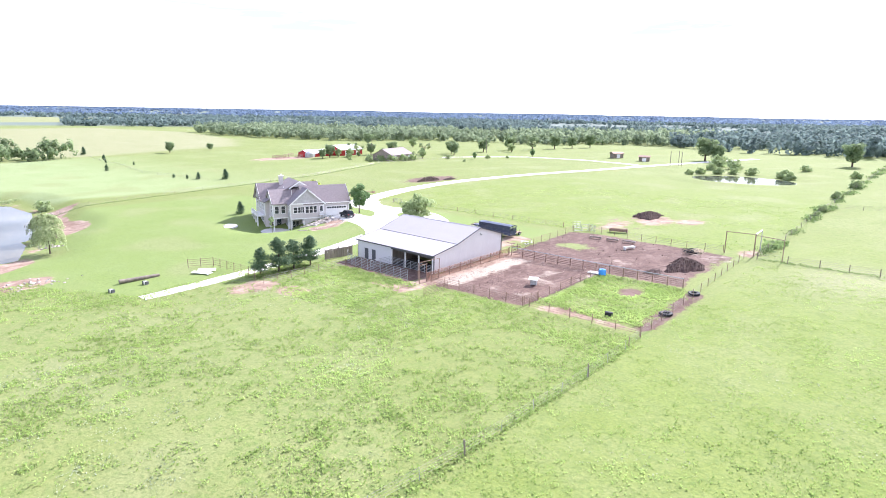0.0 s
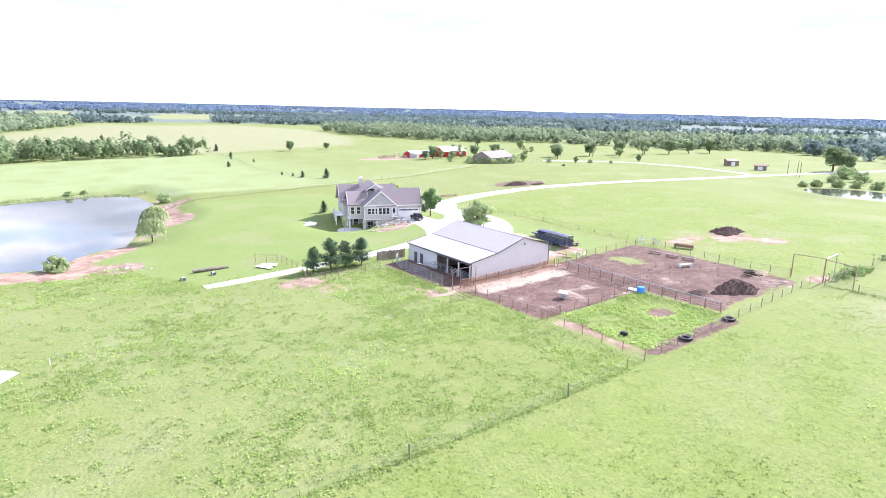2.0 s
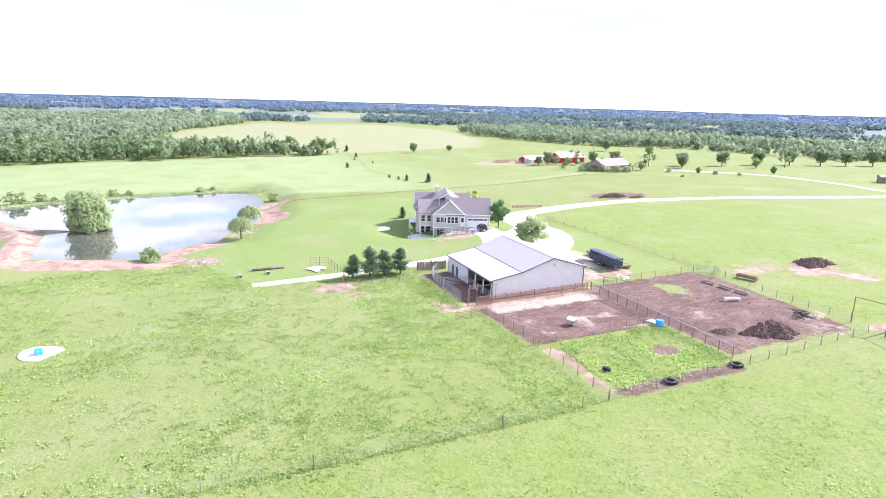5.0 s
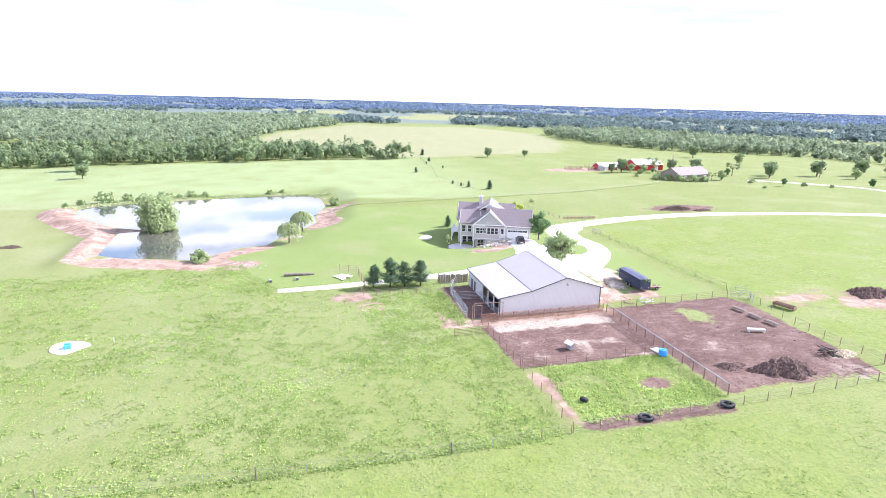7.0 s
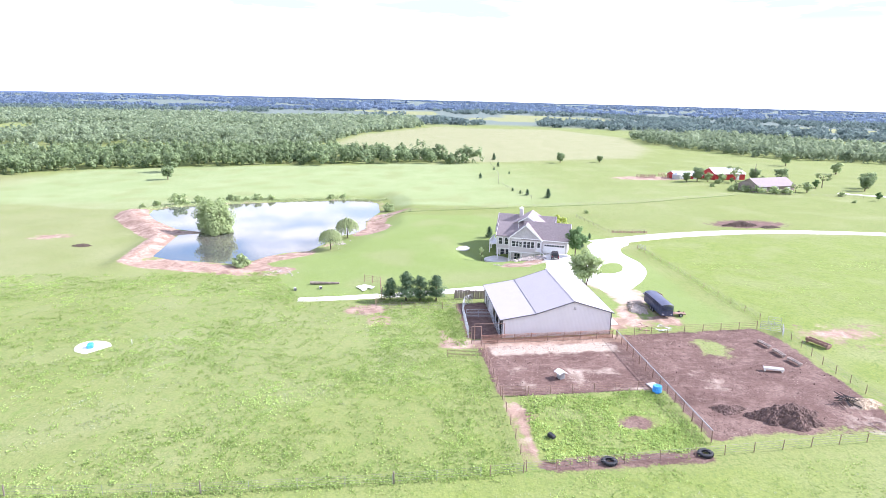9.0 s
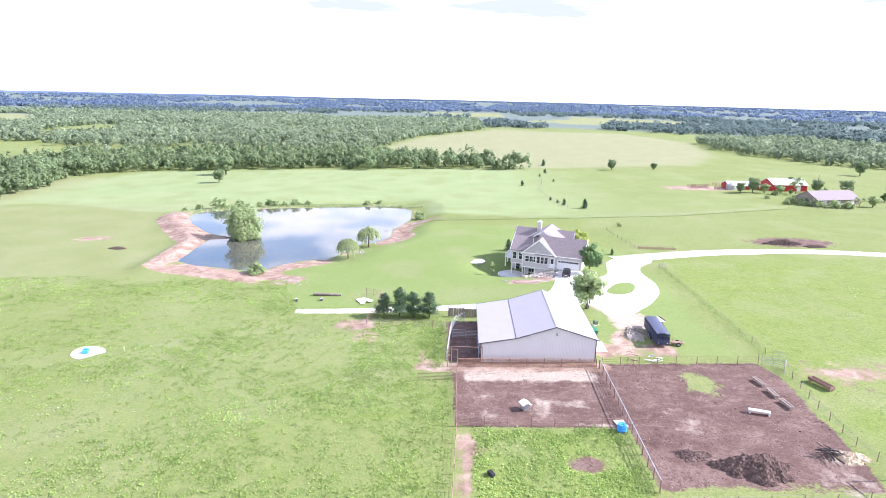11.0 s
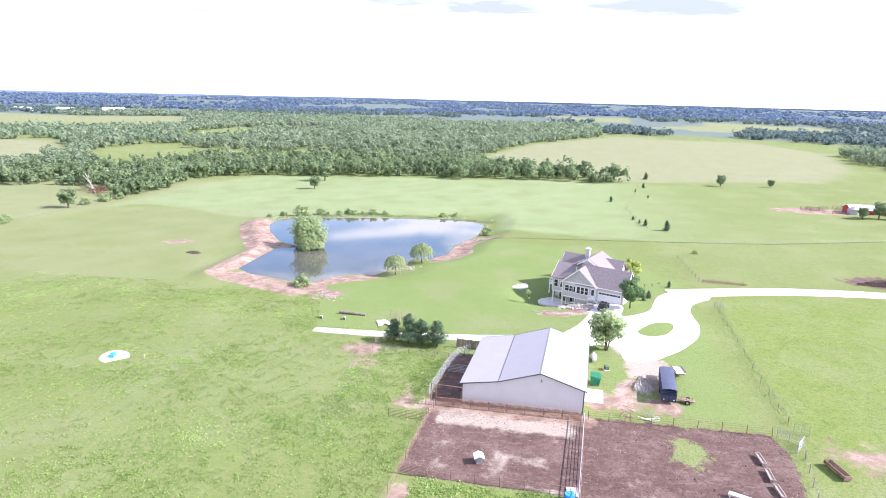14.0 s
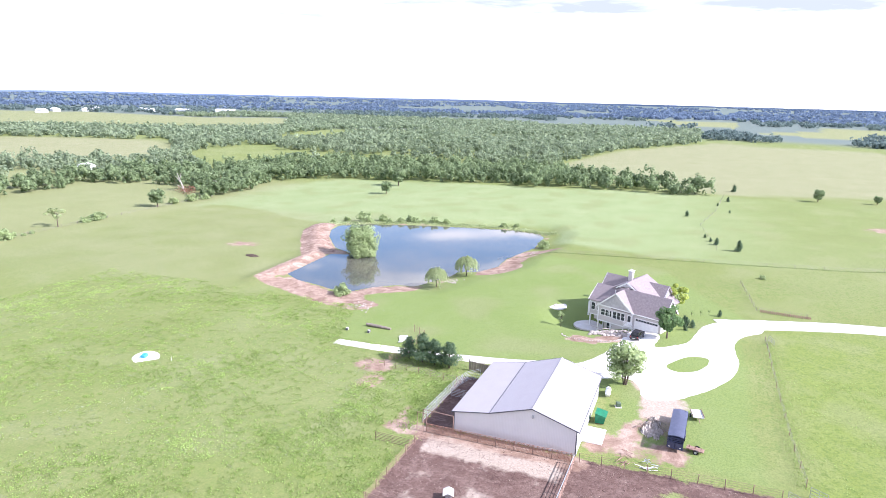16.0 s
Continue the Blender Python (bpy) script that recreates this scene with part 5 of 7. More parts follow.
fence([(-46.8, 70.3), (-30.2, 70.0)], 3.2, (0.055, 1.35, RUST_PIPE), ((0.3, 0.6, 0.9, 1.2), 0.018, RUST_PIPE), "rusty wire panel fence beside a red dirt path")
fence([(-47.7, 74.0), (-47.8, 92.3)], 3.1, (0.05, 1.35, RUST_PIPE), ((0.3, 0.6, 0.9, 1.25), 0.02, RUST_PIPE), "rusty cross fence between the two pens")
corral = fence([(-66.2, 92.8), (-48.7, 92.8), (-33.8, 92.5)], 2.5, (0.085, 1.55, RUST_PIPE), ((0.35, 0.65, 0.95, 1.25), 0.04, RUST_PIPE), "heavy welded pipe corral fence with a pale top rail", lean=0.5)
bm = B()
tube(bm, (0, 0, 1.56), (32.4, -0.3, 1.56 +  float(ground_z(-33.8, 92.5) - ground_z(-66.2, 92.8))), 0.06, 0.06, 8)
part("top_rail", bm, GALV, corral, "pale steel top rail")
fence([(-66.6, 70.2), (-66.7, 92.4)], 2.8, (0.06, 1.5, RUST_PIPE), ((0.12, 0.26, 0.4, 0.54, 0.68, 0.82, 0.96, 1.1, 1.24, 1.4), 0.04, worn("orange_rust", (0.40, 0.22, 0.15), 0.85, 0.1, 0.35, 2)), "close-railed rusty pipe fence in front of the barn", lean=0.5)
fence([(-67.2, 93.4), (-68.0, 105.4), (-68.4, 118.6)], 3.0, (0.055, 1.45, RUST_PIPE), ((0.4, 0.75, 1.1, 1.4), 0.016, RUST_PIPE), "wire and pipe fence above the mud pen")
fence([(-66.2, 121.8), (-53.2, 119.8), (-43.7, 119.2), (-37, 120)], 3.6, (0.05, 1.35, RUST_PIPE), ((0.35, 0.7, 1.0, 1.25), 0.014, WIRE), "wire fence on steel posts above the mud pen")
fence([(-86.2, 52.5), (-85.6, 60), (-84.6, 68.0)], 3.0, (0.055, 1.3, RUST_PIPE), ((0.3, 0.6, 0.9, 1.2), 0.018, WIRE), "wire fence below the row of pines")
fence([(-92.5, 53.5), (-103.5, 53.0), (-106, 49.5)], 2.2, (0.06, 1.7, RUST_PIPE), ((0.4, 0.8, 1.2, 1.55), 0.022, RUST_PIPE), "short pipe fence beside the lane")
fence([(-72.8, 121.8), (-86.6, 121.2), (-104, 120.9), (-128, 120.8)], 5.0, (0.05, 1.2, RUST_PIPE), WIRES, "low wire fence along a strip of tall weeds")
fence([(-175, 117.9), (-150, 120.4), (-148.5, 131)], 3.4, (0.05, 1.2, POST_WOOD), ((0.3, 0.6, 0.9, 1.1), 0.014, WIRE), "garden wire fence behind the house")
fence([(-184, 44), (-191, 54.3), (-192.4, 70), (-194.2, 88), (-197.8, 118), (-203, 150), (-222, 200), (-219, 222), (-214, 252)], 9, (0.045, 1.15, POST_WOOD), WIRES, "long pasture fence on wooden posts")
fence([(-130, -136), (-160, -139), (-212, -139.5), (-245, -137)], 7, (0.07, 1.3, POST_WOOD), WIRES, "wire fence along the scrub")
fence([(-218, 112), (-262, 106), (-300, 112), (-352, 116)], 10, (0.05, 1.2, POST_WOOD), WIRES, "old fence line across the meadow")

# red mesh along the garden fence
bm = B()
for i in range(24):
    box(bm, -0.02, 0.02, i * 0.45, i * 0.45 + 0.28, 0.05, 0.75)
o = part("barrier", bm, worn("faded_red_mesh", (0.42, 0.25, 0.21), 0.9))
o.matrix_world = pose(-149.2, 121.2, float(ground_z(-149, 125)), 0, 0, -4)
tagged(o, "faded red mesh barrier on the garden fence", "barrier")


def panel(name, x, y, turn, length, h, rails, mat, label, r=0.03):
    """A portable stock panel or gate."""
    p = empty(name, x, y, float(ground_z(x, y)), turn)
    for u in (0.0, length / 2, length):
        part("upright", tube(B(), (u, 0, -0.05), (u, 0, h), r * 1.2, r * 1.2, 6), mat, p)
    for k in range(rails):
        z = 0.2 + (h - 0.22) * k / (rails - 1)
        bm = B()
        tube(bm, (0, 0, z), (length, 0, z), r, r, 5)
        part("rail", bm, mat, p)
    return tagged(p, label, "gate")


panel("gate", -68.4, 119.2, 55, 3.2, 1.5, 5, GALV, "grey steel pen gate standing open")
panel("gate", -66.5, 122.0, -30, 2.6, 1.6, 6, GALV, "grey steel stock panel by the pen corner")
panel("gate", -70.5, 121.9, 60, 2.0, 1.5, 4, GALV, "light steel gate beside the pen corner")
panel("gate", -47.7, 70.4, 88, 3.2, 1.5, 7, RUST_PIPE, "rusty stock panel closing the cross fence")
panel("gate", -61.5, 64.2, 92, 5.5, 1.4, 6, RUST_PIPE, "rusty stock panel in the grass")
panel("gate", -129, 121.5, 20, 2.6, 1.2, 4, GALV, "small steel gate at the drive bend")
panel("gate", -88.5, 52.3, 150, 3.6, 1.4, 5, RUST_PIPE, "rusty gate leaning by the lane")
# alley of grey panels beside the barn, bowed at its upper end
ALLEY = [(-69.2, 68.4), (-72.6, 68.5), (-76.0, 68.6), (-79.4, 68.7), (-82.8, 68.9), (-85.8, 69.6), (-88.0, 71.4)]
for (ax, ay), (bx, by) in zip(ALLEY, ALLEY[1:]):
    panel("livestock_gate", ax, ay, math.degrees(math.atan2(by - ay, bx - ax)), math.dist((ax, ay), (bx, by)), 1.9, 7, GALV, "tall grey steel stock panel beside the barn", 0.03)
for x in (-79.2,):
    panel("livestock_gate", x, 69.2, 90, 4.6, 1.6, 6, GALV, "grey steel panel across the alley")
for x0, x1 in ((-78.8, -75.6), (-75.4, -72.3), (-72.1, -69.0)):
    panel("stall_gate", x0, 73.7, 0, x1 - x0, 1.5, 6, GALV, "grey steel gate across an open stall")


def pipe_frame(x, y, turn, w, h, label, r=0.06):
    p = empty("gateway", x, y, float(ground_z(x, y)), turn)
    for u in (0, w):
        part("post", tube(B(), (u, 0, -0.3), (u, 0, h), r, r, 8), RUST_PIPE, p)
    part("crossbar", tube(B(), (-r, 0, h), (w + r, 0, h), r * 0.8, r * 0.8, 8), RUST_PIPE, p)
    return tagged(p, label, "frame")


pipe_frame(-36.7, 119.6, 8, 4.9, 4.1, "tall rusty pipe gate frame at the pen corner", 0.08)
pipe_frame(-31.8, 120.3, -16, 5.3, 3.9, "tall rusty pipe gate frame over the fence", 0.08)
bm = B()
tube(bm, (0, 0, 0), (-0.3, 4.8, 0.1), 0.09, 0.09, 8)
tube(bm, (-0.3, 4.8, 0.1), (-0.3, 4.8, -4.0), 0.08, 0.08, 8)
o = part("gateway", bm, GALV)
o.matrix_world = pose(-31.8, 120.3, float(ground_z(-31.8, 120.3)) + 4.1)
tagged(o, "pale pipe bracing the gate frame", "frame")
pipe_frame(-67.6, 69.2, 90, 5.0, 3.1, "rusty pipe gate frame beside the barn corner")
pipe_frame(-66.7, 68.6, 90, 1.6, 3.0, "rusty pipe gate frame at the alley mouth")
bf = empty("board_fence", -90.6, 68.2, float(ground_z(-90, 71)), -82)
for i in range(12):
    bm = B()
    box(bm, i * 0.5 - 3.0 + 3.0, i * 0.5 + 0.45, -0.03, 0.03, 0.05, 1.75 + 0.05 * (i % 3))
    part("board", bm, POST_WOOD, bf)
for u in (0, 3, 6):
    part("post", tube(B(), (u, 0.1, -0.2), (u, 0.1, 2.1), 0.09, 0.09, 8), POST_WOOD, bf)
bf.matrix_world = pose(-90.6, 68.2, float(ground_z(-90, 71)), 0, 0, 85)
tagged(bf, "weathered grey board fence behind the barn alley", "fence")

# ---------------------------------------------------------------- loose things round the yard and pens
def gz(x, y):
    return float(ground_z(x, y))


def feed_bunk(x, y, turn, length, label, mat=CONCRETE, w=0.9, h=0.75, legs=True):
    t = empty("feed_trough", x, y, gz(x, y), turn)
    bm = B()
    prof = [(-w / 2, h), (-w / 2 + 0.08, h), (-w / 4, 0.35), (w / 4, 0.35), (w / 2 - 0.08, h), (w / 2, h), (w / 4 + 0.06, 0.25), (-w / 4 - 0.06, 0.25)]
    a, b = [bm.verts.new((-length / 2, u, z)) for u, z in prof], [bm.verts.new((length / 2, u, z)) for u, z in prof]
    n = len(prof)
    for i in range(n):
        bm.faces.new((a[i], a[(i + 1) % n], b[(i + 1) % n], b[i]))
    bmesh.ops.remove_doubles(bm, verts=bm.verts[:], dist=0.001)
    bmesh.ops.recalc_face_normals(bm, faces=bm.faces[:])
    part("trough", bm, mat, t)
    for u in (-length / 2 + 0.15, length / 2 - 0.15):
        bm = B()
        box(bm, u - 0.08, u + 0.08, -w * 0.38, w * 0.38, -0.05, 0.34, 0.02)
        part("leg", bm, mat, t)
    for s in (-1, 1):
        bm = B()
        box(bm, s * (length / 2) - 0.04, s * (length / 2) + 0.04, -w / 2, w / 2, 0.25, h + 0.02, 0.02)
        part("end_plate", bm, mat, t)
    return tagged(t, label, "trough", "feed troughs")


for x, y, a in ((-61.2, 115.5, 8), (-57.5, 115.7, 3), (-54.1, 116.0, 8)):
    feed_bunk(x, y, a, 2.5, "weathered pale feed trough in the mud pen", worn("trough_board", (0.40, 0.33, 0.285), 0.9, 0, 0.3, 3), 0.62, 0.5)
feed_bunk(-51.7, 111.2, 72, 2.6, "white feed trough lying in the mud pen", CREAM, 0.7, 0.55)
feed_bunk(-60.5, 124.2, 18, 3.8, "dark rusty feed trough outside the pen", RUST_PIPE, 1.0, 0.8)


def heap(name, x, y, rx, ry, h, mat, label, cat, rough=0.5, n=46, seed=0):
    """An uneven mound, ragged on top and thin at its rim."""
    g = np.linspace(-1.25, 1.25, n)
    U, V = np.meshgrid(g, g, indexing="ij")
    ang = np.arctan2(V, U)
    rim = 1 + 0.16 * np.sin(3 * ang + seed) + 0.1 * np.sin(7 * ang + 2 * seed)
    r = np.hypot(U, V) / rim
    bumpy = np.array([[noise.fractal((a * 7 + seed, b * 7, 1.3 * seed), 0.7, 2.2, 5) for a, b in zip(p, q)] for p, q in zip(U, V)])
    Z = h * np.clip(1 - r ** 1.6, -0.15, 1) + h * rough * 0.45 * bumpy * (r < 1.05)
    X, Y = x + U * rx, y + V * ry
    Zg = ground_z(X, Y)
    i = np.arange(n * n).reshape(n, n)
    f = np.stack([i[:-1, :-1], i[1:, :-1], i[1:, 1:], i[:-1, 1:]], -1)[np.maximum(r[:-1, :-1], r[1:, 1:]) < 1.2]
    ob = new(name, mesh_from(name, np.stack([X - x, Y - y, Zg + Z - gz(x, y)], -1).reshape(-1, 3), f.reshape(-1, 4), mat))
    ob.matrix_world = pose(x, y, gz(x, y))
    return tagged(ob, label, cat)


heap("manure_mound", -38.4, 104.8, 2.8, 4.2, 1.6, MANURE, "tall dark brown manure heap in the mud pen", "heap", 0.5, 80, 1)
heap("manure_mound", -41.2, 98.6, 1.3, 2.2, 0.35, MANURE, "low spread of dark manure", "heap", 0.9, 60, 2)
heap("straw_heap", -41.0, 117.0, 1.5, 2.0, 0.6, worn("old_straw", (0.5, 0.4, 0.28), 0.95, 0, 0.3, 2, bump=0.5), "pale trampled hay heap by the fence", "heap", 0.9, 36, 3)
heap("dirt_heap", -63.5, 146.0, 2.8, 4.2, 1.3, MANURE, "dark earth heap in the pasture", "heap", 0.7, 60, 4)
heap("rubble_heap", -80.8, 102.0, 3.2, 1.5, 0.55, STONE, "heap of broken stone and timber beside the trailer", "heap", 1.6, 44, 5)
heap("brush_heap", -157.5, 166.5, 1.8, 5.0, 1.1, BRUSH, "burnt brush heap on bare earth", "heap", 1.6, 50, 6)
heap("brush_heap", -153.5, 173.5, 1.0, 3.0, 0.6, BRUSH, "low burnt brush on bare earth", "heap", 1.6, 40, 9)
heap("brush_heap", -149.5, -31.5, 0.9, 2.4, 0.6, BRUSH, "dark log pile in the pasture", "heap", 1.6, 40, 7)


def sticks(name, x, y, n, length, spread, mat, label, lift=0.4):
    s = empty(name, x, y, gz(x, y))
    for _ in range(n):
        a, t = rng.uniform(0, 6.28), rng.uniform(-0.35, 0.35)
        c = Vector((rng.normal(0, spread), rng.normal(0, spread), rng.uniform(0.1, lift)))
        d = Vector((math.cos(a), math.sin(a), t)) * length * rng.uniform(0.3, 0.7)
        part("branch", tube(B(), c - d, c + d, rng.uniform(0.04, 0.1), 0.03, 5), mat, s)
    return tagged(s, label, "debris")


sticks("brush_pile", -41.2, 114.6, 22, 1.8, 0.55, worn("charred_wood", (0.05, 0.045, 0.045), 0.9), "dark tangle of charred branches in the pen", 1.0)
sticks("brush_pile", -158, 166, 24, 2.6, 1.6, BRUSH, "tangled dead branches on the burn heap", 1.3)
sticks("scrap_pile", -69.9, 98.8, 10, 1.4, 0.6, RUST_PIPE, "rusty scrap by the pen fence", 0.5)
sticks("scrap_pile", -69.6, 102.2, 12, 1.2, 0.7, GALV, "pale scrap metal by the pen fence", 0.6)
sticks("timber_pile", -120.6, 89.4, 18, 1.5, 1.3, worn("grey_timber", (0.4, 0.35, 0.32), 0.9), "old timbers lying on the rock bank", 0.8)
sticks("timber_pile", -81.6, 102.0, 16, 2.0, 0.9, POST_WOOD, "old timbers thrown beside the trailer", 0.7)
sticks("dead_limbs", -262, -152, 14, 7.0, 1.6, worn("bleached_wood", (0.42, 0.37, 0.32), 0.9), "bleached dead tree limbs at the wood's edge", 6.0)


def tractor_tyre(x, y, tilt, label):
    t = empty("tractor_tyre", x, y, gz(x, y) + 0.02)
    bm = B()
    n, prof = 28, [(0.55, 0.05), (0.80, 0.0), (0.94, 0.06), (0.94, 0.40), (0.80, 0.46), (0.55, 0.41), (0.60, 0.23)]
    rings = [[bm.verts.new((r * math.cos(2 * math.pi * i / n), r * math.sin(2 * math.pi * i / n), z)) for r, z in prof] for i in range(n)]
    for i in range(n):
        p, q = rings[i], rings[(i + 1) % n]
        for k in range(len(prof)):
            m = (k + 1) % len(prof)
            bm.faces.new((p[k], q[k], q[m], p[m]))
    bmesh.ops.recalc_face_normals(bm, faces=bm.faces[:])
    part("carcass", bm, RUBBER, t)
    for i in range(18):
        a = 2 * math.pi * i / 18
        bm = B()
        box(bm, -0.05, 0.05, -0.06, 0.06, 0.05, 0.42, 0.01, pose(0.97 * math.cos(a), 0.97 * math.sin(a), 0, 12, 0, math.degrees(a)))
        part("lug", bm, RUBBER, t)
    t.matrix_world = t.matrix_world @ pose(0, 0, 0, tilt, 0, 20) @ Matrix.Diagonal((0.85, 0.85, 0.8, 1))
    return tagged(t, label, "tyre", "tractor tyres")


tractor_tyre(-30.9, 79.4, 0, "black tractor tyre lying in the grass")
tractor_tyre(-31.4, 90.6, 3, "black tractor tyre lying by the pen corner")

# mineral feeder with a white peaked hood
fd = empty("mineral_feeder", -52.4, 79.7, gz(-52.4, 79.7), 20)
bm = B()
box(bm, -0.45, 0.45, -0.4, 0.4, 0.05, 0.95, 0.03)
part("body", bm, GALV, fd, "grey feeder box")
bm = B()
sheet(bm, [(-0.75, -0.7, 0.92), (0.75, -0.7, 0.92), (0.75, 0, 1.3), (-0.75, 0, 1.3)], 0.05)
sheet(bm, [(-0.75, 0, 1.3), (0.75, 0, 1.3), (0.75, 0.7, 0.92), (-0.75, 0.7, 0.92)], 0.05)
part("hood", bm, CREAM, fd, "white peaked hood")
tagged(fd, "small feeder with white peaked hood in the pen", "feeder")


def drum(name, x, y, r, h, mat, label, cat, z=None, seg=20):
    d = empty(name, x, y, gz(x, y) if z is None else z)
    bm = B()
    for z0, z1, a, b in ((0, 0.1, r * 0.92, r), (0.1, h * 0.33, r, r * 0.96), (h * 0.33, h * 0.37, r * 1.03, r * 1.03), (h * 0.37, h * 0.66, r * 0.96, r * 0.96), (h * 0.66, h * 0.7, r * 1.03, r * 1.03), (h * 0.7, h, r * 0.97, r * 0.9)):
        tube(bm, (0, 0, z0), (0, 0, z1), a, b, seg)
    part("barrel", bm, mat, d)
    part("lid", tube(B(), (0, 0, h), (0, 0, h + 0.06), r * 0.35, r * 0.3, 12), mat, d)
    return tagged(d, label, cat)


drum("blue_tank", -46.9, 91.6, 0.62, 0.95, BLUE, "bright blue plastic water tank by the corral fence", "tank")
bm = B()
box(bm, -0.9, 0.9, -0.7, 0.7, 0, 0.14, 0.03)
o = part("concrete_pad", bm, CONCRETE)
o.matrix_world = pose(-48.6, 91.9, gz(-48.6, 91.9), 0, 0, 10)
tagged(o, "pale concrete pad beside the blue tank", "pad")
bm = B()
box(bm, -0.5, 0.5, -0.28, 0.28, 0, 0.5, 0.08)
o = part("tub", bm, RUBBER)
o.matrix_world = pose(-36.7, 74.4, gz(-36.7, 74.4), 4, 3, 30)
tagged(o, "dark rubber tub in the weedy pen", "tub")
# stock waterer on a round concrete pad out in the pasture
bm = B()
slab(bm, [(3.1 * math.cos(a) * (1 + 0.04 * math.sin(3 * a)), 2.5 * math.sin(a)) for a in np.linspace(0, 2 * math.pi, 40, endpoint=False)], -0.2, 0.07)
o = part("concrete_pad", bm, CREAM)
o.matrix_world = pose(-71.9, 6.3, gz(-71.9, 6.3), 1, 0, 60)
tagged(o, "round white concrete pad in the pasture", "pad")
wt = empty("stock_waterer", -71.8, 6.0, gz(-71.9, 6.3) + 0.07, 15)
bm = B()
box(bm, -0.62, 0.62, -0.5, 0.5, 0, 0.62, 0.07)
part("body", bm, BLUE, wt)
bm = B()
box(bm, -0.5, 0.15, -0.42, 0.42, 0.62, 0.75, 0.05)
part("lid", bm, BLUE, wt)
tagged(wt, "blue plastic stock waterer on a round pad", "waterer")
o = new("marker", post_mesh(0.05, 0.9, WHITE))
o.matrix_world = pose(-72.6, 12.3, gz(-72.6, 12.3))
tagged(o, "short white marker post in the pasture", "post")


# stock trailer
def wheel(parent, x, y, r, w, axis="y"):
    bm = B()
    bmesh.ops.create_cone(bm, cap_ends=True, segments=18, radius1=r, radius2=r, depth=w, matrix=Matrix.Translation((x, y, r)) @ Matrix.Rotation(radians(90), 4, "X"))
    bmesh.ops.bevel(bm, geom=[e for e in bm.edges if len(e.link_faces) == 2 and any(len(f.verts) > 4 for f in e.link_faces)], offset=0.05, segments=2, affect="EDGES")
    k = part("tyre", bm, RUBBER, parent)
    bm = B()
    bmesh.ops.create_cone(bm, cap_ends=True, segments=14, radius1=r * 0.58, radius2=r * 0.5, depth=w + 0.03, matrix=Matrix.Translation((x, y, r)) @ Matrix.Rotation(radians(90), 4, "X"))
    part("rim", bm, GALV, k)


def stock_trailer():
    t = empty("stock_trailer", -79.6, 105.6, gz(-79.6, 105.6), 180)
    L, W = 8.6, 2.15
    bm = B()
    box(bm, -L / 2, L / 2, -W / 2, W / 2, 0.5, 0.68, 0.02)
    part("floor_frame", bm, TRAILER, t)
    for s in (-1, 1):
        for k, z in enumerate((0.7, 1.02, 1.34, 1.66, 2.0, 2.3)):
            bm = B()
            y = s * (W / 2 - 0.03)
            box(bm, -L / 2, L / 2, y - 0.025, y + 0.025, z, z + (0.27 if k < 3 else 0.16), 0.01)
            part("side_slat", bm, TRAILER, t)
        for x in np.linspace(-L / 2 + 0.05, L / 2 - 0.05, 9):
            bm = B()
            box(bm, x - 0.04, x + 0.04, s * W / 2 - 0.03, s * W / 2 + 0.03, 0.6, 2.46)
            part("stake", bm, TRAILER, t)
        bm = B()
        box(bm, -1.0, 1.2, s * W / 2 - 0.12, s * W / 2 + 0.18, 0.86, 0.92, 0.02)
        part("fender", bm, TRAILER, t)
    bm = B()
    n = 8
    top = [(-W / 2 - 0.03 + (W + 0.06) * i / n, 2.46 + 0.16 * math.sin(math.pi * i / n)) for i in range(n + 1)]
    a, b = [bm.verts.new((-L / 2 - 0.05, *p)) for p in top], [bm.verts.new((L / 2 + 0.05, *p)) for p in top]
    for i in range(n):
        bm.faces.new((a[i], b[i], b[i + 1], a[i + 1]))
    bmesh.ops.solidify(bm, geom=bm.faces[:], thickness=0.05)
    part("roof", bm, worn("trailer_roof", (0.19, 0.205, 0.30), 0.35, 0, 0.15, 1.5, 0.5), t, "pale blue-grey trailer roof")
    bm = B()
    box(bm, L / 2 - 0.05, L / 2, -W / 2, W / 2, 0.68, 2.46)
    part("nose_panel", bm, TRAILER, t)
    g = B()
    for s in (-1, 1):
        box(g, -L / 2 - 0.04, -L / 2 + 0.02, s * 0.54 - 0.5, s * 0.54 + 0.5, 0.7, 1.5, 0.01)
    part("rear_gate", g, TRAILER, t)
    for z in (1.65, 1.9, 2.15):
        bm = B()
        box(bm, -L / 2 - 0.03, -L / 2 + 0.02, -W / 2, W / 2, z, z + 0.1)
        part("gate_bar", bm, TRAILER, t)
    for s in (-0.75, 0.75):
        bm = B()
        box(bm, -L / 2 - 0.07, -L / 2 - 0.03, s - 0.1, s + 0.1, 0.75, 0.87, 0.01)
        part("tail_lamp", bm, CREAM, t, "pale tail lamp")
    bm = B()
    box(bm, L / 2, L / 2 + 1.9, -0.75, 0.75, 1.35, 1.6, 0.03)
    tube(bm, (L / 2 + 1.75, 0, 0.7), (L / 2 + 1.75, 0, 1.4), 0.08)
    part("gooseneck", bm, TRAILER, t)
    part("jack", tube(B(), (L / 2 + 1.4, 0.5, -0.02), (L / 2 + 1.4, 0.5, 1.4), 0.05), GALV, t)
    for s in (-1, 1):
        for x in (-0.45, 0.6):
            wheel(t, x, s * (W / 2 + 0.02), 0.38, 0.22)
    return tagged(t, "dark blue slatted stock trailer parked on dirt", "trailer")


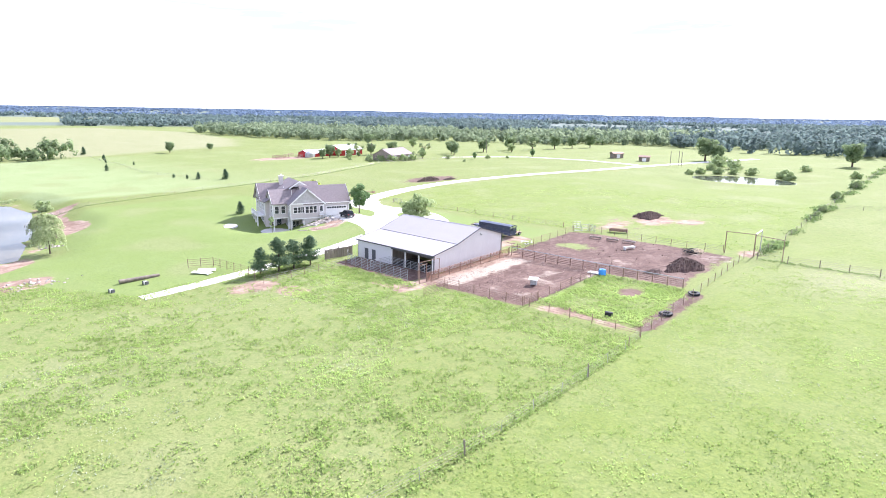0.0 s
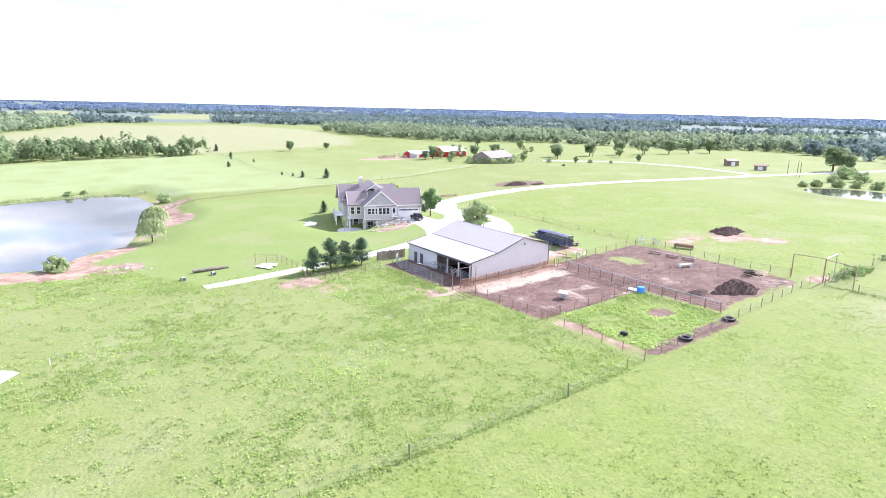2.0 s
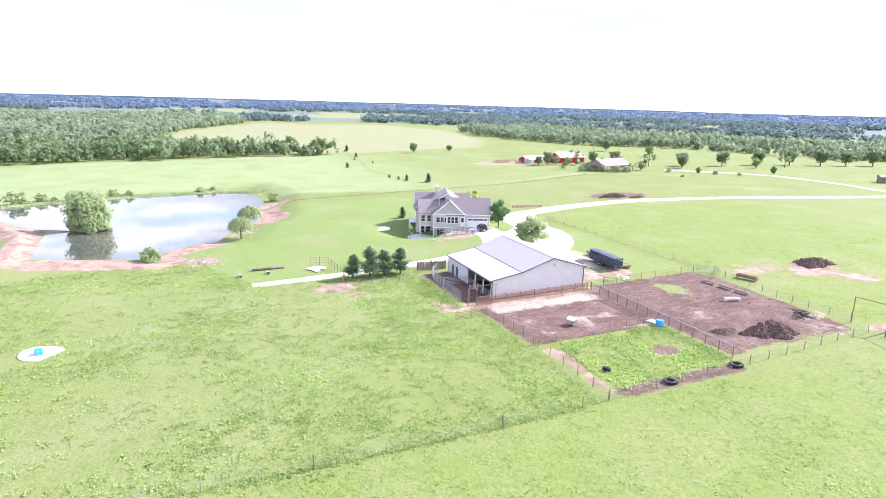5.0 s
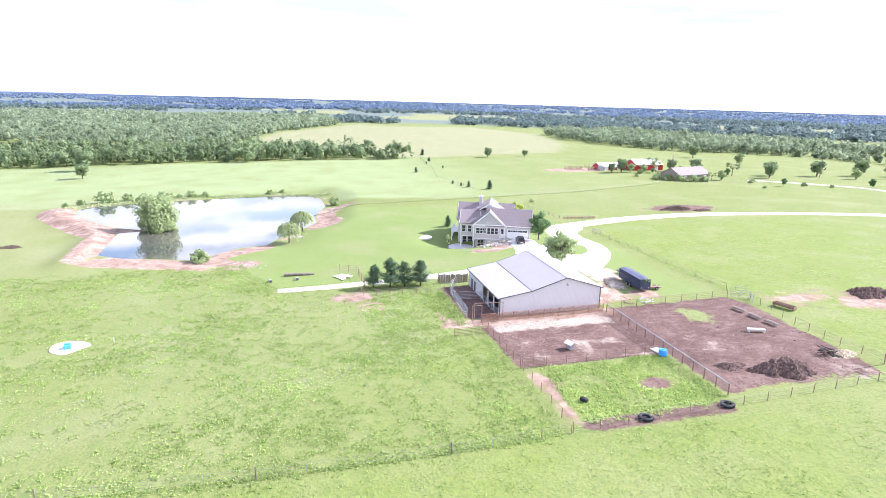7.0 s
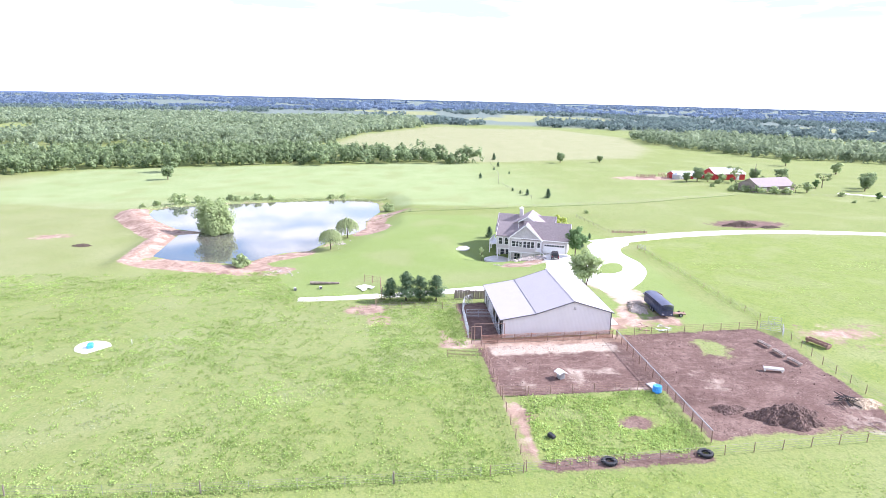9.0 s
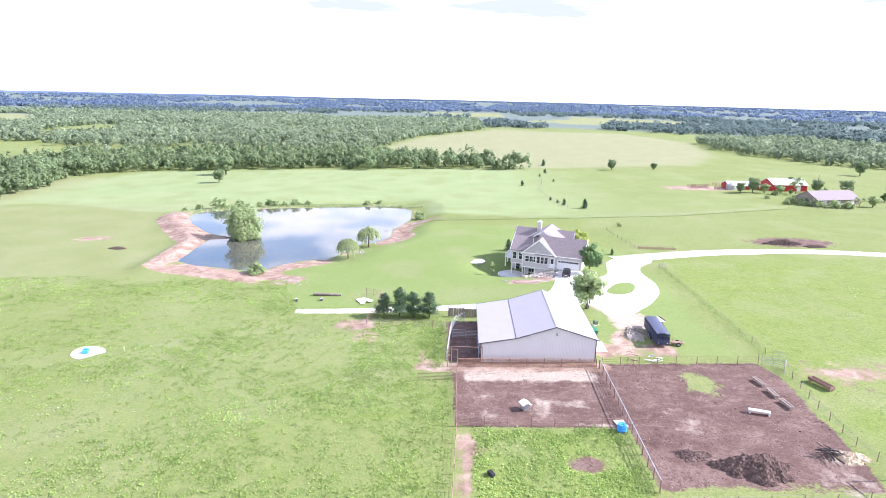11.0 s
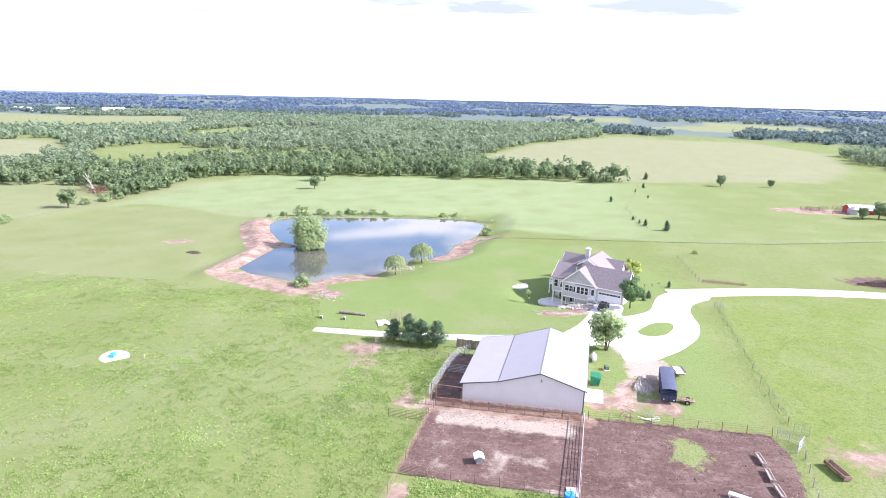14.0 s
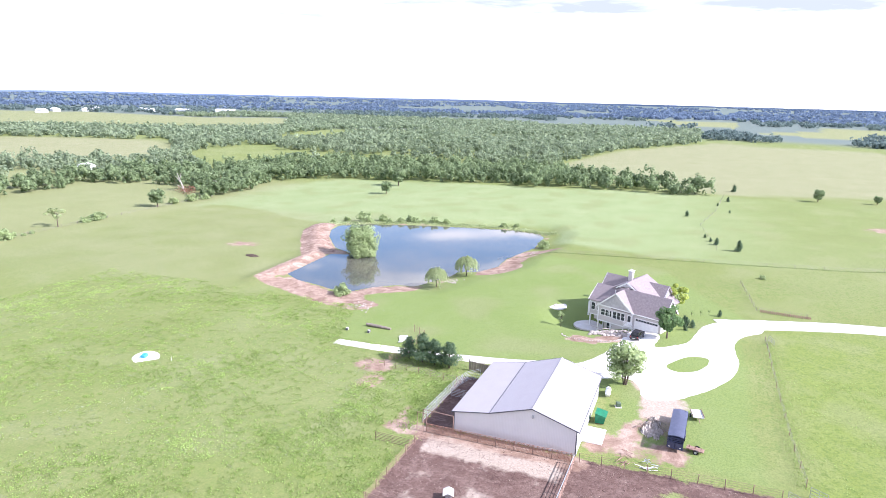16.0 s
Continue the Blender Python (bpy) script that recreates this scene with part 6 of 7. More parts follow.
stock_trailer().matrix_world = pose(-79.4, 105.6, gz(-79.4, 105.6), 0, 0, 180 - 2)
# white flatbed box and a rusty implement beside the trailer
ut = empty("utility_trailer", -87.0, 108.2, gz(-87, 108.2), 12)
bm = B()
box(bm, -1.3, 1.3, -0.85, 0.85, 0.62, 0.78, 0.02)
part("bed", bm, CREAM, ut)
for s in (-1, 1):
    bm = B()
    box(bm, -1.3, 1.3, s * 0.85 - 0.03, s * 0.85 + 0.03, 0.78, 1.0, 0.01)
    part("side_board", bm, RUST_PIPE, ut)
    wheel(ut, 0.0, s * 0.95, 0.33, 0.18)
part("drawbar", tube(B(), (1.3, 0, 0.6), (2.4, 0, 0.4), 0.06), RUST_PIPE, ut)
tagged(ut, "small utility trailer with white bed", "trailer")
im = empty("farm_implement", -76.2, 108.2, gz(-76.2, 108.2), 80)
bm = B()
box(bm, -1.2, 1.2, -0.5, 0.5, 0.45, 0.6, 0.02)
part("frame", bm, RUST_PIPE, im)
for u in (-0.8, 0.0, 0.8):
    part("tine", tube(B(), (u, 0.2, 0.0), (u, -0.2, 1.1), 0.05), RUST_PIPE, im)
for s in (-1, 1):
    wheel(im, 0.2, s * 0.7, 0.36, 0.16)
tagged(im, "rusty farm implement parked behind the trailer", "implement")

# green bin, propane tank and transformer beside the barn
dm = empty("dumpster", -80.0, 94.3, gz(-80, 94.3), 0)
bm = B()
a = [bm.verts.new(p) for p in ((-1.0, -0.75, 0.15), (1.0, -0.75, 0.15), (1.0, 0.6, 0.15), (-1.0, 0.6, 0.15))]
b = [bm.verts.new(p) for p in ((-1.05, -0.8, 1.65), (1.05, -0.8, 1.65), (1.05, 0.85, 1.35), (-1.05, 0.85, 1.35))]
bm.faces.new(a[::-1]), bm.faces.new(b)
for i in range(4):
    bm.faces.new((a[i], a[(i + 1) % 4], b[(i + 1) % 4], b[i]))
part("body", bm, GREEN, dm)
bm = B()
sheet(bm, [(-1.1, -0.85, 1.74), (1.1, -0.85, 1.74), (1.1, 0.92, 1.42), (-1.1, 0.92, 1.42)], 0.06)
part("lid", bm, GREEN, dm)
for u in (-0.8, 0.8):
    bm = B()
    box(bm, u - 0.08, u + 0.08, -0.6, 0.5, -0.02, 0.15)
    part("skid", bm, RUST_PIPE, dm)
tagged(dm, "green steel rubbish skip beside the barn", "skip")
pt = empty("propane_tank", -89.6, 94.0, gz(-89.6, 94), 5)
bm = B()
bmesh.ops.create_uvsphere(bm, u_segments=20, v_segments=12, radius=0.48)
bmesh.ops.translate(bm, verts=[v for v in bm.verts if v.co.x > 0.01], vec=(0.75, 0, 0))
bmesh.ops.translate(bm, verts=[v for v in bm.verts if v.co.x < -0.01], vec=(-0.75, 0, 0))
bmesh.ops.translate(bm, verts=bm.verts[:], vec=(0, 0, 0.68))
part("vessel", bm, WHITE, pt)
part("dome", tube(B(), (0, 0, 1.1), (0, 0, 1.28), 0.16, 0.14, 12), GALV, pt)
for u in (-0.6, 0.6):
    bm = B()
    box(bm, u - 0.08, u + 0.08, -0.35, 0.35, -0.02, 0.35)
    part("foot", bm, CONCRETE, pt)
tagged(pt, "white propane tank beside the barn", "tank")
tb = empty("utility_box", -86.0, 96.2, gz(-86, 96.2), 20)
bm = B()
box(bm, -0.4, 0.4, -0.35, 0.35, 0.05, 0.75, 0.04)
part("cabinet", bm, worn("utility_green", (0.10, 0.14, 0.09), 0.6), tb)
bm = B()
box(bm, -0.55, 0.55, -0.5, 0.5, -0.05, 0.06, 0.01)
part("plinth", bm, CONCRETE, tb)
tagged(tb, "grey-green utility box on a concrete plinth", "utility box")


def pickup(x, y, turn):
    c = empty("car", x, y, gz(x, y) + 0.06, turn)
    bm = B()
    prof = [(-2.35, 0.45), (-2.4, 0.85), (-2.3, 1.05), (-1.0, 1.1), (1.0, 1.08), (2.2, 0.98), (2.38, 0.75), (2.35, 0.42)]
    a, b = [bm.verts.new((u, -0.92, z)) for u, z in prof], [bm.verts.new((u, 0.92, z)) for u, z in prof]
    bm.faces.new(a), bm.faces.new(b[::-1])
    for i in range(len(prof)):
        j = (i + 1) % len(prof)
        bm.faces.new((a[i], b[i], b[j], a[j]))
    bmesh.ops.recalc_face_normals(bm, faces=bm.faces[:])
    bmesh.ops.bevel(bm, geom=bm.edges[:], offset=0.07, segments=2, affect="EDGES")
    part("body", bm, CARPAINT, c)
    bm = B()
    cab = [(-2.0, 1.05, 0.86), (1.05, 1.05, 0.86), (0.35, 1.72, 0.70), (-1.75, 1.72, 0.70)]
    a, b = [bm.verts.new((u, -w, z)) for u, z, w in cab], [bm.verts.new((u, w, z)) for u, z, w in cab]
    bm.faces.new(a), bm.faces.new(b[::-1])
    for i in range(4):
        bm.faces.new((a[i], b[i], b[(i + 1) % 4], a[(i + 1) % 4]))
    bmesh.ops.recalc_face_normals(bm, faces=bm.faces[:])
    bmesh.ops.bevel(bm, geom=bm.edges[:], offset=0.06, segments=2, affect="EDGES")
    part("cabin", bm, CARPAINT, c)
    for p in ([(1.0, -0.72, 1.14), (1.0, 0.72, 1.14), (0.42, 0.6, 1.66), (0.42, -0.6, 1.66)], [(-2.02, -0.7, 1.2), (-2.02, 0.7, 1.2), (-1.8, 0.6, 1.62), (-1.8, -0.6, 1.62)]):
        bm = B()
        bm.faces.new([bm.verts.new((u + (0.03 if u > 0 else -0.03), y_, z + 0.02)) for u, y_, z in p])
        bmesh.ops.solidify(bm, geom=bm.faces[:], thickness=0.02)
        part("windscreen", bm, PANE, c)
    for s in (-1, 1):
        for u in (-1.45, 1.45):
            wheel(c, u, s * 0.84, 0.37, 0.24)
        for u in (-1.1, -0.15):
            bm = B()
            bm.faces.new([bm.verts.new(q) for q in ((u - 0.4, s * 0.872, 1.15), (u + 0.42, s * 0.872, 1.15), (u + 0.36, s * 0.745, 1.6), (u - 0.36, s * 0.745, 1.6))])
            bmesh.ops.solidify(bm, geom=bm.faces[:], thickness=0.02)
            part("side_window", bm, PANE, c)
        bm = B()
        box(bm, 2.3, 2.4, s * 0.66 - 0.16, s * 0.66 + 0.16, 0.74, 0.9, 0.02)
        part("headlight", bm, CREAM, c)
        bm = B()
        box(bm, -2.42, -2.34, s * 0.75 - 0.1, s * 0.75 + 0.1, 0.8, 1.0, 0.02)
        part("tail_light", bm, RED, c)
    bm = B()
    box(bm, -2.46, -2.38, -0.28, 0.28, 0.5, 0.66, 0.01)
    part("plate", bm, CREAM, c, "pale blank plate")
    return tagged(c, "black car parked in front of the garage", "car")


pickup(-118.2, 95.8, 180 - 12)

# terrace, retaining rocks, fire ring and planting round the house
bm = B()
slab(bm, [(4.6 * math.cos(a), 3.4 * math.sin(a)) for a in np.linspace(0, 2 * math.pi, 36, endpoint=False)], -0.5, 0.0)
o = part("terrace", bm, CONCRETE)
o.matrix_world = pose(-131.6, 84.6, -1.62, 0, 0, 110)
tagged(o, "round pale concrete terrace below the house", "terrace", kind="structure")


def boulder_mesh(seed):
    bm = B()
    bmesh.ops.create_icosphere(bm, subdivisions=2, radius=0.5)
    for v in bm.verts:
        v.co *= 0.8 + 0.45 * noise.noise(v.co * 2.2 + Vector((seed * 7.1, 0, 0)))
        v.co.z *= 0.65
    me = bpy.data.meshes.new("boulder")
    bm.to_mesh(me)
    bm.free()
    me.materials.append(STONE)
    return me


BOULDERS = [boulder_mesh(i) for i in range(5)]


def stone_row(name, pts, size, label, cat, sink=0.0):
    x0, y0 = pts[0]
    w_ = empty(name, x0, y0, gz(x0, y0))
    for x, y in pts:
        s = size * rng.uniform(0.6, 1.4)
        b = new("stone", BOULDERS[rng.integers(5)])
        b.parent = w_
        b.matrix_local = pose(x - x0, y - y0, gz(x, y) - gz(x0, y0) + 0.12 * s - sink, 0, 0, rng.uniform(0, 360)) @ Matrix.Diagonal((s * rng.uniform(0.8, 1.5), s, s * rng.uniform(0.7, 1.2), 1))
    return tagged(w_, label, cat)


rock = [(rng.uniform(-123.5, -117.6), rng.uniform(85.5, 93.5)) for _ in range(170)]
rock = [(x, y) for x, y in rock if x < -116.2 - 0.35 * abs(90 - y) and x > -124.6 + 0.2 * (90 - y)]
stone_row("rock_garden", rock, 0.75, "tumbled pale stones of a retaining bank", "rocks")
bed = [(-116.2 + 3.2 * math.cos(a) * 0.9, 86.5 + 6.2 * math.sin(a)) for a in np.linspace(-1.6, 1.6, 36)]
stone_row("bed_edging", bed, 0.42, "curved edging of small stones round a planting bed", "edging")
stone_row("fire_ring", [(-137.5 + 0.8 * math.cos(a), 74.6 + 0.8 * math.sin(a)) for a in np.linspace(0, 6.0, 12)], 0.5, "ring of stones round a fire pit", "fire pit")
bm = B()
slab(bm, [(2.6 * math.cos(a), 2.3 * math.sin(a)) for a in np.linspace(0, 2 * math.pi, 30, endpoint=False)], -0.2, 0.06)
o = part("gravel_pad", bm, GRAVEL)
o.matrix_world = pose(-137.5, 74.6, gz(-137.5, 74.6), 0, 1.5, 0)
tagged(o, "round pale gravel pad on the lawn", "pad")
stone_row("bank_stones", [(rng.normal(-152, 2.2), rng.normal(40.2, 1.2)) for _ in range(30)], 0.5, "pale stones on the pond bank", "rocks")
stone_row("bank_stones", [(rng.normal(-118.5, 1.6), rng.normal(28.5, 2.4)) for _ in range(40)], 0.5, "pale stones heaped at the pond corner", "rocks")
stone_row("bank_stones", [(-196 + rng.normal(0, 1.6), 53.2 + rng.normal(0, 1.4)) for _ in range(18)], 0.5, "pale stones at the pond inlet", "rocks")
for i, (x, y, s) in enumerate([(-131.5, 105.2, 0.55), (-130.6, 106.3, 0.5), (-133.2, 104.6, 0.5), (-128, 105.0, 0.4)]):
    plant("hedge_shrub", x, y, cedar, 60 * i, s, "clipped dark shrub beside the drive", "shrub", "shrubs by the drive")
plant("young_cedar", -142.2, 112.2, cedar, 0, 0.42, "small conical cedar on the lawn", "cedar")
for x, y in ((-139.5, 106), (-141, 108), (-142.4, 109.8)):
    plant("sapling", x, y, sapling, 0, 0.33, "tiny dark sapling on the lawn", "sapling", "saplings behind the drive")
plant("shrub", -147.5, 84.0, cedar, 0, 0.85, "dark green shrub behind the house", "shrub")

# things beside the lane
bm = B()
tube(bm, (0, 0, 0.32), (6.4, 0.5, 0.34), 0.34, 0.3, 10)
tube(bm, (0.6, 0.55, 0.25), (5.2, 0.9, 0.26), 0.26, 0.22, 10)
o = part("log_pile", bm, POST_WOOD)
o.matrix_world = pose(-105.6, 37.5, gz(-105.2, 40), 0, 0, 82)
tagged(o, "long grey logs lying on the grass", "logs")
sp = empty("sheet_metal", -100.6, 49.0, gz(-100.6, 49), 20)
for k, (u, v, a, t) in enumerate(((0, 0, 10, 6), (1.1, 0.5, -25, 14), (0.2, 1.4, 35, 10))):
    bm = B()
    box(bm, -1.5, 1.5, -0.5, 0.5, 0.12 + 0.1 * k, 0.17 + 0.1 * k, 0.01, pose(u, v, 0.1, t, 0, a))
    part("sheet", bm, CREAM, sp)
tagged(sp, "white metal sheets dumped beside the lane", "sheets")
for x, y in ((-101.6, 34.8), (-101.9, 40.2)):
    bx_ = empty("crate", x, y, gz(x, y), 15)
    for k in range(3):
        bm = B()
        box(bm, -0.5 + 0.36 * k, -0.2 + 0.36 * k, -0.25, 0.25, 0, 0.55, 0.02)
        part("slat", bm, DARK_TRIM if k % 2 == 0 else CREAM, bx_)
    tagged(bx_, "small dark and white crate in the grass", "crate")

# ---------------------------------------------------------------- the far farm and the distance
def shed(name, x, y, turn, lx, ly, ze, zr, wall_mat, roof_mat, label, doors=2):
    """A gabled building; its ridge runs along its own x."""
    s = empty(name, x, y, gz(x, y), turn)
    bm = B()
    prof = [(-ly / 2, -0.3), (-ly / 2, ze), (0, zr), (ly / 2, ze), (ly / 2, -0.3)]
    a, b = [bm.verts.new((-lx / 2, *p)) for p in prof], [bm.verts.new((lx / 2, *p)) for p in prof]
    bm.faces.new(a), bm.faces.new(b[::-1])
    for i in range(5):
        bm.faces.new((a[i], b[i], b[(i + 1) % 5], a[(i + 1) % 5]))
    bmesh.ops.recalc_face_normals(bm, faces=bm.faces[:])
    part("wall", bm, wall_mat, s)
    k = (zr - ze) / (ly / 2)
    for sg in (-1, 1):
        bm = B()
        sheet(bm, [(-lx / 2 - 0.4, 0, zr + 0.12), (lx / 2 + 0.4, 0, zr + 0.12), (lx / 2 + 0.4, sg * (ly / 2 + 0.5), ze + 0.12 - 0.5 * k), (-lx / 2 - 0.4, sg * (ly / 2 + 0.5), ze + 0.12 - 0.5 * k)], 0.1)
        part("roof", bm, roof_mat, s)
    for i in range(doors):
        u = -lx / 2 + lx * (i + 0.5) / doors
        bm = B()
        box(bm, u - 1.0, u + 1.0, -ly / 2 - 0.06, -ly / 2 - 0.01, 0, min(2.6, ze * 0.8), 0.02)
        part("door", bm, WHITE, s)
    return tagged(s, label, name.replace("_", " "))


SHEET_WHITE = worn("white_roof_sheet", (0.74, 0.74, 0.76), 0.5, 0, 0.1)
shed("barn", -281, 227, 96, 17, 11, 3.2, 5.6, RED, SHEET_WHITE, "red barn with a white metal roof")
shed("barn", -283, 207, 96, 15, 8, 2.0, 3.6, RED, SHEET_WHITE, "low red shed with a white metal roof")
shed("house", -238, 224, 108, 22, 11, 2.7, 5.6, worn("tan_brick", (0.3, 0.25, 0.22), 0.9), SHINGLE, "low brick ranch house with brown-grey roof", 3)
shed("shed", -155, 309, 60, 6, 3.4, 2.6, 3.2, POST_WOOD, RUST_PIPE, "dark open cattle shed in the far pasture", 1)
shed("shed", -134, 297, 20, 5, 3, 2.2, 2.8, POST_WOOD, RUST_PIPE, "dark weathered lean-to in the far pasture", 1)
gb = empty("grain_bin", -279, 201, gz(-279, 201))
part("drum", tube(B(), (0, 0, 0), (0, 0, 2.2), 2.2, 2.2, 20), GALV, gb)
part("roof", tube(B(), (0, 0, 2.2), (0, 0, 3.4), 2.3, 0.3, 20), GALV, gb)
tagged(gb, "squat galvanised grain bin by the red barns", "grain bin")
for i in range(7):
    x, y = -285 + rng.normal(0, 5), 182 + 2.6 * i
    panel("livestock_gate", x, y, rng.uniform(60, 120), 4, 1.6, 5, RUST_PIPE, "rusty stock panel in the far farmyard", 0.06)
for x, y, h in ((-113.5, 279, 6.5), (-110.5, 281, 6.8), (-108.0, 278, 6.4)):
    o = new("telegraph_pole", post_mesh(0.12, h, POST_WOOD))
    o.matrix_world = pose(x, y, gz(x, y), 2, 1, 0)
    tagged(o, "tall bare wooden pole by the road", "pole", "poles by the road")
for x, y, h in ((-268, 236, 9), (-236, 300, 10), (-6, 262, 9)):
    o = new("utility_pole", post_mesh(0.16, h, POST_WOOD))
    o.matrix_world = pose(x, y, gz(x, y))
    tagged(o, "weathered wooden utility pole beside the farm", "pole", "utility poles")
far_kinds = [oak, maple, thin, birch]
FARM_TREES = [(-269, 207, 0.75), (-268, 212, 0.6), (-279, 231, 0.85), (-272, 222, 0.45), (-266, 200, 0.55), (-264, 217, 0.6), (-267, 226, 0.7), (-262, 221, 0.4), (-270, 237, 0.7), (-255, 232, 0.6), (-252, 240, 0.7), (-246, 236, 0.5), (-262, 246, 0.8), (-230, 238, 0.6), (-229, 232, 0.5), (-206, 252, 0.5), (-355, 309, 0.9), (-307, 308, 0.9), (-247, 257, 0.85), (-243, 251, 0.6), (-235, 269, 0.75), (-240, 302, 0.95), (-240, 329, 1.0),
              (-235, 348, 1.0), (-230, 367, 0.95), (-226, 383, 0.95), (-221, 399, 1.0), (-193, 286, 0.6), (-245, 278, 0.8), (-226, 312, 0.7), (-224, 331, 0.8),
              (-112, 318, 1.35), (-106, 316, 0.9), (-30, 300, 0.9), (-50, 320, 1.1)]
for i, (x, y, s) in enumerate(FARM_TREES):
    plant("farm_tree", x, y, far_kinds[(i * 7) % 4 if s < 0.95 else 0], 47 * i, s * (0.95 if i % 2 else 1.05), "leafy shade tree round the far farm", "tree", "trees round the far farm")
FARM_BUSH = [(-244, 214, 1.2), (-234, 212, 1.3), (-230, 216, 1.5), (-227, 221, 1.5), (-226, 226, 1.3), (-241, 210, 1.0), (-262, 214, 1.0), (-219, 246, 0.8), (-201, 238, 0.5), (-235, 206, 0.9), (-205, 262, 0.8), (-198, 270, 0.6), (-250, 205, 0.7), (-183, 124, 0.5),
             (-91, 243, 1.0), (-89, 249, 1.2), (-84, 254, 1.3), (-79, 257, 1.2), (-73, 259, 1.3), (-61, 256, 1.4), (-58, 252, 1.3), (-92, 270, 1.3), (-95, 289, 2.2), (-86, 279, 1.9), (-60, 285, 1.2), (-40, 268, 1.2),
             (-34.5, 206, 1.0), (-35, 236, 1.2), (-33, 180, 0.8), (-32.5, 171, 0.6)]
for i, (x, y, s) in enumerate(FARM_BUSH):
    plant("bush", x, y, bush, 31 * i, s, "leafy shrub in the far pasture", "bush", "shrubs in the far pasture")
# small far pond
bm = B()
bm.faces.new([bm.verts.new((-70 + 19 * math.cos(a), 238 + 15 * math.sin(a), 5.36)) for a in np.linspace(0, 2 * math.pi, 40, endpoint=False)])
tagged(part("water", bm, WATER), "small bright pond in the far pasture", "pond", kind="structure")
shed("house", -285, -286, 30, 14, 9, 2.6, 5, WHITE, SHEET_WHITE, "white-roofed house among the trees", 2)
for i, (x, y, l) in enumerate([(-1010, -1180, 40), (-960, -1150, 22), (-905, -1170, 26), (-1060, -1080, 50), (-1100, -1010, 40), (-840, -1120, 18), (-1180, -960, 44)]):
    shed("barn", x, y, 40 + 13 * i, l, 14, 5, 8, WHITE, SHEET_WHITE, "distant white farm building", 2)

# ---------------------------------------------------------------- weeds and tall grass
def tufts(name, x, y, size, quads, mat, label, spread=1.1):
    n = len(x)
    c = np.repeat(np.stack([x, y, ground_z(x, y)], -1), quads, 0)
    s = np.repeat(size, quads)
    off = rng.normal(0, 1, (n * quads, 3)) * s[:, None] * np.array([spread, spread, 0.25])
    off[:, 2] = np.abs(off[:, 2]) + s * 0.35
    v, f = leaves(c + off, s * 0.55)
    v[:, 2] = np.maximum(v[:, 2], np.repeat(c[:, 2], 4) - 0.03)
    return tagged(new(name, mesh_from(name, v, f, mat)), label, "weeds", kind="stuff")


def clear_of_pens(x, y):
    return (inside(x, y, PEN_MUD) < -0.5) & (inside(x, y, PEN_SMALL) < -0.5) & (inside(x, y, LAWN) < 0.5) & (inside(x, y, POND) < -6) & (inside(x, y, [(-89, 67), (-67, 67), (-67, 94), (-89, 94)]) < 0)


def clumps(n, x0, x1, y0, y1, scale, seed, low, each=(5, 13), spread=0.55):
    """Tufts gathered in small clumps, thicker where the growth is rank."""
    cx, cy = rng.uniform(x0, x1, n), rng.uniform(y0, y1, n)
    d = np.array([noise.noise((a * scale, b * scale, seed)) + 0.5 * noise.noise((a * scale * 3, b * scale * 3, seed + 5)) for a, b in zip(cx, cy)])
    k = rng.random(n) < np.clip(0.35 + 0.9 * d, low, 1)
    cx, cy = cx[k], cy[k]
    m = rng.integers(*each, len(cx))
    return np.repeat(cx, m) + rng.normal(0, spread, m.sum()) * rng.uniform(0.5, 1.6, m.sum()), np.repeat(cy, m) + rng.normal(0, spread, m.sum())


x, y = clumps(19000, -120, -29.8, -62, 69, 0.05, 3, 0.12, (3, 9), 0.42)
k = clear_of_pens(x, y)
tufts("weeds", x[k], y[k], rng.uniform(0.09, 0.25, k.sum()), 4, WEED, "clumps of green weeds scattered through the pasture")
x, y = clumps(2200, -66, -29.8, 36, 69.5, 0.08, 13, 0.1, (3, 9), 0.45)
tufts("weeds", x, y, rng.uniform(0.08, 0.21, len(x)), 4, WEED, "lush weeds along the pen fence")
x, y = clumps(1100, -85, -30, -40, 62, 0.04, 21, 0.03)
k = clear_of_pens(x, y)
tufts("weeds", x[k], y[k], rng.uniform(0.07, 0.17, k.sum()), 3, WEED_PALE, "pale flowering weeds in drifts through the pasture")
x, y = clumps(1050, -47.0, -31.8, 72, 92, 0.15, 7, 0.12)
bare = (((x + 39) / 2.0) ** 2 + ((y - 86) / 3.0) ** 2 > 1) & (y > 72.6) & (y < 92.3) & (x < -30.5) & (x > -47.5)
tufts("weeds", x[bare], y[bare], rng.uniform(0.1, 0.27, bare.sum()), 4, WEED, "rank green weeds filling the small paddock")
x, y = clumps(8500, -29, 10, -35, 117, 0.07, 17, 0.15, (4, 9), 0.6)
tufts("meadow_grass", x, y, rng.uniform(0.07, 0.18, len(x)), 3, WEED, "short bright meadow grass tufts")
x, y = clumps(700, -27, 10, 40, 112, 0.05, 33, 0.05, (4, 9), 0.8)
tufts("meadow_grass", x, y, rng.uniform(0.05, 0.13, len(x)), 3, WEED_PALE, "pale seed heads in the meadow")
x, y = clumps(2200, -112, -30, 121, 185, 0.06, 61, 0.1, (4, 9), 0.7)
k = (np.hypot((x + 60) / 1.6, y - 137) > 12)
tufts("meadow_grass", x[k], y[k], rng.uniform(0.07, 0.18, k.sum()), 3, WEED, "green tufts through the upper pasture")
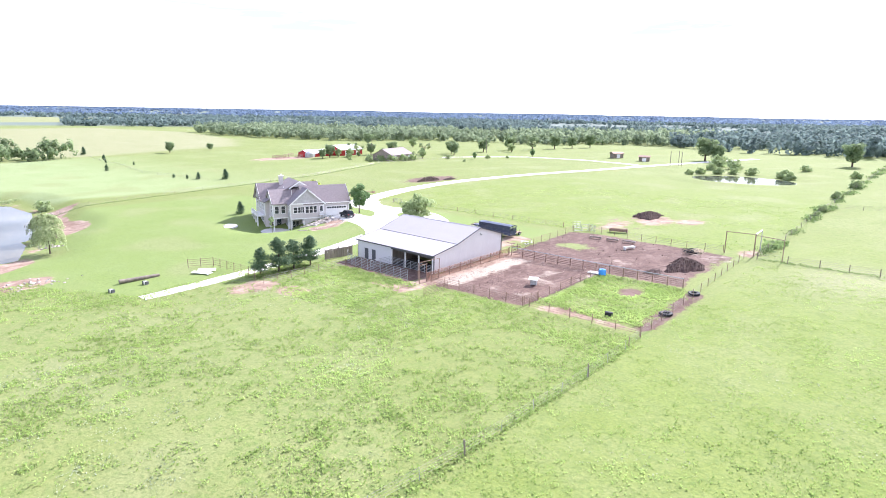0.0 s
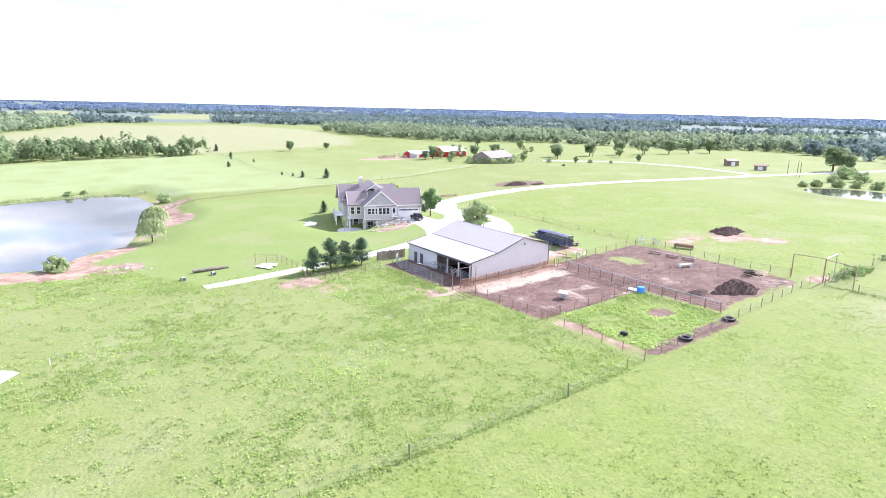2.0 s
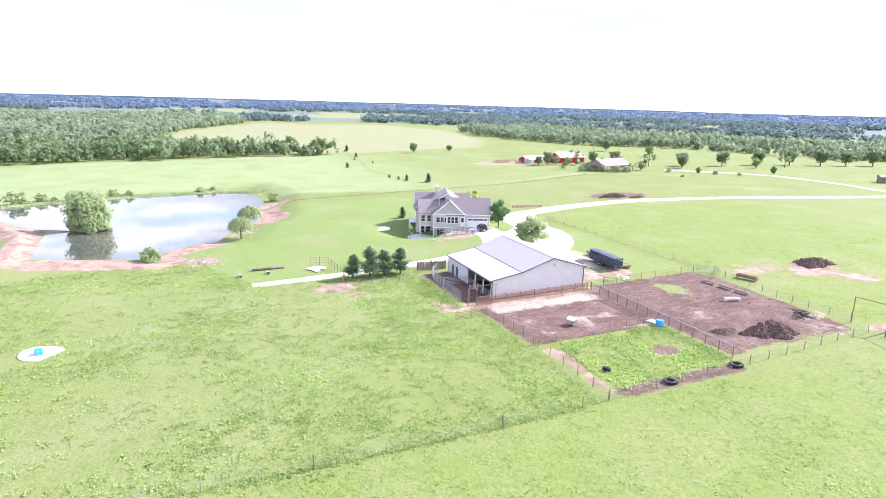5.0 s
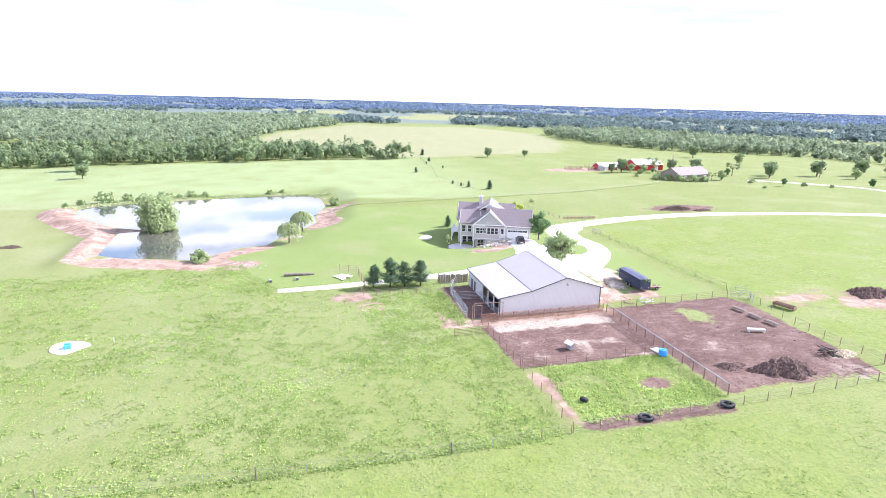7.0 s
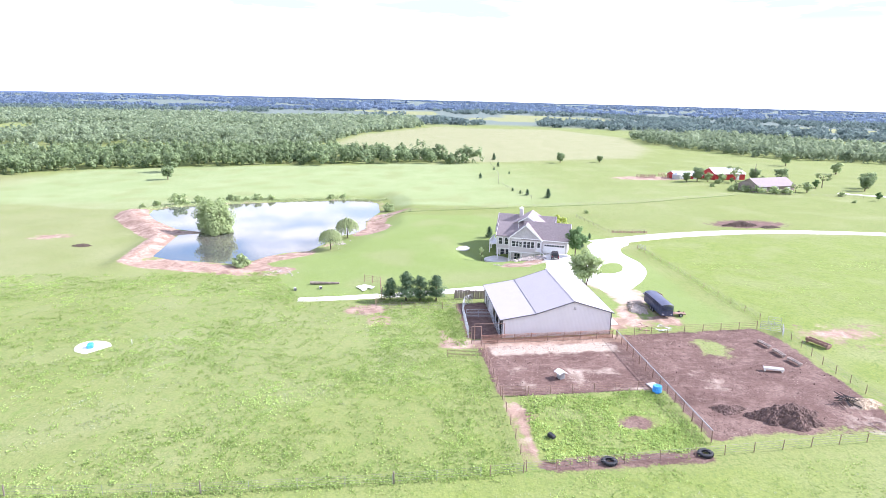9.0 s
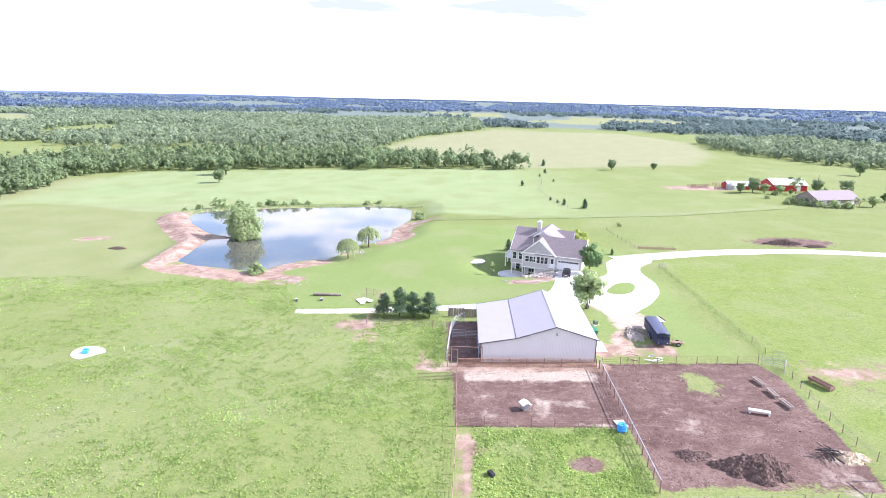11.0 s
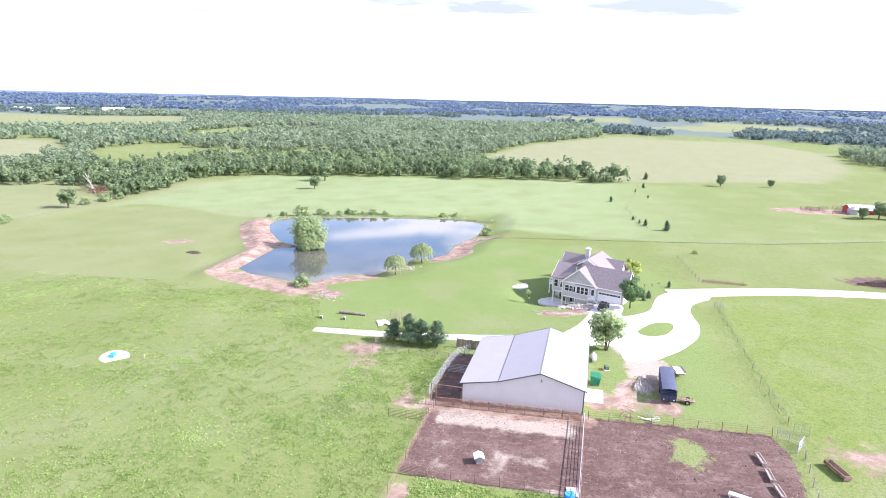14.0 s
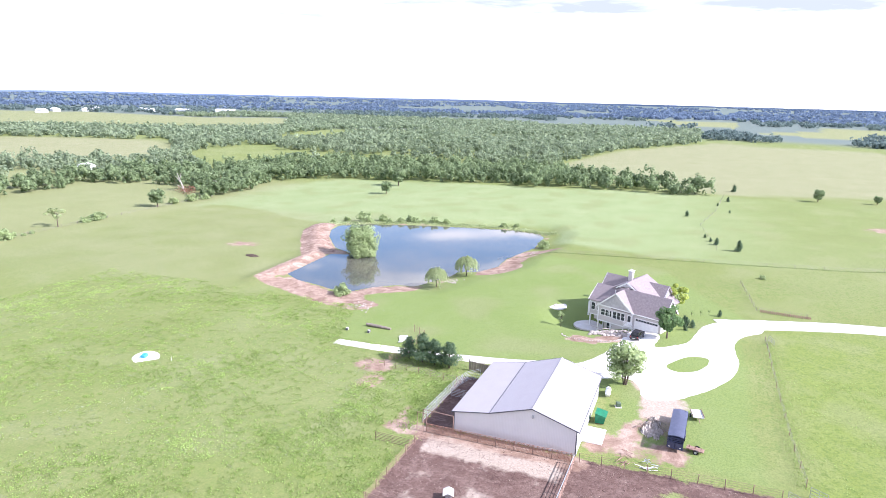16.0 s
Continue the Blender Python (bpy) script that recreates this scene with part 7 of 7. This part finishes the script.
# tall growth under the line fences
ts = rng.uniform(-30, 66, 1500)
tufts("fence_grass", -29.7 + rng.normal(0, 0.4, len(ts)) - 1.6 * smooth(30, 5, ts), ts, rng.uniform(0.08, 0.24, len(ts)), 4, WEED, "tall grass growing under the line fence")
ts = rng.uniform(121, 330, 2200)
tufts("fence_grass", np.interp(ts, [121, 138, 180, 239, 330], [-31.2, -31.1, -32.9, -34.6, -38]) + rng.normal(0, 0.7, len(ts)), ts, rng.uniform(0.12, 0.4, len(ts)) * np.clip(0.9 + np.sin(ts * 0.35) + 0.8 * np.sin(ts * 0.113), 0.2, 2), 4, WEED_DARK, "dark overgrowth along the pasture fence")
ts = rng.uniform(-30, 70, 1300)
tufts("fence_grass", ts, 118.2 + rng.normal(0, 0.35, len(ts)), rng.uniform(0.08, 0.22, len(ts)), 4, WEED_DARK, "tall grass growing under the meadow fence")
ts = rng.uniform(44, 200, 1500)
tufts("fence_grass", np.interp(ts, [44, 54, 70, 88, 118, 150, 200], [-184, -191, -192.4, -194.2, -197.8, -203, -222]) + rng.normal(0, 0.25, len(ts)), ts, rng.uniform(0.08, 0.24, len(ts)), 3, WEED_DARK, "rough dark grass along the long pasture fence")
ts = rng.uniform(-128, -72, 900)
tufts("fence_grass", ts, 121.6 + rng.normal(0, 0.6, len(ts)), rng.uniform(0.07, 0.18, len(ts)), 3, WEED, "tall weeds along the low wire fence")
x, y = clumps(600, -85, -66, 52, 68, 0.1, 41, 0.2)
tufts("weeds", x, y, rng.uniform(0.1, 0.25, len(x)), 4, WEED, "lush weeds outside the barn alley")
ts = rng.uniform(0, 1, 1500)
qx, qy = np.interp(ts, [0, .25, .5, .75, 1], [-206, -216, -226, -233, -229]), np.interp(ts, [0, .25, .5, .75, 1], [-36, -20, 0, 34, 52])
tufts("reeds", qx + rng.normal(0, 1.2, len(ts)), qy + rng.normal(0, 1.2, len(ts)), rng.uniform(0.2, 0.55, len(ts)), 4, LEAF_WILLOW, "reeds and rough grass on the far pond bank")

# clods and bits of old hay trodden into the pens
def litter(name, n, polys, size, mat, label):
    x, y = rng.uniform(-70, -32, n), rng.uniform(69, 120, n)
    d = np.array([noise.noise((a * 0.35, b * 0.2, 77 + size * 50)) for a, b in zip(x, y)])
    k = (np.maximum.reduce([inside(x, y, q) for q in polys]) > 0.6) & (rng.random(n) < 0.25 + 1.6 * d)
    x, y = x[k], y[k]
    c = np.stack([x, y, ground_z(x, y) + size * 0.25], -1)
    v, f = leaves(c, size, 0.5)
    v[:, 2] = np.maximum(v[:, 2], np.repeat(c[:, 2] - size * 0.3, 4))
    return tagged(new(name, mesh_from(name, v, f, mat)), label, "litter", kind="stuff")


litter("clods", 16000, (PEN_MUD, PEN_SMALL), 0.07, MANURE, "dark clods of trodden mud in the pens")
litter("hay_litter", 14000, (PEN_MUD, PEN_SMALL), 0.055, worn("hay_scraps", (0.42, 0.34, 0.27), 0.95, 0, 0.3, 3), "scraps of pale old hay in the mud")
litter("clods", 1200, (PEN_MUD,), 0.15, MANURE, "larger dark clods in the mud pen")
